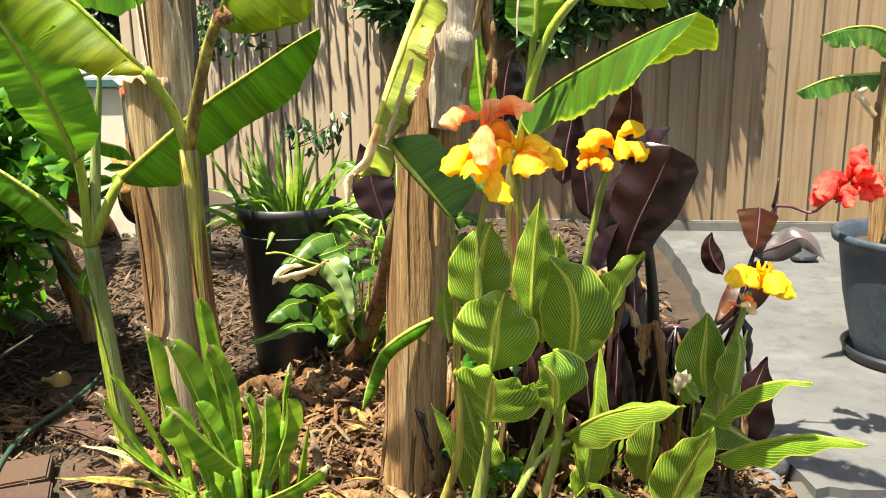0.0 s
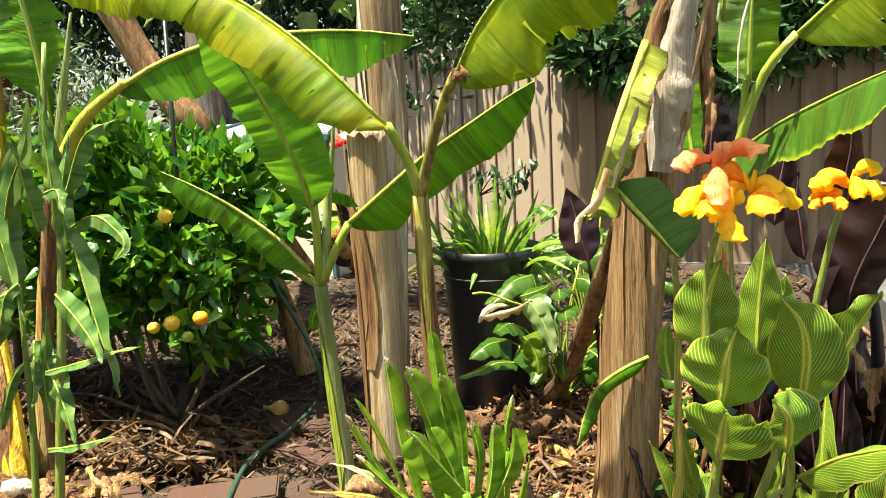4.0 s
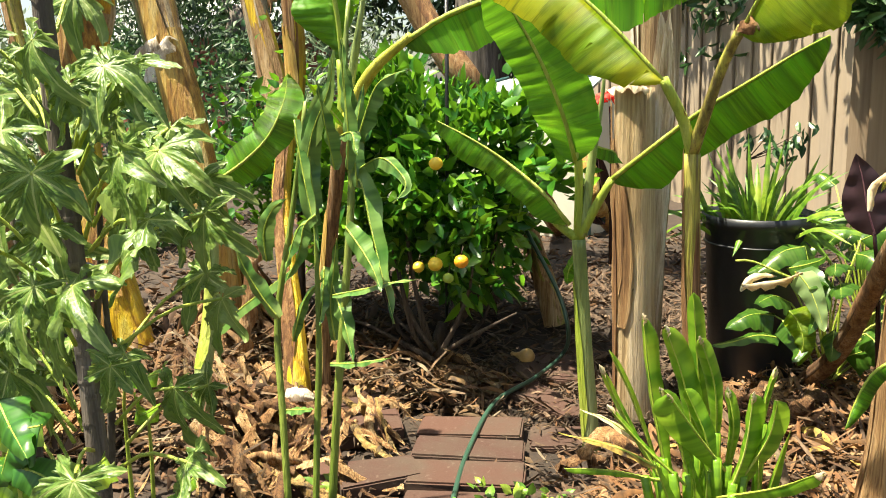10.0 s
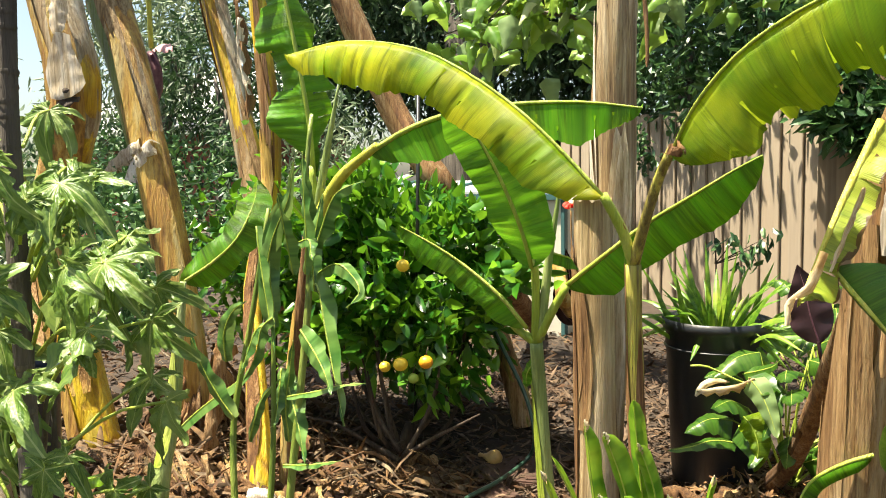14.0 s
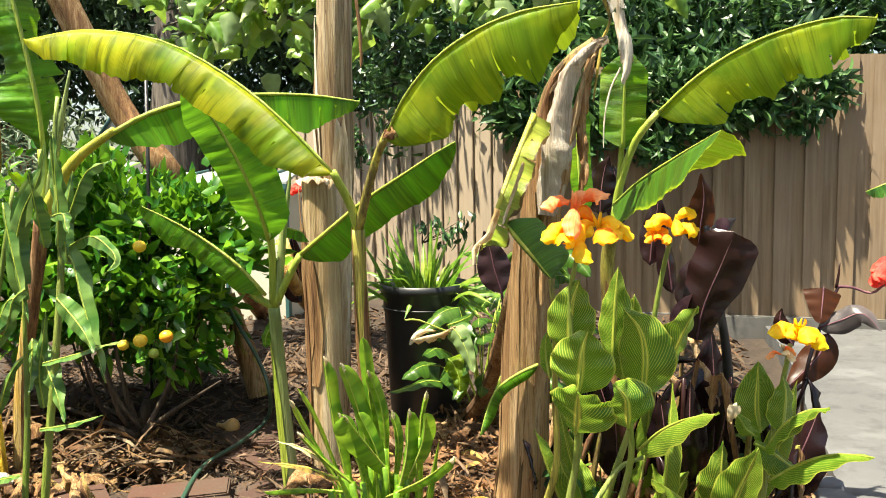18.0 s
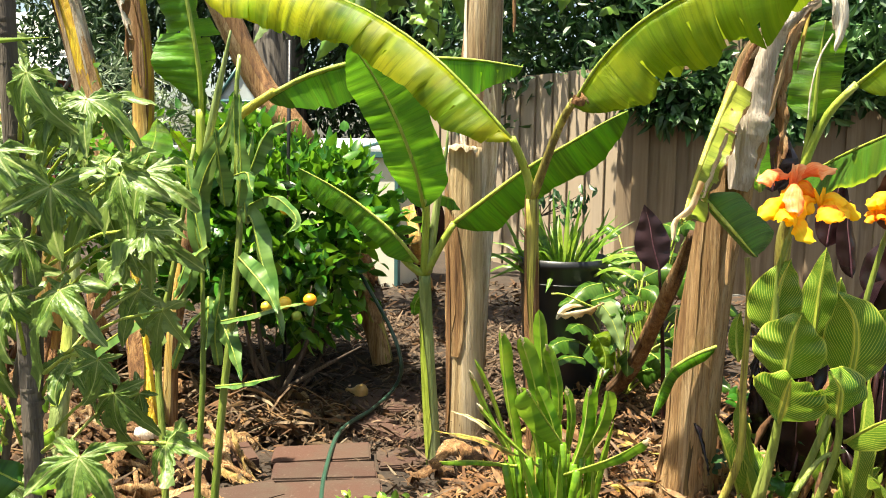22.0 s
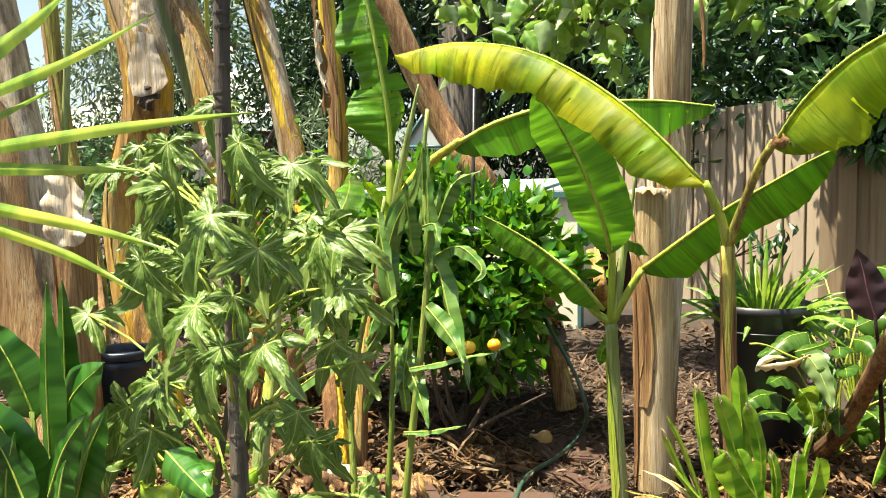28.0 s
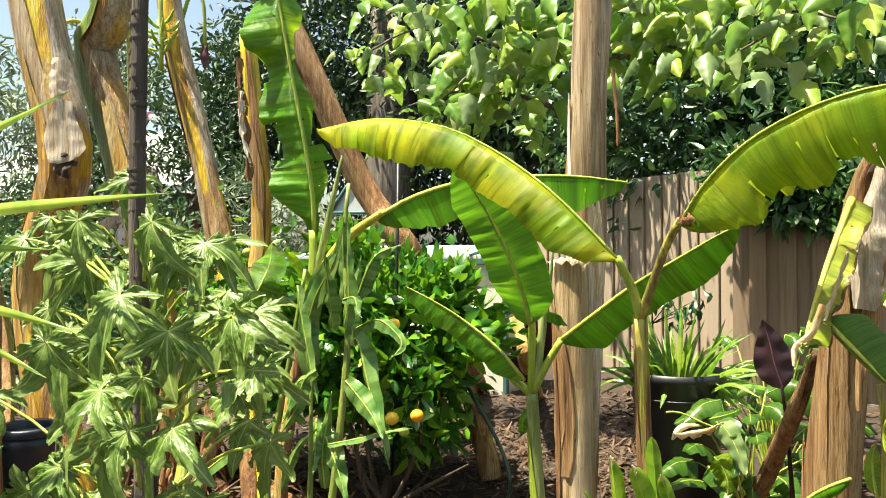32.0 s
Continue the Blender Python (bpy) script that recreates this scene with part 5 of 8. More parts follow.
# golden trunks
plant = thing("banana_plant", (-2.692, 1.774, 0.130), "leaning golden yellow banana trunk with peeling bark", "banana plant", "banana plants")
axis_y = [Vector((-2.703, 1.793, 0.130)) - Vector((0, 0, 0.05)), (-2.806, 1.790, 0.398), (-2.911, 1.800, 0.746), (-2.942, 1.800, 1.080), (-2.755, 1.800, 1.535), (-2.815, 1.800, 1.785), (-2.901, 1.800, 2.064), (-2.993, 1.800, 2.488)]
stem(plant, axis_y, [0.095, 0.09, 0.085, 0.085, 0.09, 0.09, 0.088, 0.085], M_GOLD, M_ORANGE_STEM, 3, 71, label="golden yellow trunk")
part("upper_sheath", shell(axis_y, [0.095, 0.09, 0.087, 0.09, 0.092, 0.09], 230, 330, 0.56, 1.0, 0.03, 19), M_PALE, plant, "tan dried sheath")
part("pale_sheath", shell(axis_y, [0.095, 0.09, 0.087, 0.09, 0.092, 0.09], 120, 215, 0.56, 1.0, 0.04, 29), M_CREAM, plant, "pale cream sheath")
part("white_scar", blade([(-2.592, 1.655, 1.761), (-2.609, 1.660, 1.694), (-2.607, 1.665, 1.609), (-2.585, 1.670, 1.529)], 0.081, (0.25, -1, 0.1), -6, -10, "blunt", 24, 6, 0.03, 0.0, 0.08, 5), M_WHITE_PEEL, plant, "white peeled-back sheath")
part("white_scar", blade([(-2.621, 1.660, 1.923), (-2.639, 1.660, 1.840), (-2.651, 1.660, 1.763)], 0.049, (0.3, -1, 0.1), 8, 12, "ragged", 18, 5, 0.1, 0.0, 0.1, 15), M_WHITE_PEEL, plant)
part("brown_scar", blade([(-2.677, 1.660, 1.670), (-2.642, 1.660, 1.580), (-2.616, 1.660, 1.470)], 0.066, (0.1, -1, 0.1), 8, 12, "ragged", 20, 5, 0.5, 0.4, 0.3, 25), M_BARK, plant, "dark rotted stain below the scar")
part("brown_sheath", shell(axis_y, [0.095, 0.09, 0.087, 0.09, 0.092, 0.09], 250, 300, 0.35, 0.80, 0.1, 9), M_ORANGE_STEM, plant)
plant = thing("banana_plant", (-2.466, 2.120, 0.130), "orange and gold banana trunk with dried sheaths", "banana plant", "banana plants")
axis_p = [Vector((-2.441, 2.090, 0.130)) - Vector((0, 0, 0.05)), (-2.407, 2.020, 0.494), (-2.515, 2.020, 1.005), (-2.633, 2.020, 1.406), (-2.754, 2.020, 1.769), (-2.868, 2.020, 2.045), (-2.735, 2.020, 2.191), (-2.795, 2.020, 2.531)]
stem(plant, axis_p, [0.07, 0.064, 0.068, 0.074, 0.078, 0.082, 0.08, 0.072], M_ORANGE_STEM, M_ORANGE_STEM, 3, 72, label="orange-brown striped trunk")
part("green_side", shell(axis_p, [0.07, 0.066, 0.070, 0.076, 0.082, 0.085], 250, 330, 0.40, 1.0, 0.0, 11), M_STALK, plant)
part("cream_sheath", shell(axis_p, [0.07, 0.066, 0.070, 0.077, 0.084, 0.087], 130, 255, 0.52, 1.0, 0.04, 12), M_PALE, plant, "cream papery sheath")
part("dry_flap", blade([(-2.523, 1.950, 1.381), (-2.576, 1.933, 1.333), (-2.611, 1.917, 1.275), (-2.627, 1.900, 1.207)], 0.062, (0.1, -1, 0.5), 20, 40, "ragged", 18, 5, 0.4, 0.3, 0.4, 3), M_WHITE_PEEL, plant, "pale torn sheath flap")
part("dry_flap", blade([(-2.559, 1.930, 1.374), (-2.639, 1.913, 1.335), (-2.700, 1.897, 1.295), (-2.726, 1.880, 1.257)], 0.059, (0.1, -1, 0.3), 15, 30, "ragged", 16, 5, 0.4, 0.3, 0.4, 13), M_CREAM, plant)
part("dry_skirt", blade([(-2.183, 1.950, 0.602), (-2.188, 1.917, 0.411), (-2.192, 1.883, 0.263), (-2.213, 1.850, 0.157)], 0.075, TOCAM, 40, 50, "strip", 16, 5, 0.6, 0.6, 0.4, 4), M_BROWN_SHEATH, plant)
P_PLANT = plant
plant = thing("banana_plant", (-1.892, 1.880, 0.040), "slim golden banana trunk with brown stains and a cut white foot", "banana plant", "banana plants")
axis_q = [(-1.892, 1.880, 0.010), (-1.890, 1.880, 0.105), (-1.967, 1.950, 0.352), (-2.083, 2.050, 0.666), (-2.139, 2.120, 0.850), (-2.112, 2.200, 1.174), (-2.103, 2.200, 1.476), (-2.136, 2.200, 1.755), (-2.174, 2.200, 2.079)]
RAD_Q = [0.046, 0.042, 0.036, 0.033, 0.033, 0.036, 0.036, 0.034, 0.032]
stem(plant, axis_q, RAD_Q, M_GOLD, M_BROWN_SHEATH, 3, 73, label="golden trunk with dark brown stains")
part("brown_side", shell(axis_q, RAD_Q, 210, 300, 0.10, 0.50, 0.05, 14), M_BROWN_SHEATH, plant)
part("orange_stub", shell(axis_q, [r + 0.004 for r in RAD_Q], 215, 330, 0.55, 0.68, 0.15, 15), M_ORANGE_STEM, plant, "orange cut leaf base")
part("dead_leaf", blade([(-2.010, 1.960, 1.793), (-2.019, 1.960, 1.689), (-2.000, 1.960, 1.592), (-1.970, 1.960, 1.516)], 0.025, TOCAM, 40, 40, "ragged", 24, 5, 0.8, 0.5, 0.6, 6), M_WHITE_PEEL, plant, "pale dead sheath strip hanging along the trunk")
part("dead_leaf", blade([(-2.045, 1.980, 1.927), (-2.038, 1.980, 1.778), (-2.010, 1.980, 1.627), (-1.999, 1.980, 1.434)], 0.033, TOCAM, 40, 40, "ragged", 24, 5, 0.8, 0.5, 0.6, 16), M_BROWN_SHEATH, plant)
part("cut_sheath", blade([(-1.887, 1.800, 0.111), (-1.791, 1.780, 0.143), (-1.745, 1.800, 0.131)], 0.030, TOCAM, 20, 20, "strip", 10, 3, 0.3, 0.2), M_WHITE_PEEL, plant, "white cut sheath end")


def skirt(parent, base, r, h, count, seed, mats):
    """Dry leaf bases hanging round the foot of a stem and spreading on the litter."""
    rng = random.Random(seed)
    for k in range(count):
        a = rng.uniform(0, 6.283) if k % 3 else rng.uniform(-2.4, -0.7)
        o = Vector((math.cos(a), math.sin(a), 0))
        top = Vector(base) + o * r + Vector((0, 0, h * rng.uniform(0.35, 1.0)))
        spread = rng.uniform(0.05, 0.2)
        low = Vector(base) + o * (r + spread) + Vector((rng.gauss(0, 0.03), rng.gauss(0, 0.03), 0))
        low.z = bed(low.x, low.y) + rng.uniform(0.005, 0.04)
        mid = top.lerp(low, 0.5) + o * 0.03
        part("dry_strip", blade([top, mid, low], rng.uniform(0.006, 0.036), (o.x, o.y, 0.3), rng.uniform(10, 50), rng.uniform(10, 50), "strip", 12, 3, 0.7, 0.3, 0.5, seed + k), rng.choice(mats), parent)


HUSKS = [M_SHEATH, M_BROWN_SHEATH, M_BROWN_SHEATH, M_HUSK, M_HUSK, M_HUSK]
skirt(plant, Vector((-1.892, 1.880, 0.040)), 0.05, 0.12, 22, 31, HUSKS)
skirt(P_PLANT, Vector((-2.441, 2.090, 0.130)), 0.07, 0.42, 84, 41, HUSKS)
rnd = random.Random(77)
for k in range(90):
    heap = thing("dead_leaf_strip", (0, 0, 0), "long dry fibrous banana leaf strip lying in the heap", "dead leaf", "dead leaf strips") if k % 6 == 0 else heap
    x, y = rnd.uniform(-2.25, -1.50), rnd.uniform(1.25, 1.95)
    a, L = rnd.gauss(-0.9, 0.8), rnd.uniform(0.14, 0.42)
    pts = []
    for q in (0.0, 0.35, 0.7, 1.0):
        px, py = x + math.cos(a + q * 0.3) * L * q, y + math.sin(a + q * 0.3) * L * q
        pts.append((px, py, bed(px, py) + 0.02 + (1 - q) * rnd.uniform(0.04, 0.16)))
    part("strip", blade(pts, rnd.uniform(0.006, 0.026), (rnd.gauss(0, 0.3), -0.5, 1), rnd.uniform(-10, 40), rnd.uniform(-10, 40), "ragged", 18, 4, 0.7, 0.4, 0.2, k), rnd.choice([M_HUSK, M_HUSK, M_BROWN_SHEATH, M_SHEATH, M_SHEATH, M_TAN]), heap)

# leaning trunks at the back left
def back_trunk(foot, pts, radius, mat, seed, label, count=5, sheath=None):
    p = thing("banana_plant", foot, label, "banana plant", "banana plants")
    stem(p, [foot] + pts, radius, mat, sheath or M_SHEATH, count, seed)
    return p


plant = back_trunk((-3.550, 3.803, 0.130), [(-2.860, 2.900, 0.832), (-2.912, 2.900, 1.189), (-3.041, 2.900, 1.643), (-3.172, 2.900, 2.077), (-3.267, 2.900, 2.485), (-3.302, 2.900, 2.921)], [0.05, 0.05, 0.052, 0.058, 0.06, 0.06, 0.05], M_GOLD, 83, "slim leaning golden banana trunk")
axis_l = [(-2.860, 2.900, 0.832), (-3.041, 2.900, 1.643), (-3.267, 2.900, 2.485), (-3.302, 2.900, 2.921)]
part("pale_sheath", shell(axis_l, 0.060, 150, 225, 0.2, 1.0, 0.1, 21), M_CREAM, plant, "pale dried sheath")
part("pale_sheath", shell(axis_l, 0.060, 265, 330, 0.1, 1.0, 0.1, 22), M_PALE, plant)
plant = back_trunk((-2.310, 4.980, 0.130), [(-1.929, 3.300, 1.064), (-2.202, 3.250, 1.454), (-2.344, 3.200, 1.756), (-2.450, 3.150, 2.027), (-2.575, 3.100, 2.329), (-2.699, 3.050, 2.632), (-2.768, 3.000, 2.956)], [0.06, 0.062, 0.065, 0.065, 0.06, 0.06, 0.06, 0.05], M_BROWN_SHEATH, 85, "dead brown banana trunk leaning across", 6, M_SHEATH)
plant = back_trunk((-2.310, 1.100, 0.100), [(-2.529, 1.150, 0.596), (-2.618, 1.150, 0.900), (-2.652, 1.150, 1.247), (-2.718, 1.150, 1.537), (-2.782, 1.150, 1.848)], [0.12, 0.12, 0.115, 0.108, 0.10, 0.09], M_CREAM, 86, "pale dry banana trunk with papery sheaths", 7, M_SHEATH)
part("papery_sheath", blade([(-2.191, 1.000, 0.661), (-2.169, 1.000, 0.868), (-2.144, 1.000, 1.053)], 0.050, (0.2, -1, 0.1), 25, 30, "ragged", 18, 4, 0.25, 0.2, 0.3, 7), M_WHITE_PEEL, plant, "white curled sheath end")
plant = thing("banana_stump", (-2.186, 1.020, 0.100), "short cut banana stump with a cream curled sheath", "banana stump", "banana plants")
stem(plant, [(-2.186, 1.020, 0.060), (-2.168, 1.020, 0.797), (-2.169, 1.020, 1.093)], [0.062, 0.058, 0.055], M_SHEATH, M_BROWN_SHEATH, 4, 187, label="brown sheathed stub")
part("cream_cap", blade([(-2.040, 0.935, 1.197), (-2.065, 0.935, 1.144), (-2.080, 0.935, 1.074), (-2.080, 0.935, 1.010)], 0.107, (0.1, -1, 0.1), -14, -14, "ragged", 20, 8, 0.12, 0.0, 0.2, 8), M_WHITE_PEEL, plant, "cream curled sheath end")
plant = back_trunk((-3.011, 1.664, 0.130), [(-3.437, 2.000, 0.719), (-3.583, 2.000, 1.261), (-3.671, 2.000, 1.752), (-3.714, 2.000, 2.237)], [0.045, 0.045, 0.04, 0.04, 0.04], M_STEMB, 87, "slender green-yellow banana stem")

# ---- striped cannas with orange flowers ----


def flower_head(parent, centre, size, mats, seed, count=9):
    """A cluster of broad ruffled canna petals, drooping outwards."""
    rng = random.Random(seed)
    c = Vector(centre)
    for k in range(count):
        a = 2.4 * k + rng.uniform(-0.3, 0.3)
        d = Vector((math.cos(a) * 0.9, -0.45 + math.sin(a) * 0.55, rng.uniform(-0.35, 0.55))).normalized()
        start = c + Vector((rng.uniform(-0.18, 0.18), rng.uniform(-0.1, 0.1), rng.uniform(-0.25, 0.3))) * size
        L = size * rng.uniform(0.7, 1.0)
        mid = start + d * L * 0.5 + Vector((0, 0, 0.12 * size))
        end = start + d * L + Vector((0, 0, -0.22 * size * rng.uniform(0.3, 1.4)))
        part("petal", blade([start, mid, end], L * rng.uniform(0.34, 0.46), (d.x * 0.5 + rng.uniform(-0.4, 0.4), -0.9, 0.45 + rng.uniform(-0.4, 0.4)), rng.uniform(-10, 35), rng.uniform(-10, 35), "petal", 20, 7, 0.22, 0.10, 0.5, seed + k), rng.choice(mats), parent)
    for k in range(3):
        d = Vector((rng.uniform(-0.4, 0.4), -0.2, 1)).normalized()
        part("bud", tube([c, c + d * size * 0.3, c + d * size * 0.5], [size * 0.05, size * 0.06, size * 0.01], 6, 6), mats[-1], parent)


plant = thing("canna_lily", (0.10, 1.52, 0.13), "variegated canna lily with yellow-striped leaves and orange flowers", "canna lily", "striped cannas")
part("stalk", tube([(0.10, 1.52, 0.12)] + [(0.174, 1.480, 0.477), (0.171, 1.460, 0.624), (0.154, 1.440, 0.856), (0.184, 1.420, 0.989)], [0.0095, 0.0085, 0.007, 0.0055], 8, 16), M_STALK, plant)
part("stalk", tube([(0.17, 1.55, 0.12)] + [(0.318, 1.550, 0.589), (0.355, 1.533, 0.822), (0.378, 1.517, 0.953), (0.385, 1.500, 0.987)], [0.0095, 0.0085, 0.007, 0.0055], 8, 16), M_STALK, plant)
part("stalk", tube([(0.02, 1.60, 0.12)] + [(0.106, 1.600, 0.366), (0.106, 1.593, 0.559), (0.107, 1.587, 0.777), (0.097, 1.580, 0.880)], [0.010, 0.010, 0.008, 0.007], 8, 14), M_STEMB, plant)
part("stalk", tube([(0.149, 1.460, 0.318), (0.170, 1.430, 0.466), (0.175, 1.400, 0.582)], [0.009, 0.008, 0.007], 8, 8), M_STALK, plant)
part("stalk", tube([(0.265, 1.460, 0.320), (0.298, 1.430, 0.479), (0.292, 1.400, 0.594)], [0.009, 0.008, 0.007], 8, 8), M_STALK, plant)
part("stalk", tube([(0.209, 1.420, 0.355), (0.269, 1.460, 0.440), (0.326, 1.500, 0.456)], [0.007, 0.006, 0.005], 8, 8), M_STALK, plant)
for spec in (
    ([(0.155, 1.460, 0.712), (0.153, 1.447, 0.781), (0.162, 1.433, 0.847), (0.179, 1.420, 0.903)], 0.060, (-0.25, -1, 0.1), 8, 30),
    ([(0.175, 1.400, 0.631), (0.183, 1.387, 0.695), (0.188, 1.373, 0.746), (0.202, 1.360, 0.797)], 0.072, (0.0, -1, 0.15), 12, 8),
    ([(0.170, 1.380, 0.545), (0.176, 1.353, 0.592), (0.179, 1.327, 0.635), (0.182, 1.300, 0.671)], 0.078, (0.0, -0.7, 0.7), 15, 15),
    ([(0.290, 1.400, 0.561), (0.290, 1.380, 0.602), (0.285, 1.360, 0.642), (0.259, 1.340, 0.679)], 0.070, (0.1, -0.7, 0.75), 20, 10),
    ([(0.324, 1.500, 0.609), (0.330, 1.480, 0.706), (0.317, 1.460, 0.777), (0.279, 1.440, 0.832)], 0.068, (-0.15, -1, 0.1), 15, 15),
    ([(0.379, 1.520, 0.647), (0.401, 1.507, 0.719), (0.423, 1.493, 0.778), (0.448, 1.480, 0.835)], 0.060, (0.5, -1, 0.1), 10, 35),
    ([(0.251, 1.560, 0.680), (0.256, 1.557, 0.772), (0.260, 1.553, 0.851), (0.265, 1.550, 0.917)], 0.045, (-0.3, -1, 0), 15, 30),
    ([(0.276, 1.600, 0.618), (0.292, 1.593, 0.716), (0.301, 1.587, 0.787), (0.305, 1.580, 0.845)], 0.055, (0.2, -1, 0), 20, 20),
    ([(0.316, 1.450, 0.493), (0.361, 1.367, 0.568), (0.413, 1.283, 0.625), (0.468, 1.200, 0.664)], 0.046, (-0.1, -0.6, 1), 20, 42),
    ([(0.092, 1.600, 0.618), (0.084, 1.593, 0.669), (0.083, 1.587, 0.718), (0.091, 1.580, 0.749)], 0.022, (-0.3, -1, 0), 15, 15),
):
    leaf(plant, spec[0], spec[1] * 1.15, M_CANNA, spec[2], spec[3], spec[4], 0.004, shape="canna", n=22, ripple=0.14, seed=int(spec[1] * 1000), curl=0.2)
flower_head(plant, (0.223, 1.380, 1.022), 0.082, [M_FLOWER, M_FLOWER, M_FLOWER_Y], 3, 6)
flower_head(plant, (0.156, 1.360, 1.009), 0.082, [M_FLOWER_Y], 4, 5)
flower_head(plant, (0.170, 1.380, 1.071), 0.080, [M_FLOWER_P], 5, 4)
flower_head(plant, (0.394, 1.480, 1.017), 0.066, [M_FLOWER_Y, M_FLOWER_Y], 6, 5)
flower_head(plant, (0.350, 1.480, 0.994), 0.045, [M_FLOWER], 7, 5)

plant = thing("canna_lily", (0.62, 1.75, 0.13), "low striped canna lily with one golden flower beside the slab", "canna lily", "striped cannas")
part("stalk", tube([(0.62, 1.75, 0.10)] + [(0.647, 1.700, 0.401), (0.659, 1.667, 0.545), (0.671, 1.633, 0.656), (0.674, 1.600, 0.725)], [0.011, 0.009, 0.007, 0.006], 8, 14), M_STALK, plant)
for spec in (
    ([(0.620, 1.660, 0.484), (0.609, 1.653, 0.550), (0.609, 1.647, 0.615), (0.608, 1.640, 0.672)], 0.052, (-0.2, -1, 0.1), 12, 25),
    ([(0.667, 1.640, 0.493), (0.673, 1.633, 0.546), (0.673, 1.627, 0.598), (0.663, 1.620, 0.642)], 0.040, (0.4, -1, 0.1), 12, 25),
    ([(0.623, 1.600, 0.460), (0.649, 1.517, 0.552), (0.681, 1.433, 0.612), (0.708, 1.350, 0.643)], 0.045, (0.0, -0.5, 1), 15, 30),
    ([(0.628, 1.580, 0.388), (0.678, 1.487, 0.469), (0.732, 1.393, 0.529), (0.784, 1.300, 0.558)], 0.040, (0.0, -0.5, 1), 20, 38),
    ([(0.530, 1.550, 0.270), (0.546, 1.517, 0.365), (0.567, 1.483, 0.443), (0.583, 1.450, 0.512)], 0.052, (0.1, -1, 0.3), 14, 14),
    ([(0.594, 1.580, 0.481), (0.639, 1.593, 0.457), (0.685, 1.607, 0.420), (0.731, 1.620, 0.395)], 0.045, (0.2, -0.6, 0.9), 20, 35),
    ([(0.485, 1.500, 0.299), (0.427, 1.433, 0.377), (0.374, 1.367, 0.437), (0.340, 1.300, 0.480)], 0.035, (-0.2, -0.6, 1), 20, 30),
    ([(0.598, 1.620, 0.489), (0.579, 1.613, 0.504), (0.564, 1.607, 0.531), (0.551, 1.600, 0.546)], 0.020, (-0.2, -1, 0.3), 20, 20),
):
    leaf(plant, spec[0], spec[1] * 1.15, M_CANNA, spec[2], spec[3], spec[4], 0.004, shape="canna", n=22, ripple=0.14, seed=int(spec[1] * 1100), curl=0.2)
flower_head(plant, (0.685, 1.580, 0.758), 0.078, [M_FLOWER_Y, M_FLOWER_Y], 8, 6)
flower_head(plant, (0.655, 1.580, 0.714), 0.040, [M_FLOWER_P, M_SPENT], 9, 4)
part("spent_bud", blade([(0.527, 1.520, 0.549), (0.534, 1.510, 0.577), (0.542, 1.500, 0.596)], 0.016, TOCAM, 20, 20, "petal", 8, 3, 0.5), M_SPENT, plant)

# leaves added at random behind the clump, to darken the mulch with their shade
plant = thing("canna_lily", (0.30, 1.85, 0.13), "striped canna leaves added at the back of the clump to shade the mulch", "canna lily", "striped cannas")
rnd = random.Random(71)
for k in range(15):
    foot_c = Vector((rnd.uniform(0.14, 0.66), rnd.uniform(1.66, 1.95), 0.10))
    h = rnd.uniform(0.22, 0.52)
    tip_c = foot_c + Vector((rnd.gauss(0, 0.08), rnd.gauss(-0.04, 0.06), h))
    low_c = foot_c.lerp(tip_c, rnd.uniform(0.25, 0.5))
    part("stalk", tube([foot_c, low_c], [0.008, 0.006], 6, 4), M_STALK, plant)
    leaf(plant, [low_c, low_c.lerp(tip_c, 0.5) + Vector((0, -0.015, 0)), tip_c], rnd.uniform(0.035, 0.06), M_CANNA, (rnd.gauss(0, 0.6), -1, rnd.uniform(0, 0.5)), rnd.uniform(5, 40), rnd.uniform(5, 40), 0.003, shape="canna", n=18, m=4, ripple=0.16, seed=k + 400, curl=0.2)

# bronze-leaved cannas
plant = thing("bronze_canna", (0.679, 2.485, 0.130), "dark bronze-leaved canna with broad maroon leaves on black stems", "canna lily")
part("stalk", tube([(0.640, 2.180, 0.100)] + [(0.597, 2.140, 0.365), (0.596, 2.127, 0.540), (0.561, 2.113, 0.772), (0.523, 2.100, 0.982)], [0.020, 0.018, 0.013, 0.008], 8, 14), M_BLACK, plant)
leaf(plant, [(0.490, 2.000, 0.648), (0.509, 1.980, 0.757), (0.552, 1.960, 0.877), (0.585, 1.940, 0.973)], 0.087, M_DARK_CANNA, (-0.1, -1, 0.25), 6, 14, 0.003, M_BUD, shape="blunt", n=22, ripple=0.16, curl=0.15, seed=1276, label="broad dark maroon leaf")
leaf(plant, [(0.463, 2.040, 0.712), (0.490, 2.027, 0.801), (0.535, 2.013, 0.887), (0.586, 2.000, 0.949)], 0.087, M_DARK_CANNA, (-0.4, -1, 0.5), 10, 25, 0.003, M_BUD, shape="canna", n=22, ripple=0.10, curl=0.15, seed=1262)
# amber instead of maroon imitates light coming through this leaf
leaf(plant, [(0.505, 2.140, 0.909), (0.509, 2.127, 0.980), (0.517, 2.113, 1.067), (0.505, 2.100, 1.143)], 0.051, M_AMBER, (0.3, -1, 0), 20, 12, 0.003, M_BUD, shape="canna", n=22, ripple=0.10, curl=0.15, seed=1246, label="maroon upright leaf with light from behind put into its amber colour")
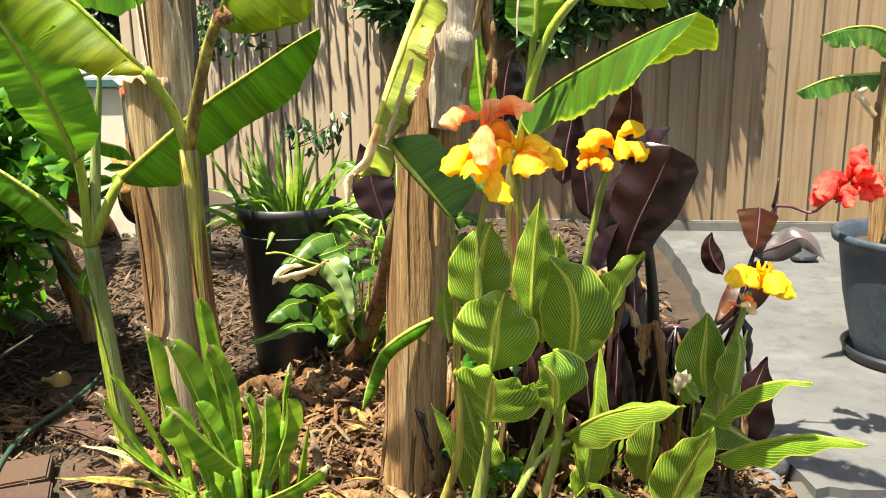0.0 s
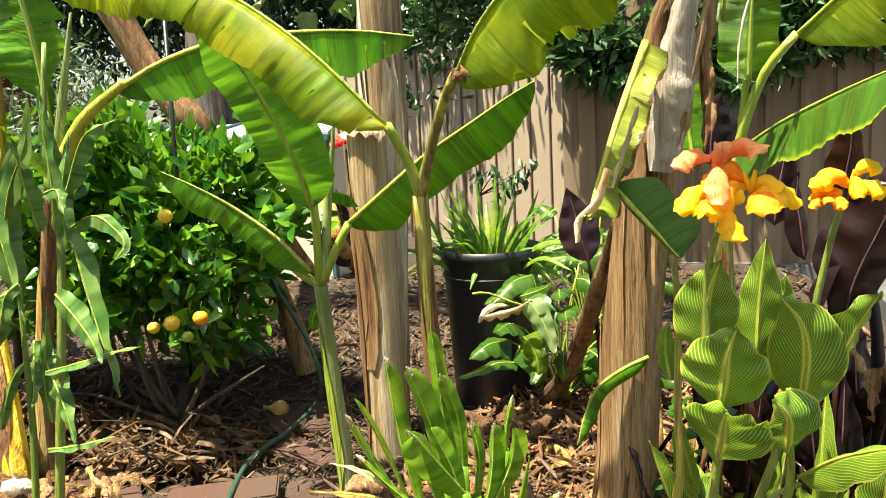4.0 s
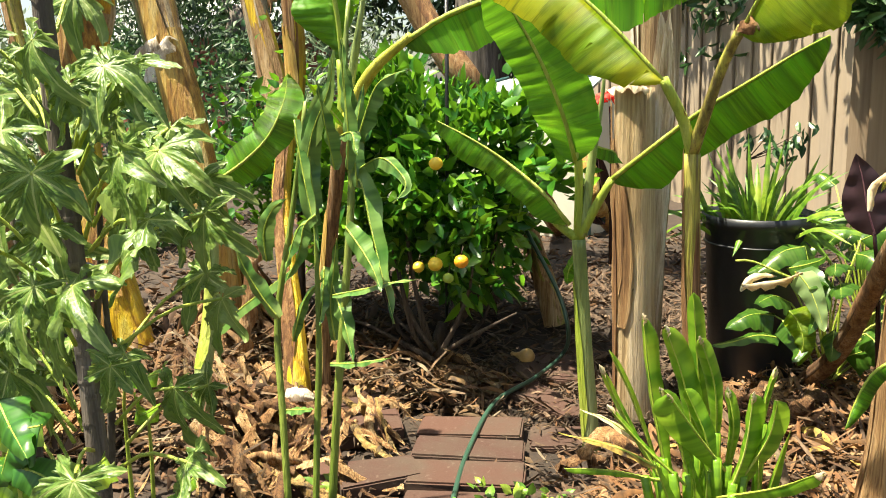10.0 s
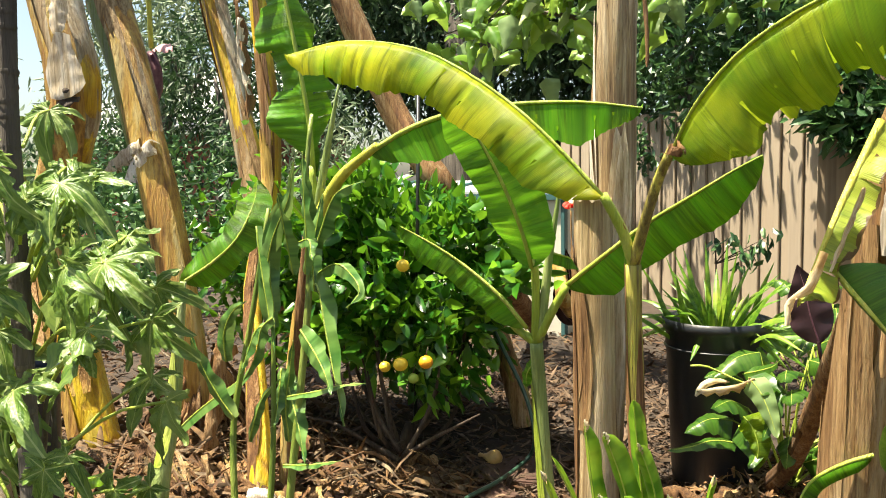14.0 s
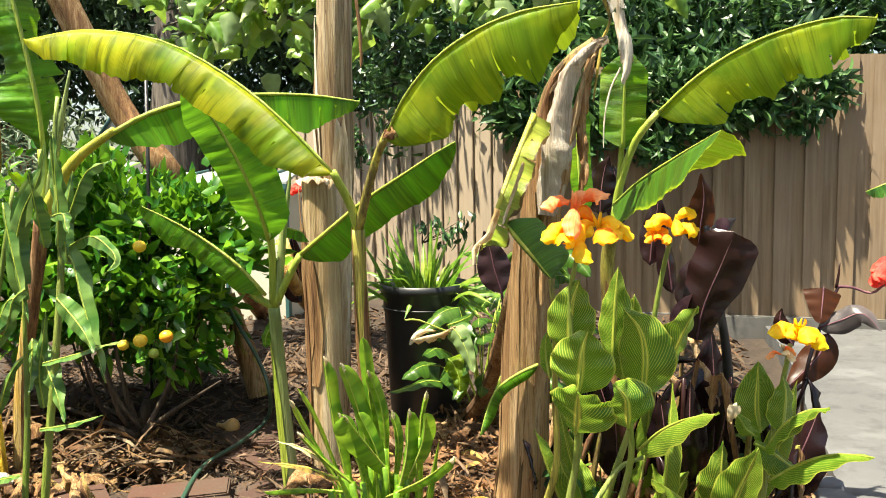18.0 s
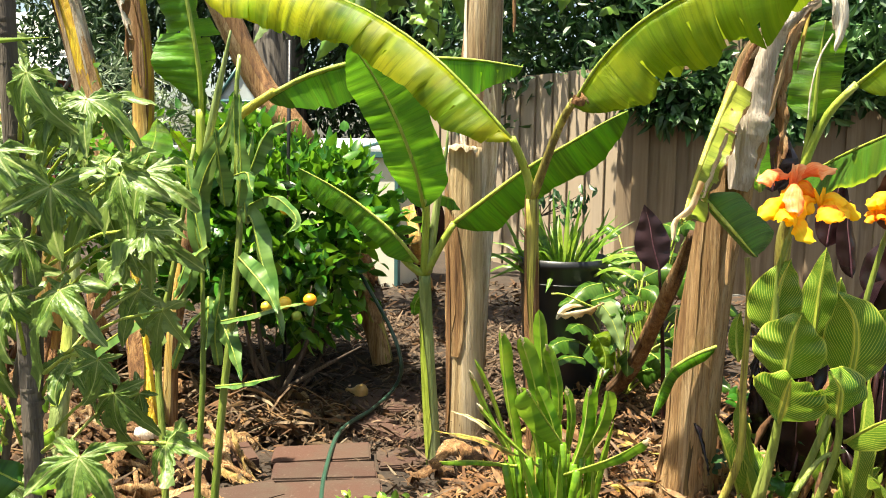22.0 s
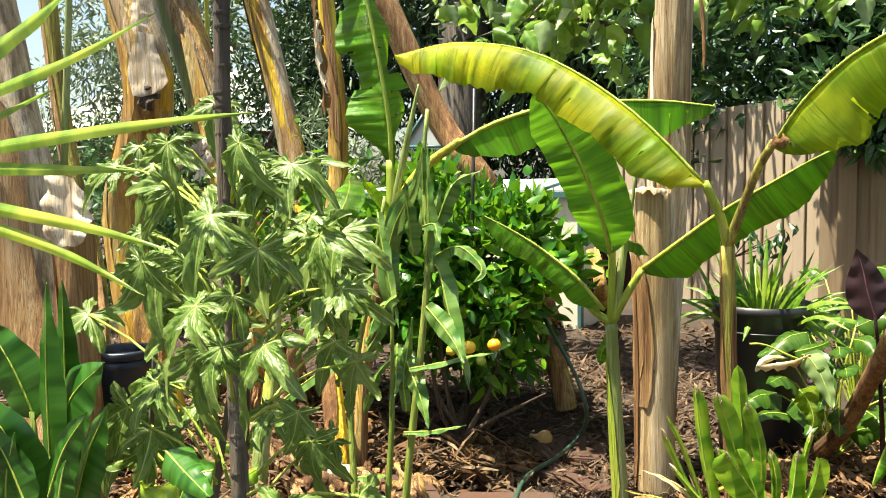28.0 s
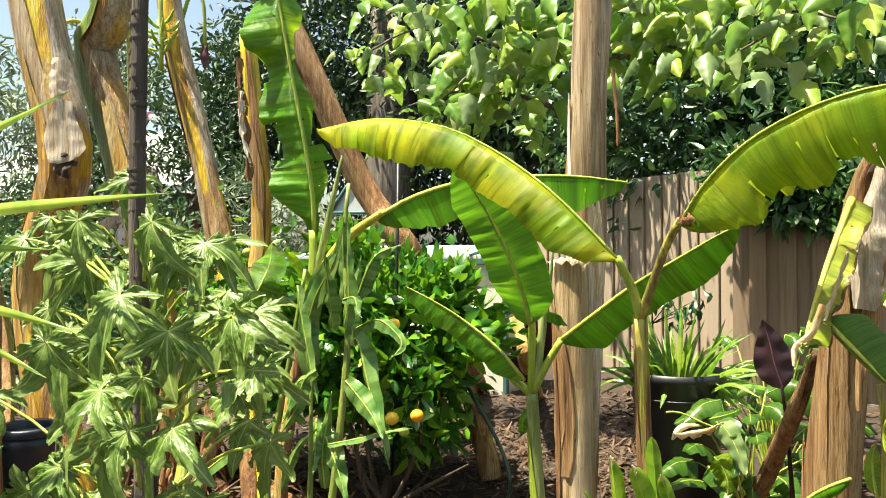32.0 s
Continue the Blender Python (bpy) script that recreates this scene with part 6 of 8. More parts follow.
# small leaf whose sheen is painted as grey colour
leaf(plant, [(0.544, 2.100, 0.913), (0.556, 2.093, 0.956), (0.587, 2.087, 0.991), (0.608, 2.080, 1.007)], 0.032, M_PAINTED_SHEEN, (0.1, -1, 0.3), 20, 30, 0.003, M_BUD, shape="canna", n=22, ripple=0.10, curl=0.15, seed=1290)
leaf(plant, [(0.362, 2.250, 0.842), (0.370, 2.250, 0.935), (0.382, 2.250, 1.009), (0.389, 2.250, 1.082)], 0.053, M_DARK_CANNA, (-0.3, -1, 0), 15, 25, 0.003, M_BUD, shape="canna", n=22, ripple=0.10, curl=0.15, seed=1162)
leaf(plant, [(0.200, 2.300, 1.007), (0.203, 2.300, 1.083), (0.214, 2.300, 1.159), (0.229, 2.300, 1.203)], 0.061, M_DARK_CANNA, (0, -1, 0), 10, 15, 0.003, M_BUD, shape="canna", n=22, ripple=0.10, curl=0.15, seed=1070)
leaf(plant, [(0.267, 2.340, 0.966), (0.259, 2.340, 1.043), (0.251, 2.340, 1.120), (0.240, 2.340, 1.177)], 0.047, M_DARK_CANNA, (0.3, -1, 0), 20, 20, 0.003, M_BUD, shape="canna", n=22, ripple=0.10, curl=0.15, seed=1090)
leaf(plant, [(0.432, 2.200, 0.757), (0.420, 2.200, 0.848), (0.409, 2.200, 0.921), (0.412, 2.200, 0.993)], 0.039, M_DARK_CANNA, (0.4, -1, 0), 25, 25, 0.003, M_BUD, shape="canna", n=22, ripple=0.10, curl=0.15, seed=1178)
leaf(plant, [(0.431, 1.990, 0.669), (0.436, 1.980, 0.722), (0.454, 1.970, 0.766), (0.475, 1.960, 0.793)], 0.027, M_BUD, (0, -1, 0.2), 25, 30, 0.003, M_BUD, shape="canna", n=22, ripple=0.10, curl=0.15, seed=1212)
leaf(plant, [(0.508, 2.050, 0.572), (0.474, 2.033, 0.540), (0.424, 2.017, 0.508), (0.374, 2.000, 0.440)], 0.049, M_DARK_CANNA, (-0.2, -0.6, 0.8), 20, 40, 0.003, M_BUD, shape="canna", n=22, ripple=0.10, curl=0.15, seed=1190)
leaf(plant, [(0.597, 2.100, 0.475), (0.643, 2.083, 0.499), (0.690, 2.067, 0.488), (0.723, 2.050, 0.443)], 0.037, M_DARK_CANNA, (0, -0.4, 1), 30, 40, 0.003, M_BUD, shape="canna", n=22, ripple=0.10, curl=0.15, seed=1350)
rnd = random.Random(44)
for k in range(30):
    foot_d = Vector((rnd.uniform(0.22, 0.66), rnd.uniform(1.85, 2.3), 0.09))
    tip_d = foot_d + Vector((rnd.gauss(0, 0.09), rnd.gauss(-0.06, 0.06), rnd.uniform(0.22, 0.58)))
    part("stalk", tube([foot_d, foot_d.lerp(tip_d, 0.5)], [0.010, 0.007], 6, 4), M_DARK_CANNA, plant)
    leaf(plant, [foot_d.lerp(tip_d, 0.35), foot_d.lerp(tip_d, 0.7) + Vector((0, -0.02, 0)), tip_d], rnd.uniform(0.05, 0.085), M_DARK_CANNA, (rnd.gauss(0, 0.5), -1, rnd.uniform(0, 0.6)), rnd.uniform(5, 35), rnd.uniform(5, 35), 0.003, M_BUD, shape="canna", n=18, m=4, ripple=0.14, seed=k + 520, curl=0.2)
part("grey_bud", blade([(0.563, 2.050, 0.954), (0.565, 2.050, 0.984), (0.561, 2.050, 1.009)], 0.022, TOCAM, 20, 20, "petal", 8, 3, 0.4), M_BUD, plant)
plant = thing("bronze_canna", (0.942, 2.683, 0.130), "bronze canna with a heart-shaped leaf and red flower head", "canna lily")
part("stalk", tube([(0.942, 2.683, 0.130)] + [(0.841, 2.250, 0.454), (0.891, 2.275, 0.645), (0.947, 2.300, 0.771)], [0.009, 0.007, 0.005], 8, 12), M_DARK_CANNA, plant)
part("stalk", tube([(0.947, 2.300, 0.774), (0.990, 2.300, 0.771), (1.045, 2.300, 0.754), (1.081, 2.300, 0.783)], [0.005, 0.004, 0.004], 6, 10), M_BUD, plant)
part("spike", tube([(0.941, 2.300, 0.768), (0.947, 2.300, 0.808), (0.950, 2.300, 0.850)], [0.005, 0.004, 0.002], 6, 6), M_DARK_CANNA, plant)
leaf(plant, [(0.900, 2.280, 0.773), (0.896, 2.267, 0.743), (0.890, 2.253, 0.706), (0.884, 2.240, 0.663)], 0.064, M_AMBER, (0.1, -1, 0.1), 12, 12, 0.003, M_BUD, shape="heart", n=22, ripple=0.04, curl=0.00, seed=1295, label="amber heart-shaped leaf")
# sheen painted as grey colour here too
leaf(plant, [(0.883, 2.260, 0.645), (0.942, 2.240, 0.675), (1.000, 2.220, 0.701), (1.051, 2.200, 0.648)], 0.045, M_PAINTED_SHEEN, (-0.1, -0.9, 0.7), 10, 30, 0.003, M_BUD, shape="canna", n=22, ripple=0.10, curl=0.15, seed=1372, label="arching bronze leaf with a grey sheen put into its colour")
leaf(plant, [(0.918, 2.280, 0.626), (0.891, 2.260, 0.565), (0.835, 2.240, 0.503), (0.779, 2.220, 0.451)], 0.062, M_AMBER, (-0.2, -1, 0.3), 18, 25, 0.003, M_BUD, shape="canna", n=22, ripple=0.10, curl=0.15, seed=1420)
leaf(plant, [(0.818, 2.300, 0.578), (0.790, 2.300, 0.618), (0.775, 2.300, 0.664), (0.781, 2.300, 0.701)], 0.035, M_DARK_CANNA, (-0.3, -1, 0.2), 20, 25, 0.003, M_BUD, shape="canna", n=22, ripple=0.10, curl=0.15, seed=1380)
flower_head(plant, (1.136, 2.300, 0.842), 0.11, [M_FLOWER_R], 12, 12)
flower_head(plant, (1.095, 2.280, 0.794), 0.07, [M_FLOWER_R], 13, 5)

# plant with the broad leaves behind the cannas
plant = thing("banana_plant", (0.33, 2.15, 0.13), "banana plant with broad glossy leaves behind the cannas", "banana plant", "banana plants")
stem(plant, [(0.30, 2.15, 0.10), (0.229, 2.150, 0.771), (0.244, 2.100, 0.981)], [0.03, 0.025, 0.02], M_STEMB, M_BROWN_SHEATH, 2, 91)
part("petiole", tube([(0.244, 2.100, 0.964), (0.267, 2.067, 1.114), (0.311, 2.033, 1.240), (0.374, 2.000, 1.322)], [0.014, 0.013, 0.012, 0.010], 8, 12), M_PETIOLE, plant)
part("petiole", tube([(0.247, 2.100, 0.964), (0.262, 2.075, 1.097), (0.273, 2.050, 1.258)], [0.012, 0.010, 0.008], 8, 10), M_PETIOLE, plant)
leaf(plant, [(0.371, 2.000, 1.318), (0.471, 1.940, 1.410), (0.585, 1.880, 1.479), (0.689, 1.820, 1.513), (0.795, 1.760, 1.527), (0.870, 1.700, 1.511)], 0.145, M_BANANA_OLIVE, (-0.1, -0.3, 1), 45, 76, 0.0055, n=38, ripple=0.12, tear=0.3, curl=0.15, seed=61, label="long arching olive green leaf")
# the rim's backlight is in the leaf colour
leaf(plant, [(0.246, 2.050, 1.049), (0.320, 1.838, 1.124), (0.402, 1.637, 1.183), (0.451, 1.446, 1.217), (0.469, 1.267, 1.231)], 0.10, M_BANANA_LITRIM, (0.2, -0.7, 0.9), 15, 68, 0.005, n=30, ripple=0.06, seed=62, label="deep green leaf with a backlit rim painted yellow")
leaf(plant, [(0.275, 2.030, 1.221), (0.276, 2.020, 1.308), (0.279, 2.010, 1.406), (0.285, 2.000, 1.493)], 0.072, M_BANANA, (0.15, -1, 0.1), 14, 16, 0.007, n=26, ripple=0.1, seed=63, label="short broad upright leaf")
leaf(plant, [(0.153, 2.150, 1.012), (0.136, 2.167, 1.148), (0.130, 2.183, 1.286), (0.143, 2.200, 1.406)], 0.05, M_BANANA, (-0.4, -1, 0), 30, 60, 0.006, n=22, seed=64)

# ---- ginger clump ----
plant = thing("ginger_clump", (-0.34, 1.55, 0.13), "clump of broad bright green ginger shoots with browned tips", "ginger plant")
for k, spec in enumerate((
    ([(-0.425, 1.500, 0.299), (-0.468, 1.500, 0.499), (-0.491, 1.500, 0.672)], 0.037, (-0.3, -1, 0.1), 15, 30),
    ([(-0.365, 1.520, 0.320), (-0.393, 1.490, 0.530), (-0.428, 1.460, 0.667)], 0.045, (-0.1, -1, 0.2), 12, 25),
    ([(-0.364, 1.580, 0.320), (-0.387, 1.570, 0.517), (-0.403, 1.560, 0.719)], 0.039, (0.2, -1, 0.1), 25, 20),
    ([(-0.340, 1.550, 0.379), (-0.341, 1.525, 0.528), (-0.368, 1.500, 0.641)], 0.034, (0.4, -1, 0.1), 25, 15),
    ([(-0.298, 1.460, 0.383), (-0.347, 1.410, 0.477), (-0.386, 1.360, 0.563)], 0.058, (0.35, -1, 0.7), 5, 45),
    ([(-0.431, 1.500, 0.284), (-0.501, 1.470, 0.502), (-0.541, 1.440, 0.606)], 0.019, (0.2, -1, 0.3), 35, 35),
    ([(-0.406, 1.460, 0.296), (-0.481, 1.420, 0.448), (-0.535, 1.380, 0.588)], 0.022, (0.3, -1, 0.4), 30, 35),
    ([(-0.300, 1.500, 0.308), (-0.269, 1.490, 0.421), (-0.256, 1.480, 0.548)], 0.040, (-0.3, -1, 0.1), 20, 30),
    ([(-0.294, 1.520, 0.313), (-0.227, 1.490, 0.455), (-0.207, 1.460, 0.551)], 0.037, (-0.4, -1, 0.2), 15, 30),
    ([(-0.322, 1.560, 0.313), (-0.309, 1.560, 0.433), (-0.325, 1.560, 0.519)], 0.027, (0.1, -1, 0), 25, 25),
    ([(-0.303, 1.420, 0.342), (-0.187, 1.360, 0.421), (-0.102, 1.300, 0.501)], 0.024, (0, -0.5, 1), 25, 40),
    ([(-0.424, 1.440, 0.339), (-0.517, 1.390, 0.360), (-0.598, 1.340, 0.366)], 0.015, (0, -0.5, 1), 30, 35),
    ([(-0.261, 1.600, 0.416), (-0.255, 1.600, 0.494), (-0.239, 1.600, 0.565)], 0.018, (0, -1, 0.1), 30, 30),
    ([(-0.359, 1.440, 0.332), (-0.386, 1.420, 0.458), (-0.416, 1.400, 0.555)], 0.036, (-0.2, -1, 0.2), 20, 25),
    ([(-0.330, 1.480, 0.334), (-0.338, 1.460, 0.441), (-0.378, 1.440, 0.549)], 0.034, (0.1, -1, 0.1), 20, 20),
    ([(-0.365, 1.420, 0.352), (-0.445, 1.390, 0.431), (-0.509, 1.360, 0.514)], 0.016, (0.1, -1, 0.5), 30, 30),
)):
    low = Vector(spec[0][0])
    part("shoot", tube([(low.x * 0.8 - 0.07, low.y + 0.02, 0.08), low.lerp(Vector(spec[0][1]), 0.3)], [0.013, 0.010], 7, 6), M_GINGER, plant)
    leaf(plant, spec[0], spec[1] * 0.86, M_GINGER, spec[2], spec[3] + 18, spec[4] + 22, 0.003, shape="blunt", n=26, m=5, ripple=0.14, seed=k + 3, curl=0.25)
    if k % 3 != 2:
        end, back = Vector(spec[0][2]), (Vector(spec[0][1]) - Vector(spec[0][2])).normalized()
        part("brown_tip", blade([end + back * 0.022, end + back * 0.008, end - back * 0.006], 0.011, spec[2], 35, 35, "lance", 8, 3, 0.8, 0.2, 0.4, k), M_SPENT, plant)
leaf(plant, [(-0.418, 1.420, 0.375), (-0.502, 1.380, 0.421), (-0.611, 1.340, 0.443)], 0.012, M_YELLEAF, (0, -0.5, 1), 20, 30, 0.003, shape="lance", n=16, ripple=0.3, seed=33, label="withered yellow leaf")
leaf(plant, [(-0.463, 1.440, 0.413), (-0.537, 1.420, 0.459), (-0.590, 1.400, 0.477)], 0.010, M_SPENT, (0, -0.5, 1), 20, 30, 0.002, shape="lance", n=14, ripple=0.3, seed=34, label="pale papery dead leaf")

rnd = random.Random(19)
for k in range(16):
    foot_g = Vector((rnd.uniform(-0.44, -0.20), rnd.uniform(1.36, 1.62), 0.09))
    lean = Vector((rnd.gauss(0, 0.07), rnd.uniform(-0.09, 0.02), rnd.uniform(0.18, 0.36)))
    leaf(plant, [foot_g, foot_g + lean * 0.55 + Vector((0, 0.015, 0.01)), foot_g + lean], rnd.uniform(0.016, 0.028), M_GINGER, (rnd.gauss(0, 0.4), -1, 0.3), rnd.uniform(20, 45), rnd.uniform(20, 45), 0.002, shape="lance", n=16, m=4, ripple=0.15, seed=k + 700, curl=0.2)

# ---- black pot with strap-leaved plant, calla and leaning stick ----
P0 = Vector((-0.550, 2.832, 0.095))
pot = thing("plant_pot", P0, "tall black plastic nursery pot with a ribbed rim", "pot")
HP = 0.60
part("body", lathe([(0.001, 0.0), (0.14, 0.0), (0.15, 0.02), (0.172, HP * 0.80), (0.176, HP * 0.81), (0.176, HP * 0.93), (0.186, HP * 0.94), (0.19, HP), (0.18, HP), (0.172, HP * 0.93), (0.165, HP * 0.85)], 40, P0), M_BLACKPOT, pot)
part("rib", lathe([(0.176, HP * 0.83), (0.183, HP * 0.835), (0.176, HP * 0.84)], 40, P0), M_BLACKPOT, pot)
part("soil", lathe([(0.001, HP * 0.90), (0.17, HP * 0.89)], 30, P0), M_SOIL, pot)
plant = thing("strap_leaf_plant", P0 + Vector((0, 0, HP * 0.88)), "clump of arching yellow-green strap leaves growing in the pot", "plant")
rnd = random.Random(12)
for k in range(80):
    a = rnd.uniform(0, 6.283)
    r = rnd.uniform(0.0, 0.14)
    b = P0 + Vector((r * math.cos(a), r * math.sin(a), HP * 0.86))
    L = rnd.uniform(0.18, 0.40)
    o = rnd.uniform(0.2, 1.0)
    d = Vector((math.cos(a) * o, math.sin(a) * o * 0.8, 1.25 - o)).normalized()
    tip = b + d * L + Vector((0, 0, -0.16 * o * o))
    leaf(plant, [b, b.lerp(tip, 0.5) + Vector((0, 0, 0.05 * o + 0.01)), tip], rnd.uniform(0.011, 0.019), M_POTSTRAP, (math.cos(a) * -0.3, -0.5, 1), 20, 30, 0, shape="strap", n=10, m=2, seed=k)

plant = thing("calla_lily", (-0.292, 2.723, 0.130), "calla lily with spreading green leaves and a withered flower", "calla lily")
rnd = random.Random(5)
base = Vector((-0.292, 2.723, 0.130))
for k in range(24):
    a = rnd.uniform(-2.6, 0.9)
    tip = base + Vector((math.cos(a) * rnd.uniform(0.05, 0.25), math.sin(a) * rnd.uniform(0.02, 0.25), rnd.uniform(0.12, 0.52)))
    L = rnd.uniform(0.11, 0.20)
    d = Vector((math.cos(a), math.sin(a) - 0.4, rnd.uniform(-0.5, 0.6))).normalized()
    part("petiole", tube([base + Vector((rnd.uniform(-.03, .03), rnd.uniform(-.03, .03), 0)), (base + tip) / 2 + Vector((0, 0, 0.06)), tip], [0.006, 0.004, 0.003], 5, 6), M_PETIOLE, plant)
    leaf(plant, [tip, tip + d * L * 0.5 + Vector((0, 0, 0.01)), tip + d * L - Vector((0, 0, 0.03))], L * 0.40, M_CALLA, (0, -0.8, 0.8), 5, 22, 0.002, shape="heart", n=14, m=3, ripple=0.12, curl=0.3, seed=k)
for spec in (([(-0.365, 2.500, 0.570), (-0.305, 2.467, 0.551), (-0.281, 2.433, 0.487), (-0.300, 2.400, 0.405)], 0.05), ([(-0.392, 2.500, 0.411), (-0.359, 2.467, 0.383), (-0.327, 2.433, 0.347), (-0.340, 2.400, 0.312)], 0.05), ([(-0.395, 2.500, 0.353), (-0.452, 2.433, 0.372), (-0.508, 2.367, 0.361), (-0.559, 2.300, 0.359)], 0.035), ([(-0.405, 2.600, 0.555), (-0.341, 2.567, 0.582), (-0.296, 2.533, 0.608), (-0.275, 2.500, 0.634)], 0.03)):
    leaf(plant, spec[0], spec[1], M_CALLA, (-0.2, -0.7, 0.7), 15, 25, 0.003, shape="heart", n=14, m=4, ripple=0.12, seed=int(spec[1] * 300))
leaf(plant, [(-0.365, 2.440, 0.461), (-0.339, 2.433, 0.434), (-0.317, 2.427, 0.373), (-0.328, 2.420, 0.297)], 0.065, M_BANANA_OLIVE, (0.1, -1, 0.3), 20, 30, 0.002, shape="heart", n=22, ripple=0.30, curl=0.30, seed=972, label="browned folded hanging leaf")
leaf(plant, [(-0.343, 2.420, 0.585), (-0.308, 2.407, 0.547), (-0.278, 2.393, 0.488), (-0.255, 2.380, 0.426)], 0.046, M_SOFTLEAF, (0, -0.8, 0.5), 10, 20, 0.002, shape="heart", n=22, ripple=0.16, curl=0.15, seed=990)
part("flower_stalk", tube([(-0.294, 2.500, 0.542), (-0.376, 2.467, 0.560), (-0.473, 2.433, 0.605), (-0.517, 2.400, 0.610)], [0.005, 0.004, 0.004], 6, 10), M_PETIOLE, plant)
part("withered_flower", blade([(-0.330, 2.420, 0.590), (-0.379, 2.400, 0.568), (-0.437, 2.380, 0.556), (-0.486, 2.360, 0.544)], 0.028, (0, -0.6, 1), 50, 55, "petal", 14, 4, 0.7, 0.2, 0.5, 4), M_SPENT, plant, "withered cream flower")
part("withered_flower", blade([(-0.397, 2.400, 0.572), (-0.437, 2.387, 0.572), (-0.470, 2.373, 0.558), (-0.491, 2.360, 0.526)], 0.022, (0, -1, 0), 30, 30, "petal", 10, 4, 0.9, 0.2, 0.5, 5), M_SPENT, plant)

lean = thing("deadwood", (-0.363, 2.723, 0.130), "dead brown banana stem leaning against the trunk", "dead stem")
stem(lean, [(-0.361, 2.712, 0.130), (-0.244, 2.550, 0.303), (-0.155, 2.350, 0.526), (-0.085, 2.150, 0.722), (-0.035, 1.980, 0.895)], [0.030, 0.028, 0.026, 0.024, 0.012], M_HUSK, M_BROWN_SHEATH, 4, 95, label="brown weathered stem")
plant = thing("bronze_canna", (-0.10, 2.42, 0.10), "single dark purple canna leaf beside the black pot", "canna lily")
part("stalk", tube([(-0.10, 2.42, 0.08), (-0.124, 2.360, 0.556), (-0.140, 2.300, 0.745)], [0.010, 0.008, 0.005], 7, 10), M_DARK_CANNA, plant)
leaf(plant, [(-0.136, 2.300, 0.733), (-0.160, 2.293, 0.812), (-0.175, 2.287, 0.886), (-0.195, 2.280, 0.955)], 0.063, M_PURPLE, (0.1, -1, 0.1), 8, 14, 0.003, M_BUD, shape="canna", n=22, ripple=0.10, curl=0.15, seed=1040)

# sparse twig plant by the fence
plant = thing("bare_weed", (-0.983, 4.400, 0.267), "thin bare weed with a few drooping dark leaves", "weed")
part("stalk", tube([(-0.972, 4.400, 0.267), (-0.951, 4.400, 0.582), (-0.954, 4.400, 0.790), (-0.969, 4.400, 0.928)], [0.008, 0.006, 0.003], 6, 10), M_BARK, plant)
rng = np.random.default_rng(8)
cc = np.array([(-0.865, 4.400, 0.842), (-0.743, 4.400, 0.824), (-0.691, 4.400, 0.875), (-0.953, 4.400, 0.842), (-0.796, 4.400, 0.773)])
pk = rng.integers(0, 5, 46)
v, f = leaf_cloud(cc[pk] + rng.normal(scale=0.03, size=(46, 3)), np.array([[0, -0.3, -1.0]]) + rng.normal(scale=0.4, size=(46, 3)), np.full(46, 0.075), np.full(46, 0.018), rng)
raw("foliage", v, f, M_BUSH, plant)
for p in cc:
    part("twig", tube([(-0.956, 4.400, 0.721), tuple(p)], [0.004, 0.002], 5, 4), M_BARK, plant)

# ---- citrus tree ----
FOOT = Vector((-1.740, 2.544, 0.000))
citrus = thing("citrus_tree", FOOT, "bushy glossy green citrus tree with ripe oranges near the ground", "citrus tree")
part("trunk", tube([FOOT - Vector((0, 0, 0.03)), FOOT + Vector((0, 0, 0.08)), FOOT + Vector((0.02, 0.02, 0.2))], [0.035, 0.03, 0.022], 9, 8, 0.2), M_BARK, citrus)
rnd = random.Random(77)
C0 = FOOT + Vector((-0.15, 0.10, 0.77))
for k in range(11):
    a = rnd.uniform(0, 6.283)
    e = C0 + Vector((math.cos(a) * rnd.uniform(0.2, 0.42), math.sin(a) * rnd.uniform(0.2, 0.4), rnd.uniform(-0.35, 0.4)))
    part("branch", tube([FOOT + Vector((0, 0, rnd.uniform(0.02, 0.15))), FOOT.lerp(e, 0.45) + Vector((math.cos(a) * 0.08, math.sin(a) * 0.08, -0.05)), e], [0.012, 0.008, 0.003], 7, 9, 0.15, k), M_BARK, citrus)
for k, pts in enumerate(([(-1.640, 2.400, 0.092), (-1.821, 2.383, 0.161), (-1.982, 2.367, 0.213), (-2.154, 2.350, 0.217)], [(-1.639, 2.400, 0.116), (-1.484, 2.367, 0.221), (-1.340, 2.333, 0.307), (-1.228, 2.300, 0.375)], [(-1.652, 2.400, 0.137), (-1.733, 2.383, 0.246), (-1.759, 2.367, 0.340), (-1.770, 2.350, 0.457)], [(-1.625, 2.400, 0.130), (-1.551, 2.433, 0.283), (-1.517, 2.467, 0.416), (-1.523, 2.500, 0.544)])):
    part("branch", tube(pts, [0.012, 0.009, 0.007, 0.003], 7, 10, 0.2, k), M_BARK, citrus)
rng = np.random.default_rng(9)
N = 4800
cl = rng.normal(size=(120, 3))
cl /= np.linalg.norm(cl, axis=1, keepdims=True)
cl *= rng.uniform(0.5, 1.12, (120, 1))
pk = rng.integers(0, 120, N)
pp = cl[pk] * np.array([0.54, 0.42, 0.44]) + rng.normal(scale=0.05, size=(N, 3))
way = cl[pk] * 0.8 + rng.normal(size=(N, 3)) * 0.6 + np.array([0, -0.2, 0.1])
v, f = leaf_cloud(np.array(C0) + pp, way, rng.uniform(0.055, 0.11, N), rng.uniform(0.017, 0.027, N), rng, 0.3)
raw("foliage", v, f, M_CITRUS, citrus, True)


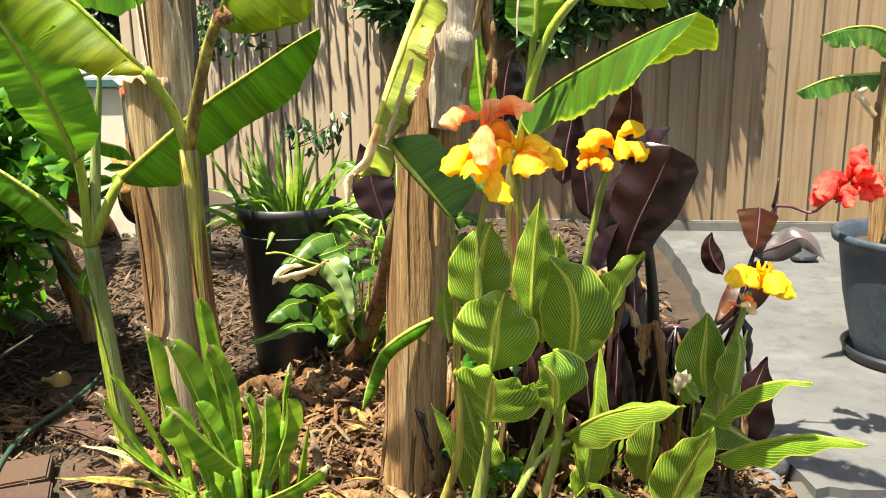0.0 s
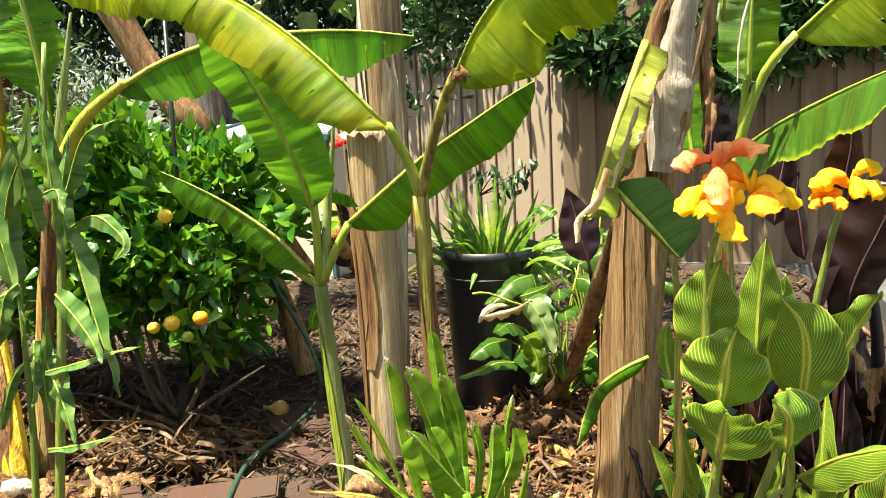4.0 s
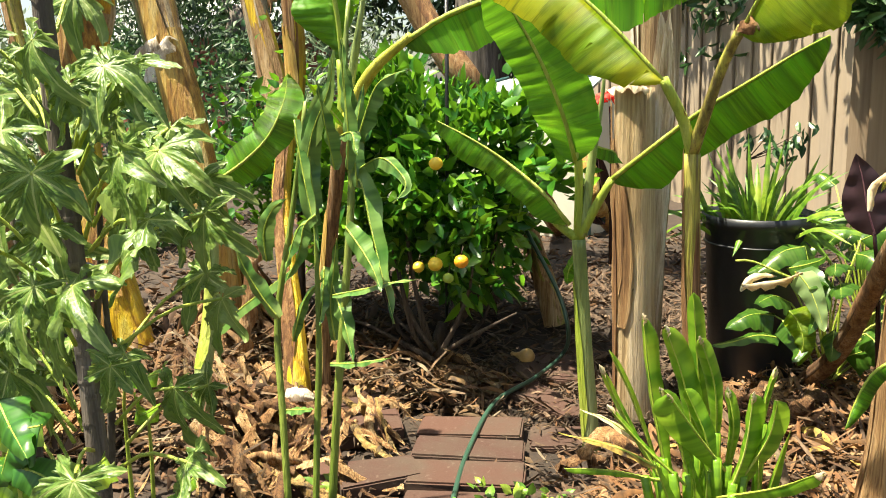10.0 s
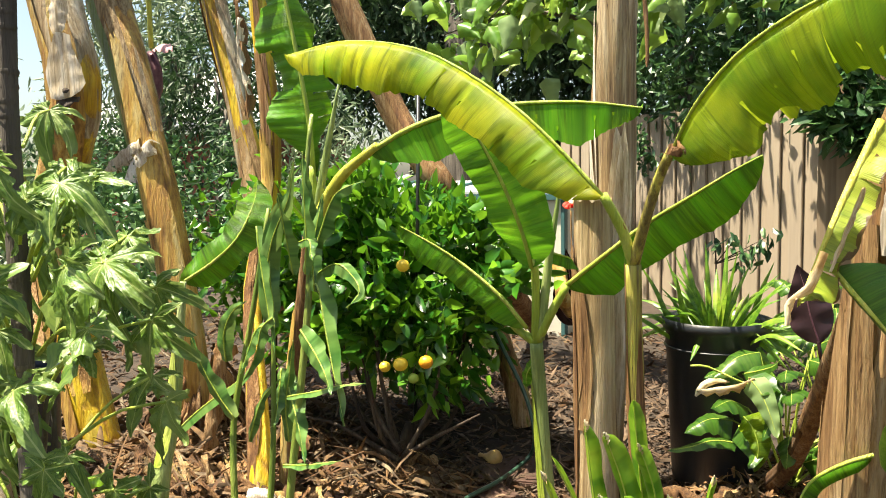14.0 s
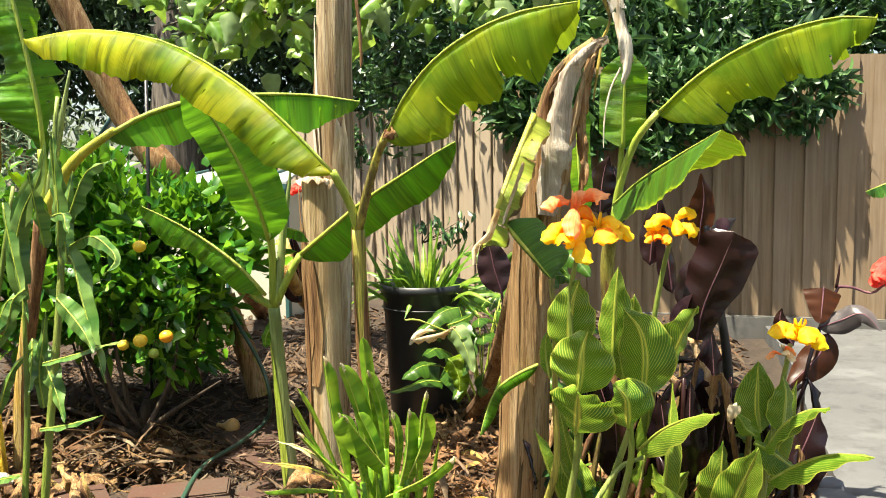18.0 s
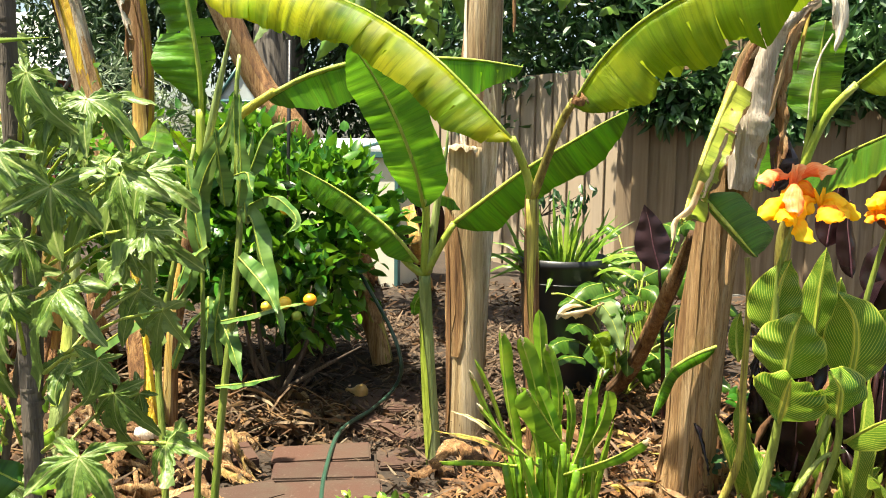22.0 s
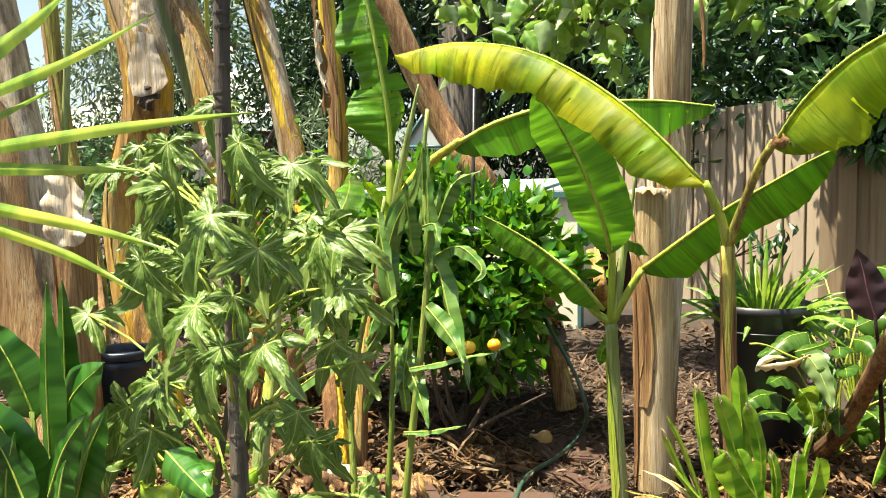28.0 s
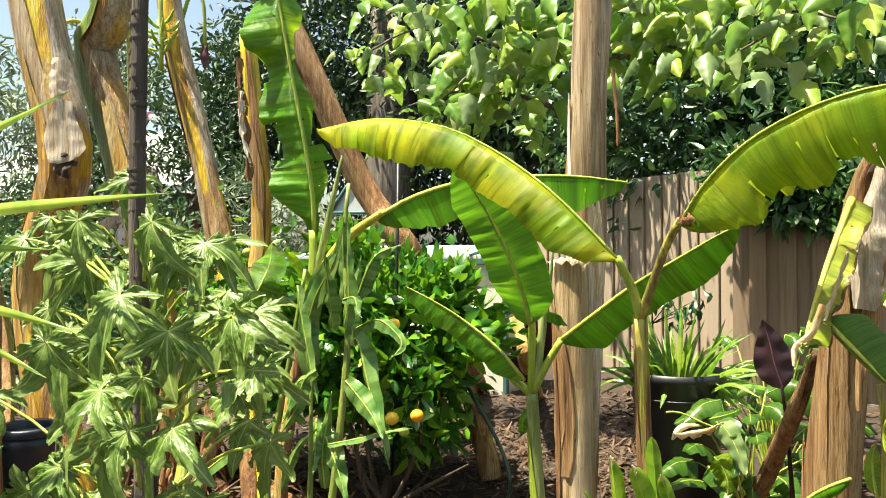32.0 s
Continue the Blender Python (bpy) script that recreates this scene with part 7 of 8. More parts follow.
def fruit(place, r, mat, parent, seed=0, name="orange"):
    bm = bmesh.new()
    bmesh.ops.create_icosphere(bm, subdivisions=3, radius=r)
    for q in bm.verts:
        q.co.z *= 0.93
        q.co *= 1 + 0.02 * noise.noise(q.co * 60 + Vector((seed, 0, 0)))
    bmesh.ops.translate(bm, vec=place, verts=bm.verts)
    ob = part(name, bm, mat, parent)
    part("fruit_stalk", tube([Vector(place) + Vector((0, 0, r * 0.85)), Vector(place) + Vector((0.004, 0.01, r * 0.93 + 0.03))], 0.002, 5, 3), M_BARK, ob)


fruit((-1.512, 2.220, 0.539), 0.027, M_FRUIT_Y, citrus, 1)
lime = thing("green_fruit", (-2.224, 2.250, 1.177), "small yellow-green fruit hanging on a thin vine", "fruit")
fruit((-2.224, 2.250, 1.177), 0.020, M_UNRIPE, lime, 9, "rind")
part("vine", tube([(-2.220, 2.26, 1.19), (-2.19, 2.27, 1.30), (-2.13, 2.24, 1.38)], 0.003, 5, 8), M_STALK, lime)
fruit((-1.414, 2.240, 0.554), 0.026, M_FRUIT, citrus, 2)
fruit((-1.614, 2.260, 0.510), 0.022, M_FRUIT_Y, citrus, 3)
fruit((-1.522, 2.260, 0.895), 0.025, M_FRUIT_Y, citrus, 4)
fruit((-1.471, 2.240, 0.488), 0.020, M_UNRIPE, citrus, 5)
part("stake", tube([(-1.766, 2.650, -0.059), (-1.754, 2.650, 0.198), (-1.716, 2.650, 1.279), (-1.709, 2.650, 1.579)], 0.008, 8, 4), M_BLACK, citrus, "black garden stake")
bushes = thing("citrus_tree", (-2.540, 2.600, 0.302), "small citrus bush with one ripening lime behind the corn", "citrus tree")
part("trunk", tube([(-2.544, 2.600, 0.188), (-2.505, 2.600, 0.835)], [0.02, 0.01], 7, 6), M_BARK, bushes)
rng = np.random.default_rng(19)
N = 1100
v, f = leaf_cloud(np.array((-2.556, 2.600, 0.861)) + rng.normal(size=(N, 3)) * np.array([0.16, 0.14, 0.16]), rng.normal(size=(N, 3)) + np.array([0, -0.3, 0.2]), rng.uniform(0.05, 0.09, N), rng.uniform(0.014, 0.022, N), rng)
raw("foliage", v, f, M_CITRUS, bushes, True)
fruit((-2.295, 2.350, 1.172), 0.022, M_FRUIT_Y, bushes, 7, "lime")

onion = thing("onion", (-1.454, 2.761, 0.000), "golden onion lying on the litter", "onion")
bm = lathe([(0.002, 0.0), (0.02, 0.004), (0.036, 0.02), (0.039, 0.036), (0.03, 0.056), (0.014, 0.070), (0.008, 0.085), (0.010, 0.10), (0.004, 0.105)], 20)
bmesh.ops.transform(bm, matrix=Matrix.Translation(Vector((-1.454, 2.761, 0.000)) + Vector((0.02, 0, 0.037))) @ pose(0, 0, 0, 10, -82, 0) @ Matrix.Translation((0, 0, -0.035)), verts=bm.verts)
part("bulb", bm, M_ONION, onion)

# garden hose
hose = thing("garden_hose", (-1.312, 2.322, 0.000), "thin dark green garden hose winding over the pavers", "hose")
part("tube", tube([(-1.035, 1.555, 0.040), (-1.170, 1.863, 0.045), (-1.296, 2.254, 0.045), (-1.278, 2.526, 0.050), (-1.287, 2.794, 0.060), (-1.214, 2.700, 0.195), (-1.281, 2.750, 0.336), (-1.421, 2.800, 0.523), (-1.487, 2.850, 0.580)], 0.0085, 8, 60), M_HOSE, hose)

# ---- corn ----
corn = thing("corn_plant", (-1.216, 1.288, 0.130), "tall pale green corn plants with drooping strap leaves", "corn")
for pts, r in (([(-1.228, 1.300, 0.105), (-1.212, 1.330, 0.407), (-1.185, 1.360, 0.726), (-1.178, 1.390, 0.973), (-1.207, 1.420, 1.214), (-1.209, 1.450, 1.374)], 0.011), ([(-1.341, 1.260, 0.090), (-1.374, 1.295, 0.354), (-1.403, 1.330, 0.586), (-1.361, 1.365, 0.853), (-1.323, 1.400, 1.136)], 0.010), ([(-1.265, 1.280, 0.103), (-1.268, 1.307, 0.311), (-1.266, 1.333, 0.546), (-1.278, 1.360, 0.860)], 0.009)):
    part("stalk", tube(pts, [r, r * 0.95, r * 0.8, r * 0.5], 8, 20), M_STALK, corn)
for k, spec in enumerate((
    ([(-1.189, 1.400, 0.930), (-1.140, 1.375, 0.949), (-1.096, 1.350, 0.847), (-1.051, 1.325, 0.748), (-1.000, 1.300, 0.637)], 0.036, (0.1, -1, 0.2), 10, 60),
    ([(-1.168, 1.400, 0.973), (-1.088, 1.387, 1.004), (-1.030, 1.375, 0.980), (-0.998, 1.363, 0.944), (-1.027, 1.350, 0.905)], 0.026, (0, -0.6, 1), 30, 50),
    ([(-1.280, 1.360, 0.831), (-1.287, 1.345, 0.932), (-1.245, 1.330, 1.058), (-1.171, 1.315, 1.162), (-1.136, 1.300, 1.249)], 0.030, (0.3, -1, 0), 20, 40),
    ([(-1.206, 1.360, 0.975), (-1.201, 1.340, 1.044), (-1.197, 1.320, 1.111), (-1.191, 1.300, 1.176)], 0.030, (-0.4, -1, 0), 15, 30),
    ([(-1.213, 1.420, 1.052), (-1.201, 1.407, 1.121), (-1.194, 1.393, 1.201), (-1.183, 1.380, 1.278)], 0.026, (0, -1, 0), 30, 30),
    ([(-1.259, 1.380, 0.714), (-1.220, 1.353, 0.666), (-1.173, 1.327, 0.607), (-1.128, 1.300, 0.527)], 0.032, (0.1, -1, 0.1), 15, 25),
    ([(-1.277, 1.380, 0.726), (-1.266, 1.360, 0.673), (-1.257, 1.340, 0.627), (-1.247, 1.320, 0.590)], 0.022, (0, -1, 0.1), 30, 30),
    ([(-1.165, 1.400, 1.041), (-1.112, 1.407, 1.160), (-1.066, 1.413, 1.191), (-1.019, 1.420, 1.203)], 0.030, (0, -0.7, 0.8), 30, 50),
    ([(-1.222, 1.300, 0.873), (-1.261, 1.300, 0.842), (-1.285, 1.300, 0.770), (-1.340, 1.300, 0.692)], 0.024, (0, -1, 0.3), 20, 40),
    ([(-1.368, 1.300, 0.599), (-1.406, 1.283, 0.658), (-1.443, 1.267, 0.731), (-1.467, 1.250, 0.819)], 0.026, (0, -1, 0.3), 25, 30),
    ([(-1.199, 1.320, 0.676), (-1.094, 1.313, 0.705), (-1.021, 1.307, 0.729), (-0.936, 1.300, 0.747)], 0.014, (0, -0.4, 1), 20, 30),
    ([(-1.220, 1.320, 0.499), (-1.140, 1.313, 0.515), (-1.063, 1.307, 0.538), (-1.014, 1.300, 0.553)], 0.012, (0, -0.4, 1), 20, 30),
    ([(-1.369, 1.300, 0.353), (-1.300, 1.293, 0.371), (-1.264, 1.287, 0.381), (-1.248, 1.280, 0.384)], 0.015, (0, -0.4, 1), 20, 30),
    ([(-1.438, 1.340, 0.732), (-1.427, 1.327, 0.810), (-1.377, 1.313, 0.874), (-1.312, 1.300, 0.908)], 0.026, (0.3, -1, 0), 20, 30),
    ([(-1.383, 1.360, 0.520), (-1.357, 1.360, 0.586), (-1.322, 1.360, 0.651), (-1.261, 1.360, 0.703)], 0.016, (0, -1, 0.3), 20, 30),
    ([(-1.165, 1.340, 1.058), (-1.119, 1.327, 1.066), (-1.101, 1.313, 1.035), (-1.083, 1.300, 1.018)], 0.020, (0, -0.6, 1), 30, 50),
    ([(-1.166, 1.360, 0.977), (-1.152, 1.353, 1.064), (-1.150, 1.347, 1.174), (-1.143, 1.340, 1.275)], 0.024, (-0.5, -1, 0), 20, 30),
    ([(-1.256, 1.340, 0.878), (-1.266, 1.340, 0.995), (-1.243, 1.340, 1.110), (-1.181, 1.340, 1.194)], 0.026, (0.4, -1, 0), 10, 40),
    ([(-1.130, 1.300, 0.852), (-1.070, 1.280, 0.808), (-1.023, 1.260, 0.771), (-0.985, 1.240, 0.728)], 0.030, (0.2, -1, 0.2), 10, 25),
    ([(-1.307, 1.340, 1.094), (-1.283, 1.327, 0.999), (-1.244, 1.313, 0.864), (-1.216, 1.300, 0.784)], 0.020, (0, -1, 0.1), 20, 40),
    ([(-1.255, 1.320, 0.845), (-1.280, 1.307, 0.842), (-1.296, 1.293, 0.798), (-1.317, 1.280, 0.728)], 0.022, (0, -0.8, 0.4), 20, 40),
    ([(-1.154, 1.380, 0.934), (-1.169, 1.393, 1.028), (-1.157, 1.407, 1.121), (-1.153, 1.420, 1.173)], 0.024, (0.3, -1, 0), 20, 30),
    ([(-1.237, 1.360, 0.543), (-1.246, 1.360, 0.631), (-1.229, 1.360, 0.721), (-1.213, 1.360, 0.808)], 0.020, (0.2, -1, 0), 20, 40),
)):
    leaf(corn, spec[0], spec[1] * 1.15, M_CORN, spec[2], spec[3], spec[4], 0.0025, shape="corn", n=24, m=4, ripple=0.22, seed=k + 60)

# ---- lobed-leaf tree spinach on the near left ----
shrub = thing("lobed_leaf_shrub", (-1.16, 0.63, 0.12), "shrub with large deeply lobed glossy leaves on ringed grey stems", "shrub")
S0 = Vector((-1.16, 0.63, 0.12))
part("trunk", tube([S0 - Vector((0, 0, 0.03)), S0 + Vector((0.01, 0.01, 0.4)), S0 + Vector((0.0, 0.02, 0.8)), S0 + Vector((-0.02, 0.03, 1.2)), S0 + Vector((-0.02, 0.05, 1.7))], [0.018, 0.0175, 0.017, 0.016, 0.015], 10, 30, 0.12), M_RINGBARK, shrub)
rnd = random.Random(3)
axis_s = curve([S0 - Vector((0, 0, 0.03)), S0 + Vector((0.01, 0.01, 0.4)), S0 + Vector((0.0, 0.02, 0.8)), S0 + Vector((-0.02, 0.03, 1.2)), S0 + Vector((-0.02, 0.05, 1.7))], 70)
for k in range(3, 68):
    if rnd.random() < 0.35:
        continue
    q = axis_s[k]
    r = 0.0175 - 0.003 * k / 70
    part("leaf_scar", lathe([(r, -0.004), (r + 0.0018, 0.001), (r + 0.001, 0.006)], 10, q + Vector((rnd.uniform(-.004, .004), rnd.uniform(-.003, .003), 0))), M_RINGBARK, shrub)
for pts in ([(-1.350, 0.750, 0.432), (-1.275, 0.740, 0.711), (-1.205, 0.730, 0.916), (-1.185, 0.720, 1.039)], [(-1.551, 0.750, 0.366), (-1.521, 0.740, 0.622), (-1.481, 0.730, 0.857), (-1.477, 0.720, 0.972)], [(-1.244, 0.720, 0.461), (-1.207, 0.720, 0.674), (-1.196, 0.720, 0.836)]):
    part("stem", tube(pts, [0.008, 0.007, 0.005], 7, 12, 0.2), M_RINGBARK, shrub)


def lobed(parent, centre, size, face, turn, seed):
    """A palmate leaf: five pointed lobes, each with a pair of side teeth, veins sunk and margins wavy, on a long stalk."""
    rng = random.Random(seed)
    c = Vector(centre)
    face = Vector(face).normalized()
    a = face.cross(Vector((0.1, 0.2, 1))).normalized()
    b = face.cross(a).normalized()
    lobes = [(ang + rng.uniform(-9, 9), ln * rng.uniform(0.82, 1.15)) for ang, ln in ((-122, 0.66), (-60, 0.92), (0, 1.08), (60, 0.92), (122, 0.66))]
    hang = [(rng.uniform(0.05, 0.75), rng.uniform(-22, 22)) for _ in lobes]
    rings, count = 7, 154
    bm = bmesh.new()
    uv = bm.loops.layers.uv.new("UVMap")
    grid = []
    for i in range(count + 1):
        ang = -158 + 316 * i / count
        near = min(range(5), key=lambda q: abs(ang - lobes[q][0]))
        mid, ln = lobes[near]
        blend = max(0.0, 1 - abs(ang - mid) / 32)
        droop, bend = 0.25 + (hang[near][0] - 0.25) * blend, hang[near][1] * blend
        off = abs(ang - mid)
        out = ln * (0.40 + 0.60 * math.exp(-(off / 14.5) ** 2) + 0.15 * math.exp(-((off - 22.0) / 4.0) ** 2))
        out *= size * (1 + 0.05 * noise.noise((ang * 0.3, seed, 0)))
        row = []
        for k in range(rings + 1):
            r = out * k / rings
            w = radians(ang + turn + bend * (r / size) ** 2)
            d = a * math.sin(w) + b * math.cos(w)
            side = r * math.sin(radians(off)) / size
            lift = 0.10 * side * size - droop * r * r / size + size * (k / rings) ** 2 * (0.24 * noise.noise((ang * 0.06, r / size * 3, seed)) + 0.10 * noise.noise((ang * 0.25, r / size * 7, seed)))
            v = bm.verts.new(c + d * r + face * lift + Vector((0, 0, -0.35 * droop * r * r / size)))
            row.append((v, (0.5 + (side if ang > mid else -side), k / rings)))
        grid.append(row)
    for i in range(count):
        for k in range(rings):
            quad = (grid[i][k], grid[i + 1][k], grid[i + 1][k + 1], grid[i][k + 1])
            fc = bm.faces.new([q[0] for q in quad])
            for lp, q in zip(fc.loops, quad):
                lp[uv].uv = q[1]
    bmesh.ops.remove_doubles(bm, verts=bm.verts, dist=0.0001)
    ob = part("leaf", bm, M_PAPAYA, parent)
    base = c.lerp(Vector((S0.x, S0.y + 0.02, c.z - rng.uniform(0.08, 0.2))), 0.75)
    part("leaf_stalk", tube([base, base.lerp(c, 0.5) + Vector((0, 0, 0.02)), c], [0.004, 0.003, 0.003], 5, 6), M_PETIOLE, ob)


for k, (c, size, turn) in enumerate((
    ((-1.572, 0.720, 0.672), 0.15, 10), ((-1.694, 0.740, 0.568), 0.15, -5), ((-1.479, 0.700, 0.601), 0.15, 20), ((-1.686, 0.800, 0.747), 0.12, 0),
    ((-1.258, 0.730, 1.096), 0.17, 10), ((-1.040, 0.730, 1.076), 0.15, -10), ((-1.231, 0.660, 0.855), 0.17, 15), ((-1.451, 0.730, 1.028), 0.15, 30), ((-1.042, 0.780, 0.921), 0.13, -20),
    ((-1.265, 0.830, 1.224), 0.14, 0), ((-1.359, 0.630, 0.772), 0.16, 20), ((-1.194, 0.630, 0.513), 0.14, 0), ((-1.643, 0.880, 1.226), 0.15, 5), ((-1.274, 0.880, 1.129), 0.12, -5),
    ((-1.346, 0.700, 0.930), 0.17, 0), ((-1.176, 0.730, 1.169), 0.14, -5), ((-1.069, 0.760, 1.058), 0.14, -10), ((-1.383, 0.630, 0.674), 0.15, 5), ((-1.520, 0.830, 1.298), 0.13, 0),
    ((-1.426, 0.880, 1.360), 0.12, 5), ((-1.784, 0.880, 1.225), 0.13, 15), ((-1.571, 0.780, 1.067), 0.14, 10), ((-1.245, 0.680, 0.922), 0.17, 5), ((-1.257, 0.630, 0.648), 0.15, 0),
    ((-1.450, 0.780, 1.169), 0.16, 10), ((-1.296, 0.830, 1.238), 0.14, 0), ((-0.986, 0.780, 0.967), 0.14, -15), ((-1.384, 0.680, 1.019), 0.16, 15), ((-1.301, 0.780, 1.085), 0.15, 0),
    ((-1.114, 0.830, 1.107), 0.13, -10), ((-1.044, 0.730, 0.670), 0.13, -10), ((-0.984, 0.800, 0.819), 0.13, -20), ((-1.360, 0.630, 0.775), 0.15, 10), ((-1.289, 0.580, 0.500), 0.15, 5),
    ((-1.059, 0.830, 0.849), 0.12, -15), ((-1.641, 0.680, 0.886), 0.16, 10), ((-1.097, 0.680, 0.737), 0.11, 0),
    ((-1.007, 0.420, 0.982), 0.15, 0),
    ((-1.075, 0.400, 0.767), 0.13, 5),
    ((-1.218, 0.560, 1.250), 0.15, -5),
    ((-0.899, 0.450, 1.073), 0.15, 10),
    ((-1.031, 0.550, 1.243), 0.13, 0),
    ((-0.861, 0.550, 1.089), 0.14, -10),
    ((-0.955, 0.480, 0.848), 0.13, 5),
    ((-0.979, 0.620, 1.206), 0.14, 0),
    ((-1.228, 0.500, 1.037), 0.14, 15),
    ((-1.052, 0.500, 1.121), 0.14, -5),
    ((-1.057, 0.520, 0.895), 0.14, 5),
    ((-1.150, 0.500, 0.849), 0.13, 0),
    ((-1.002, 0.580, 1.181), 0.14, 0),
    ((-0.875, 0.620, 1.087), 0.15, 0),
    ((-1.067, 0.560, 0.978), 0.13, 10),
    ((-0.959, 0.520, 0.907), 0.14, 0),
    ((-1.187, 0.600, 1.106), 0.13, -5),
    ((-0.976, 0.660, 1.204), 0.13, 5),
    ((-1.244, 0.620, 1.019), 0.12, 0),
    ((-0.843, 0.420, 0.689), 0.12, 0),
    ((-0.891, 0.520, 0.802), 0.10, 0),
    ((-0.797, 0.500, 0.785), 0.10, 10),
)):
    if k % 5 == 3:
        continue
    rnd2 = random.Random(k)
    lobed(shrub, c, size * rnd2.uniform(0.58, 0.82), (rnd2.uniform(-0.3, 0.9), -0.8, rnd2.uniform(0.1, 1.2)), turn + rnd2.uniform(-25, 25), k + 5)
    if k % 4 == 0:
        away = Vector((rnd2.uniform(-0.08, 0.08), rnd2.uniform(0.04, 0.14), rnd2.uniform(-0.09, 0.07)))
        lobed(shrub, Vector(c) + away, size * 0.6, (rnd2.uniform(-0.7, 0.8), -0.7, rnd2.uniform(0.2, 1.2)), turn + rnd2.uniform(-50, 50), k + 105)

# ---- foreground left: broad upright leaves and cordyline straps ----
plant = thing("shell_ginger", (-1.60, 0.55, 0.13), "clump of upright broad glossy green ginger leaves", "ginger plant")
for k, spec in enumerate((
    ([(-1.673, 0.560, 0.670), (-1.718, 0.540, 0.789), (-1.791, 0.520, 0.899)], 0.039, (0.3, -1, 0.1), 10, 15),
    ([(-1.613, 0.550, 0.569), (-1.611, 0.550, 0.786), (-1.593, 0.550, 0.976)], 0.031, (0, -1, 0), 18, 18),
    ([(-1.630, 0.600, 0.595), (-1.620, 0.600, 0.800), (-1.616, 0.600, 0.978)], 0.023, (0.2, -1, 0), 10, 30),
    ([(-1.600, 0.560, 0.612), (-1.563, 0.570, 0.727), (-1.458, 0.580, 0.815)], 0.045, (-0.2, -1, 0.15), 8, 20),
    ([(-1.582, 0.500, 0.506), (-1.652, 0.480, 0.664), (-1.749, 0.460, 0.747)], 0.037, (0.3, -1, 0.1), 15, 15),
    ([(-1.562, 0.500, 0.516), (-1.490, 0.500, 0.648), (-1.406, 0.500, 0.738)], 0.033, (-0.1, -1, 0.1), 15, 20),
    ([(-1.511, 0.530, 0.510), (-1.451, 0.530, 0.646), (-1.380, 0.530, 0.751)], 0.037, (-0.3, -1, 0.1), 12, 22),
    ([(-1.634, 0.460, 0.503), (-1.622, 0.460, 0.590), (-1.586, 0.460, 0.682)], 0.022, (0, -1, 0), 20, 20),
    ([(-1.570, 0.470, 0.519), (-1.614, 0.455, 0.629), (-1.663, 0.440, 0.703)], 0.027, (0.2, -1, 0.1), 15, 20),
    ([(-1.458, 0.460, 0.546), (-1.439, 0.460, 0.613), (-1.423, 0.460, 0.652)], 0.023, (0, -1, 0.1), 20, 20),
    ([(-1.697, 0.460, 0.496), (-1.717, 0.450, 0.588), (-1.752, 0.440, 0.659)], 0.031, (0.2, -1, 0), 15, 20),
    ([(-1.531, 0.580, 0.494), (-1.568, 0.590, 0.571), (-1.657, 0.600, 0.640)], 0.018, (0.2, -1, 0), 15, 20),
)):
    low = Vector(spec[0][0])
    part("shoot", tube([(low.x, low.y + 0.02, 0.06), (low.x, low.y + 0.01, low.z * 0.6), low.lerp(Vector(spec[0][1]), 0.15)], [0.010, 0.009, 0.006], 7, 8), M_STALK, plant)
    leaf(plant, spec[0], spec[1] * 1.6, M_DEEP, spec[2], spec[3], spec[4], 0.003, shape="lance", n=24, m=5, ripple=0.07, seed=k + 80)
plant = thing("cordyline", (-1.901, 0.400, 0.501), "cordyline with long narrow yellow-green strap leaves", "cordyline")
heart_c = Vector((-1.701, 0.400, 1.220))
part("trunk", tube([(-1.721, 0.400, 0.060), heart_c], [0.03, 0.025], 8, 8, 0.1), M_GREYBARK, plant)
for k, (pts, half) in enumerate((
    ([(-1.699, 0.400, 1.236), (-1.200, 0.430, 1.269), (-0.900, 0.460, 1.282)], 0.015),
    ([(-1.701, 0.400, 1.216), (-1.361, 0.430, 1.204), (-1.162, 0.460, 1.198)], 0.014),
    ([(-1.708, 0.400, 1.158), (-1.319, 0.430, 1.106), (-1.100, 0.460, 1.064)], 0.014),
    ([(-1.710, 0.400, 1.135), (-1.373, 0.430, 1.059), (-1.175, 0.460, 0.984)], 0.013),
    ([(-1.689, 0.400, 1.319), (-1.330, 0.430, 1.388), (-1.119, 0.460, 1.454)], 0.016),
    ([(-1.684, 0.400, 1.369), (-1.441, 0.430, 1.459), (-1.313, 0.460, 1.530)], 0.028),
    ([(-1.678, 0.400, 1.417), (-1.566, 0.430, 1.496), (-1.516, 0.460, 1.558)], 0.023),
    ([(-1.696, 0.400, 1.262), (-1.490, 0.430, 1.316), (-1.384, 0.460, 1.355)], 0.011),
)):
    leaf(plant, pts, half, M_STRAP, (0, -1, 0.4), 15, 25, 0, shape="strap", n=22, m=3, ripple=0.1, seed=k)
part("tall_stalk", tube([(-2.678, 1.300, 0.720), (-2.616, 1.300, 1.242), (-2.542, 1.300, 1.809), (-2.513, 1.300, 2.081)], [0.014, 0.013, 0.011], 8, 10), M_YOUNG, plant, "tall pale green stalk")

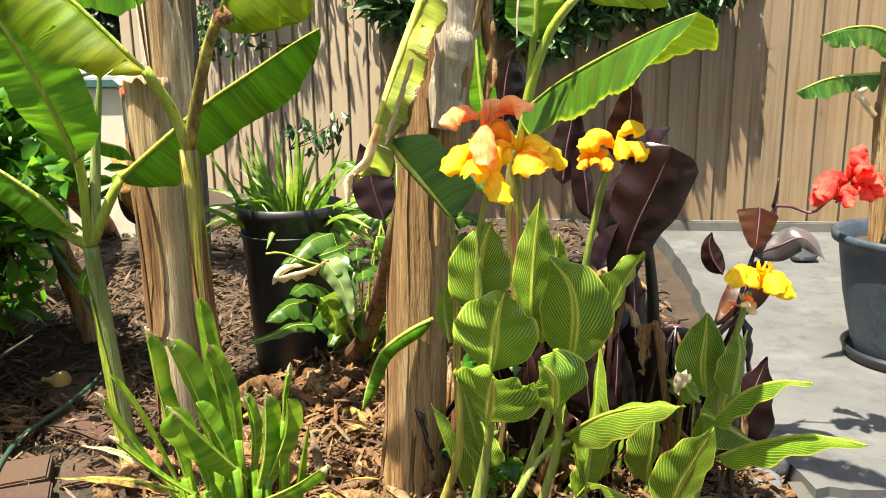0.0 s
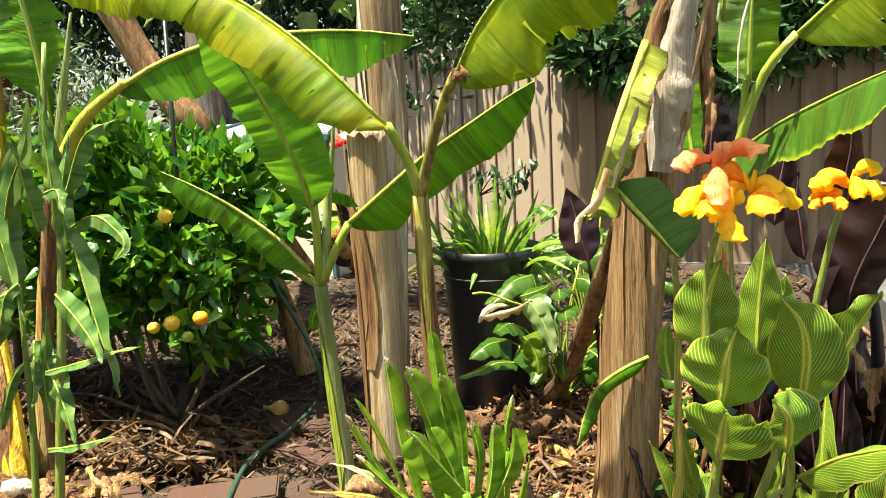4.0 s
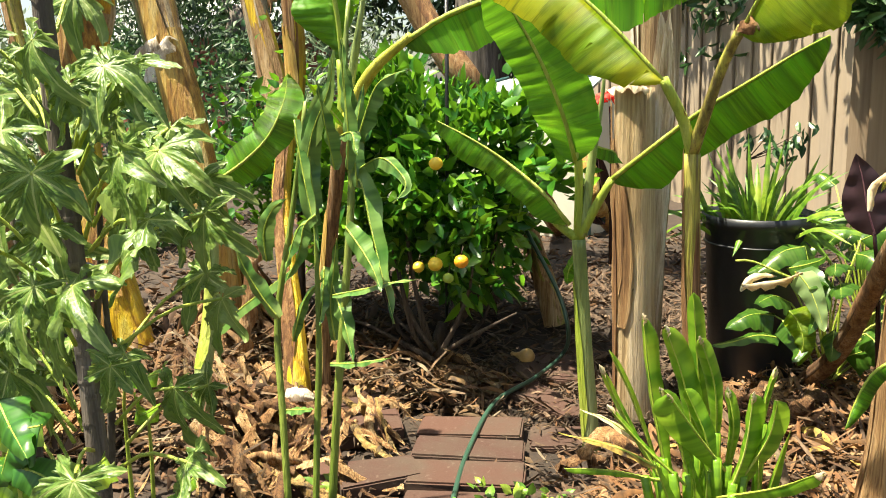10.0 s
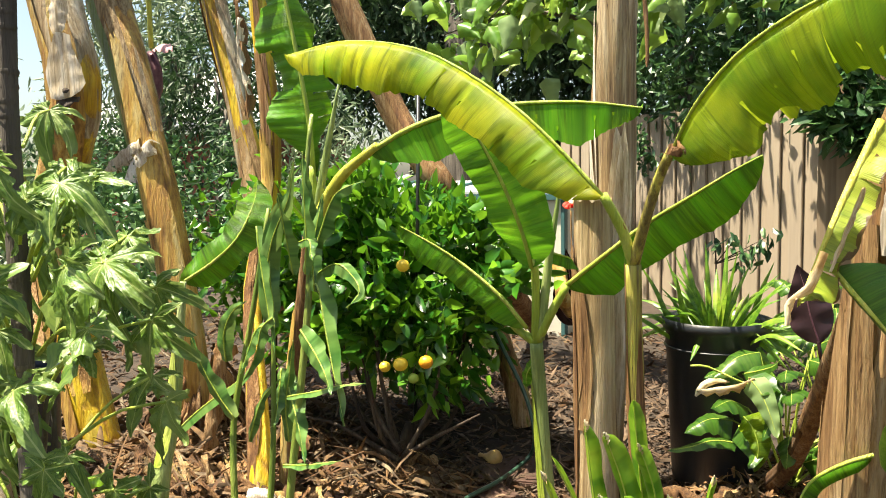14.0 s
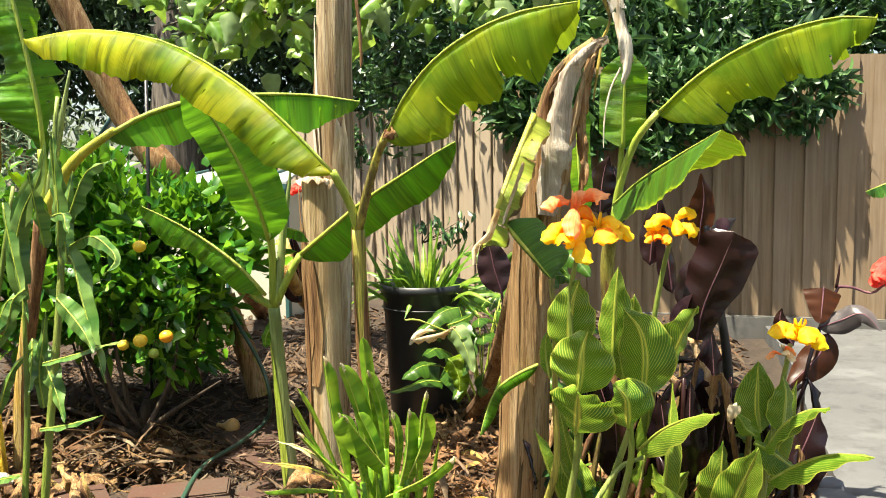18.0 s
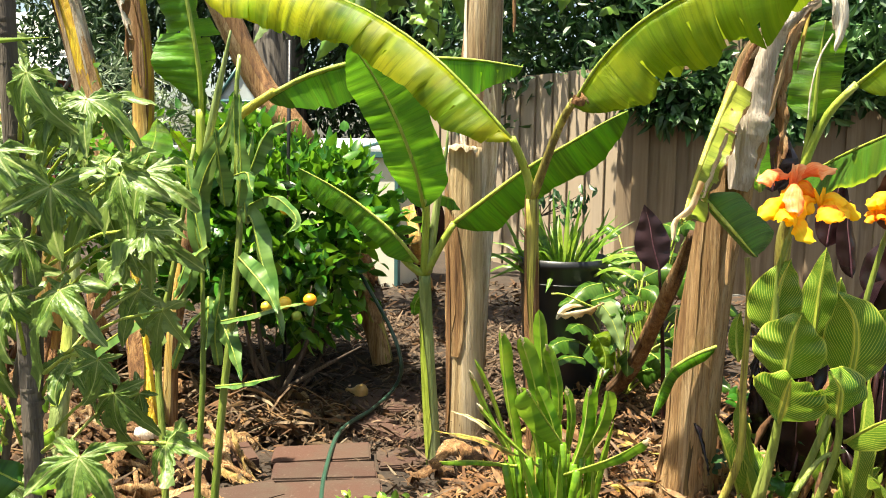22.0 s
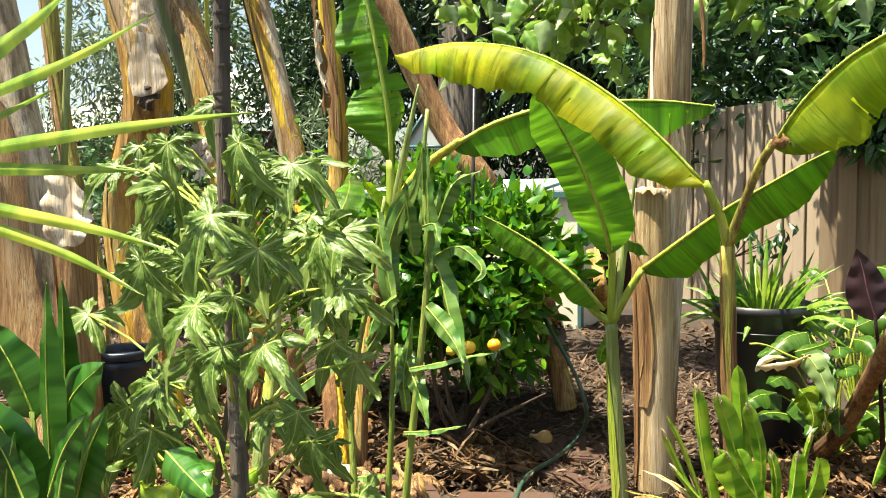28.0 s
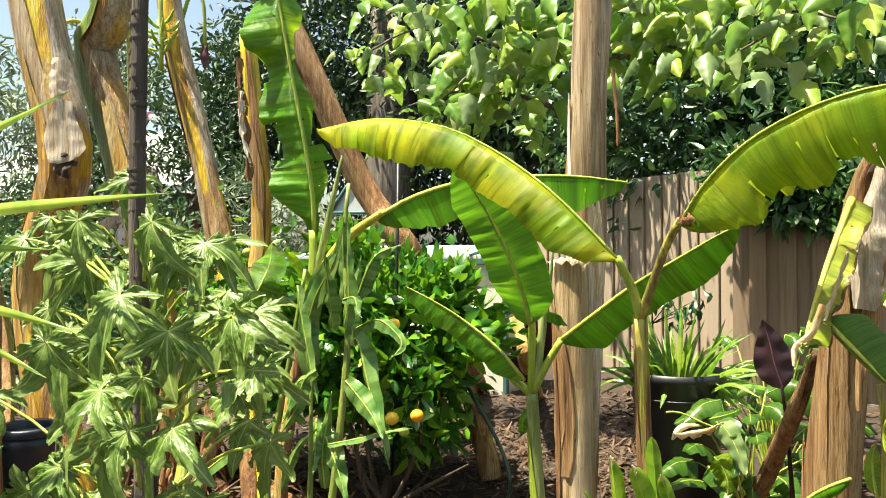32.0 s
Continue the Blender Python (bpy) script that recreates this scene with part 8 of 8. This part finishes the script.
# young arum plants among the stems
plant = thing("arum_plant", (-1.30, 0.90, 0.12), "young arum plants with bright green arrow-shaped leaves", "arum")
for k, (stalk, spine, half) in enumerate((
    ([(-1.475, 0.950, 0.203), (-1.445, 0.950, 0.410)], [(-1.401, 0.950, 0.485), (-1.435, 0.925, 0.466), (-1.417, 0.900, 0.529)], 0.030),
    ([(-1.621, 1.000, 0.136), (-1.609, 1.000, 0.413)], [(-1.459, 1.000, 0.535), (-1.546, 0.975, 0.509), (-1.530, 0.950, 0.559)], 0.030),
    ([(-1.450, 0.620, 0.331), (-1.430, 0.620, 0.494)], [(-1.278, 0.620, 0.602), (-1.348, 0.595, 0.558), (-1.352, 0.570, 0.586)], 0.045),
    ([(-1.260, 0.550, 0.424), (-1.222, 0.550, 0.511)], [(-1.141, 0.550, 0.487), (-1.185, 0.525, 0.553), (-1.215, 0.500, 0.596)], 0.045),
    ([(-1.408, 0.580, 0.364), (-1.408, 0.580, 0.446)], [(-1.299, 0.580, 0.487), (-1.365, 0.555, 0.503), (-1.388, 0.530, 0.530)], 0.040),
    ([(-1.343, 0.920, 0.214), (-1.322, 0.920, 0.289)], [(-1.261, 0.920, 0.362), (-1.295, 0.895, 0.328), (-1.323, 0.870, 0.305)], 0.022),
    ([(-1.185, 0.520, 0.514), (-1.182, 0.520, 0.595)], [(-1.088, 0.520, 0.673), (-1.122, 0.495, 0.658), (-1.149, 0.470, 0.576)], 0.064),
    ([(-1.093, 0.520, 0.550), (-1.151, 0.520, 0.583)], [(-1.212, 0.520, 0.688), (-1.135, 0.495, 0.670), (-1.047, 0.470, 0.649)], 0.045),
    ([(-1.262, 0.520, 0.492), (-1.276, 0.520, 0.510)], [(-1.055, 0.520, 0.579), (-1.101, 0.495, 0.607), (-1.190, 0.470, 0.605)], 0.042),
    ([(-1.044, 0.550, 0.491), (-1.040, 0.550, 0.541)], [(-0.980, 0.550, 0.633), (-1.007, 0.525, 0.595), (-1.023, 0.500, 0.576)], 0.040),
)):
    part("stalk", tube([(stalk[0][0], stalk[0][1], 0.08), stalk[1], spine[1]], [0.006, 0.005, 0.003], 6, 10), M_PETIOLE, plant)
    leaf(plant, spine, half, M_DEEP if k in (6, 7, 8) else M_GINGER, (0.1, -0.7, 0.8), 15, 25, 0.002, shape="heart", n=18, m=4, ripple=0.16, curl=0.2, seed=k + 900)

# ---- banana hearts and green bunch ----
heart = thing("banana_flower", (-3.122, 3.000, 2.291), "dusky purple banana flower hanging on its stalk", "banana flower")
part("stalk", tube([(-3.247, 2.920, 2.365)] + [(-3.152, 2.950, 2.637), (-3.104, 2.975, 2.545), (-3.118, 3.000, 2.306)], [0.012, 0.010, 0.010], 6, 10), M_PETIOLE, heart)
part("bud", tube([(-3.113, 3.000, 2.318), (-3.122, 3.000, 2.270), (-3.119, 3.000, 2.189)], [0.012, 0.028, 0.004], 10, 10), M_BUD, heart)
heart = thing("banana_flower", (-3.004, 2.350, 1.815), "pink opened banana flower bract", "banana flower")
part("stalk", tube([(-2.868, 2.060, 2.149)] + [(-2.940, 2.200, 2.315), (-2.903, 2.250, 2.244), (-2.944, 2.300, 2.057), (-3.003, 2.350, 1.836)], [0.016, 0.014, 0.012], 8, 14, 0.3), M_PETIOLE, heart)
part("bud", tube([(-3.004, 2.350, 1.815), (-2.988, 2.343, 1.727), (-2.973, 2.337, 1.619), (-2.963, 2.330, 1.555)], [0.022, 0.042, 0.036, 0.004], 14, 14, 0.1), M_BUD, heart)
part("bract", blade([(-2.986, 2.330, 1.805), (-2.861, 2.290, 1.829), (-2.752, 2.250, 1.792)], 0.035, (0.1, -0.6, 1), 20, 20, "petal", 12, 4, 0.4), M_POD, heart)
heart = thing("banana_flower", (-3.134, 2.300, 1.942), "dark withered banana flower", "banana flower")
part("stalk", tube([(-2.926, 1.860, 2.081), (-2.978, 2.000, 2.192), (-3.071, 2.200, 2.203), (-3.151, 2.300, 2.050)], [0.010, 0.010, 0.008], 6, 12), M_PETIOLE, heart)
part("bud", tube([(-3.150, 2.300, 2.055), (-3.141, 2.300, 1.955), (-3.131, 2.300, 1.848)], [0.022, 0.024, 0.004], 10, 10, 0.3), M_BUD, heart)
bunch = thing("banana_bunch", (-3.282, 2.850, 2.291), "small bunch of green bananas", "banana bunch")
rnd = random.Random(6)
bc = Vector((-3.244, 2.800, 2.306))
part("stalk", tube([bc + Vector((0, 0, 0.3)), bc, bc - Vector((0, 0, 0.15))], 0.012, 6, 6), M_PETIOLE, bunch)
for k in range(16):
    a = k * 2.4
    s = bc + Vector((math.cos(a) * 0.02, math.sin(a) * 0.02, 0.10 - 0.012 * k))
    d = Vector((math.cos(a), math.sin(a) - 0.2, 0.3))
    part("banana", tube([s, s + d * 0.05, s + d * 0.09 + Vector((0, 0, 0.035))], [0.007, 0.011, 0.004], 6, 7), M_UNRIPE, bunch)

# ---- tree with big soft leaves over the middle ----
tam = thing("tamarillo_tree", (-1.5, 4.3, 0.1), "spreading tree with large soft light green leaves", "tree")
part("trunk", tube([(-1.45, 4.3, 0.05), (-1.4, 4.25, 1.0), (-1.302, 4.000, 1.976)], [0.04, 0.035, 0.03], 8, 10, 0.15), M_GREYBARK, tam)
tips = []
for pts in ([(-1.275, 4.000, 2.006), (-1.378, 3.925, 2.162), (-1.552, 3.850, 2.244), (-1.763, 3.775, 2.234), (-1.976, 3.700, 2.047)], [(-1.384, 4.000, 2.176), (-1.508, 3.867, 2.274), (-1.527, 3.733, 2.388), (-1.511, 3.600, 2.504)], [(-1.335, 4.000, 1.947), (-1.652, 3.933, 2.075), (-1.980, 3.867, 2.108), (-2.321, 3.800, 2.024)], [(-1.138, 4.000, 2.216), (-0.836, 3.875, 2.236), (-0.617, 3.750, 2.185), (-0.418, 3.625, 2.110), (-0.236, 3.500, 2.154)], [(-1.075, 4.000, 2.241), (-0.953, 3.867, 2.322), (-0.881, 3.733, 2.399), (-0.785, 3.600, 2.520)], [(-0.609, 3.900, 2.217), (-0.406, 3.800, 2.300), (-0.145, 3.700, 2.297), (0.090, 3.600, 2.191)], [(-1.535, 4.000, 2.289), (-1.934, 3.933, 2.450), (-2.275, 3.867, 2.507), (-2.552, 3.800, 2.386)]):
    part("branch", tube(pts, [0.018, 0.013, 0.009, 0.005], 7, 14, 0.15), M_GREYBARK, tam)
    tips += curve(pts, 9)[2:]
rnd = random.Random(15)
for k in range(600):
    b = rnd.choice(tips) + Vector((rnd.gauss(0, 0.16), rnd.gauss(0, 0.18), rnd.gauss(0.03, 0.16)))
    L = rnd.uniform(0.11, 0.21)
    d = Vector((rnd.gauss(0, 0.5), rnd.gauss(-0.2, 0.4), rnd.uniform(-1.2, -0.1))).normalized()
    ob = part("leaf", blade([b, b + d * L * 0.5 + Vector((0, 0, 0.015)), b + d * L], L * 0.36, (rnd.gauss(0, 0.5), -1, rnd.uniform(0.1, 1.0)), rnd.uniform(0, 35), rnd.uniform(0, 35), "ovate", 14, 3, 0.10, 0, 0.25, k), rnd.choice([M_BIGLEAF, M_BIGLEAF, M_SOFTLEAF]), tam)

# ---- concrete side: blue-grey pot with banana stump, stones ----
PB = Vector((1.735, 3.04, 0.06))
bpot = thing("plant_pot", PB, "large round blue-grey plastic pot with a wide rim", "pot")
part("body", lathe([(0.001, 0.0), (0.19, 0.0), (0.20, 0.012), (0.205, 0.05), (0.25, 0.24), (0.275, 0.40), (0.28, 0.44), (0.305, 0.45), (0.31, 0.475), (0.30, 0.485), (0.275, 0.475), (0.262, 0.40)], 44, PB), M_BLUEPOT, bpot)
part("saucer", lathe([(0.001, 0.002), (0.225, 0.004), (0.235, 0.03), (0.23, 0.05), (0.222, 0.03)], 40, PB), M_BLACKPOT, bpot)
part("soil", lathe([(0.001, 0.43), (0.265, 0.42)], 30, PB), M_SOIL, bpot)
plant = thing("banana_plant", PB + Vector((0.0, 0.0, 0.42)), "potted banana with a dry trunk and small dark leaves", "banana plant", "banana plants")
stem(plant, [(1.567, 3.000, 0.519), (1.551, 3.000, 0.822), (1.542, 3.000, 1.155)], [0.042, 0.042, 0.040], M_PALE, M_SHEATH, 3, 99)
stem(plant, [(1.725, 3.050, 0.505), (1.699, 3.050, 0.705), (1.692, 3.050, 1.006)], [0.03, 0.028, 0.024], M_BROWN_SHEATH, M_SHEATH, 3, 100)
leaf(plant, [(1.507, 3.000, 1.115), (1.401, 2.933, 1.114), (1.274, 2.867, 1.102), (1.153, 2.800, 1.064)], 0.06, M_BANANA_DARK, (0, -0.3, 1), 60, 76, 0.006, n=22, tear=0.4, ripple=0.1, seed=71)
leaf(plant, [(1.590, 3.000, 1.164), (1.480, 2.950, 1.256), (1.358, 2.900, 1.269), (1.231, 2.850, 1.239)], 0.07, M_BANANA_DARK, (0, -0.3, 1), 60, 76, 0.006, n=22, tear=0.4, ripple=0.1, seed=72)
leaf(plant, [(1.682, 3.050, 1.027), (1.656, 3.033, 1.194), (1.671, 3.017, 1.295), (1.737, 3.000, 1.372)], 0.08, M_BANANA, (0.3, -1, 0.2), 15, 25, 0.006, n=20, ripple=0.2, seed=73)
part("curled_husk", blade([(1.478, 2.950, 0.970), (1.426, 2.933, 1.027), (1.397, 2.917, 1.048), (1.419, 2.900, 1.068)], 0.014, TOCAM, 20, 20, "strip", 12, 2, 0.3), M_SPENT, plant)

for k, (c, r) in enumerate((((0.945, 2.191, 0.050), 0.075), ((0.892, 2.045, 0.030), 0.06), ((0.962, 2.351, 0.060), 0.05), ((1.892, 4.562, 0.100), 0.08), ((0.799, 2.008, 0.030), 0.06))):
    bm = bmesh.new()
    bmesh.ops.create_icosphere(bm, subdivisions=3, radius=1)
    for q in bm.verts:
        d = 1 + 0.28 * noise.noise(q.co * 1.3 + Vector((k * 3, 0, 0))) + 0.08 * noise.noise(q.co * 4)
        q.co = Vector((max(-0.8, min(0.8, q.co.x * d)), max(-0.8, min(0.8, q.co.y * d)), max(-0.6, min(0.65, q.co.z * d)))) * r
    bmesh.ops.translate(bm, vec=Vector(c) + Vector((0, 0.03, r * 0.25)), verts=bm.verts)
    tagged(part("stone", bm, M_STONE), "blue-grey rough edging stone beside the slab", "stone", "edging stones")

# ---- low weeds ----
weeds = thing("weed_patch", (-0.825, 1.531, 0.130), "small fresh green mint-like weed by the pavers", "weed")
rng = np.random.default_rng(3)


def sprig(parent, c, n, s, size, mat, rnd):
    """A little weed: each small leaf on its own."""
    for k in range(n):
        q = Vector(c) + Vector((rnd.gauss(0, s), rnd.gauss(0, s), rnd.gauss(0, s * 0.7)))
        d = Vector((rnd.gauss(0, 0.7), rnd.gauss(-0.3, 0.7), rnd.uniform(0.1, 0.9))).normalized()
        L = size * rnd.uniform(0.7, 1.4)
        part("leaf", blade([q, q + d * L * 0.5 + Vector((0, 0, L * 0.08)), q + d * L], L * 0.3, (rnd.gauss(0, 0.3), -0.6, 0.8), 15, 15, "canna", 7, 2, 0.2, 0, 0, k), mat, parent)


rnd = random.Random(3)
for c, n, s in (((-0.980, 1.619, 0.060), 16, 0.03), ((-0.868, 1.670, 0.060), 18, 0.03), ((-0.791, 1.722, 0.050), 14, 0.024), ((-1.416, 1.507, 0.040), 16, 0.02)):
    sprig(weeds, c, n, s, 0.036, M_BIGLEAF, rnd)

# far bronze canna with a red flower and leaning dead stems at the back
plant = thing("bronze_canna", (-1.400, 3.600, 0.413), "distant bronze canna with a small red flower", "canna lily")
part("stalk", tube([(-1.403, 3.600, 0.269), (-1.402, 3.600, 0.747), (-1.414, 3.600, 1.044)], [0.010, 0.008, 0.005], 6, 8), M_DARK_CANNA, plant)
flower_head(plant, (-1.415, 3.600, 1.071), 0.085, [M_FLOWER_R], 15, 8)
for k, pts in enumerate(([(-1.417, 3.600, 0.524), (-1.435, 3.567, 0.639), (-1.438, 3.533, 0.752), (-1.440, 3.500, 0.863)], [(-1.403, 3.600, 0.525), (-1.350, 3.567, 0.671), (-1.325, 3.533, 0.784), (-1.320, 3.500, 0.892)], [(-1.431, 3.600, 0.467), (-1.477, 3.567, 0.525), (-1.494, 3.533, 0.612), (-1.495, 3.500, 0.699)])):
    leaf(plant, pts, 0.05, M_DARK_CANNA, (0, -1, 0.2), 15, 25, 0.003, M_BUD, shape="canna", n=14, seed=k)
plant = back_trunk((-1.465, 3.107, 0.084), [(-1.505, 3.100, 0.253), (-1.563, 3.100, 0.431), (-1.606, 3.100, 0.584)], [0.05, 0.048, 0.04, 0.03], M_STEMB, 88, "short leaning old banana stem behind the citrus")
plant = back_trunk((-1.859, 4.932, 0.130), [(-1.391, 3.400, 0.607), (-1.421, 3.400, 0.749), (-1.450, 3.400, 0.834)], [0.04, 0.04, 0.035, 0.03], M_ORANGE_STEM, 89, "short orange-brown banana stem in dry litter")

# dead canna leaves, bare stalks and weeds under the flowering clump
under = thing("dead_canna_clump", (0.35, 1.95, 0.13), "brown dead canna stalks and hanging dry leaves under the clump", "dead plant")
rnd = random.Random(41)
for k in range(34):
    x, y = rnd.uniform(-0.02, 0.78), rnd.uniform(1.72, 2.35)
    z = 0.10
    h = rnd.uniform(0.15, 0.5)
    top = Vector((x + rnd.gauss(0, 0.05), y + rnd.gauss(0, 0.04), z + h))
    part("stalk", tube([(x, y, z - 0.02), ((x + top.x) / 2, y, z + h / 2), top], [0.012, 0.009, 0.006], 6, 7, 0.2, k), rnd.choice([M_BROWN_SHEATH, M_TAN, M_DARK_CANNA, M_STEMB]), under)
    for j in range(2):
        d = Vector((rnd.gauss(0, 0.08), rnd.uniform(-0.12, 0.03), -rnd.uniform(0.08, 0.25)))
        part("dry_leaf", blade([top, top + d * 0.4 + Vector((0, 0, 0.03)), top + d], rnd.uniform(0.015, 0.035), (rnd.gauss(0, 0.4), -1, 0.3), 30, 45, "lance", 10, 3, 0.7, 0.3, 0.6, k * 3 + j), rnd.choice([M_BROWN_SHEATH, M_SHEATH, M_DARK_CANNA, M_DARK_CANNA]), under)
weeds = thing("weed_patch", (0.45, 1.9, 0.13), "small green seedlings among the canna stems", "weed")
rng = np.random.default_rng(13)
for k in range(9):
    c = np.array([rnd.uniform(0.0, 0.68), rnd.uniform(1.75, 2.15), rnd.uniform(0.18, 0.42)])
    sprig(weeds, c, 12, 0.03, 0.05, rnd.choice([M_BIGLEAF, M_CITRUS, M_BUSH]), rnd)
    part("stem", tube([(c[0], c[1], 0.10), tuple(c)], [0.004, 0.002], 5, 4), M_PETIOLE, weeds)

# second calla clump between pot and trunk
plant = thing("calla_lily", (-0.220, 2.962, 0.130), "dense dark green calla leaves behind the dying trunk", "calla lily")
rnd = random.Random(25)
base = Vector((-0.220, 2.962, 0.130)) + Vector((0, 0.25, 0))
for k in range(30):
    a = rnd.uniform(0, 6.283)
    tip = base + Vector((math.cos(a) * rnd.uniform(0.03, 0.24), math.sin(a) * rnd.uniform(0.03, 0.2), rnd.uniform(0.3, 0.72)))
    L = rnd.uniform(0.10, 0.18)
    d = Vector((math.cos(a), math.sin(a) - 0.5, rnd.uniform(-0.6, 0.5))).normalized()
    part("petiole", tube([base, (base + tip) / 2 + Vector((0, 0, 0.05)), tip], [0.006, 0.004, 0.003], 5, 6), M_PETIOLE, plant)
    leaf(plant, [tip, tip + d * L * 0.5 + Vector((0, 0, 0.01)), tip + d * L - Vector((0, 0, 0.03))], L * 0.36, M_CALLA, (0, -0.8, 0.8), 5, 22, 0.002, shape="heart", n=14, m=3, ripple=0.12, curl=0.3, seed=k + 50)

# crumpled husks lying in the litter
rnd = random.Random(61)
for k in range(170):
    if k < 126:
        x, y = rnd.uniform(-2.45, -1.45), rnd.uniform(1.30, 2.4)
    else:
        x, y = rnd.uniform(-0.75, 0.3), rnd.uniform(1.7, 2.6)
    if not off_path(x, y):
        continue
    L, a = rnd.uniform(0.10, 0.30), rnd.uniform(0, 6.283)
    d = Vector((math.cos(a), math.sin(a), 0)) * L
    z0 = bed(x, y) + 0.012
    p = Vector((x, y, z0))
    husk = thing("dead_leaf", p, "crumpled dry banana husk lying in the litter", "dead leaf", "fallen husks")
    part("husk", blade([p, p + d * 0.35 + Vector((0, 0, rnd.uniform(0.01, 0.05))), p + d * 0.7 + Vector((d.y, -d.x, 0)) * rnd.uniform(-0.3, 0.3) + Vector((0, 0, rnd.uniform(0.01, 0.06))), p + d], rnd.uniform(0.016, 0.050) * (1.5 if k < 126 else 1.0), (rnd.gauss(0, 0.3), rnd.gauss(-0.2, 0.3), 1), rnd.uniform(-30, 50), rnd.uniform(-30, 50), "strip", 16, 4, 0.7, 0.35, 0.7, k), rnd.choice([M_SHEATH, M_BROWN_SHEATH, M_HUSK, M_HUSK, M_HUSK]), husk)

# gable of the little shed behind
GA, GB, GC = Vector((-3.531, 4.860, 1.463)), Vector((-3.328, 4.860, 1.720)), Vector((-3.134, 4.860, 1.454))
bm = bmesh.new()
vs = [bm.verts.new(p) for p in (GA, GC, GB)]
f = bm.faces.new(vs)
r = bmesh.ops.extrude_face_region(bm, geom=[f])
bmesh.ops.translate(bm, vec=(0, 0.03, 0), verts=[v for v in r["geom"] if isinstance(v, bmesh.types.BMVert)])
part("gable", bm, M_SHEDROOF, shed, "pale translucent gable panel", smooth=False)
for p, q in ((GA, GB), (GB, GC), (GA, GC)):
    part("gable_trim", tube([p + Vector((0, -0.015, 0)), q + Vector((0, -0.015, 0))], 0.014, 6, 3), M_TEAL, shed)

# dark tub standing in the litter behind the shrub
BK = Vector((-2.42, 1.36, 0.12))
tub = thing("plastic_tub", BK, "dark navy blue plastic tub half hidden by leaves", "tub")
part("body", lathe([(0.001, 0.0), (0.075, 0.0), (0.08, 0.012), (0.092, 0.42), (0.096, 0.43), (0.096, 0.46), (0.09, 0.46), (0.086, 0.40), (0.072, 0.02), (0.001, 0.016)], 32, BK), M_BUCKET, tub)
part("rim", lathe([(0.096, 0.46), (0.103, 0.465), (0.104, 0.485), (0.098, 0.492), (0.091, 0.486), (0.09, 0.46)], 32, BK), M_BUCKET, tub)
part("water", lathe([(0.001, 0.40), (0.085, 0.40)], 24, BK), M_BLACK, tub)
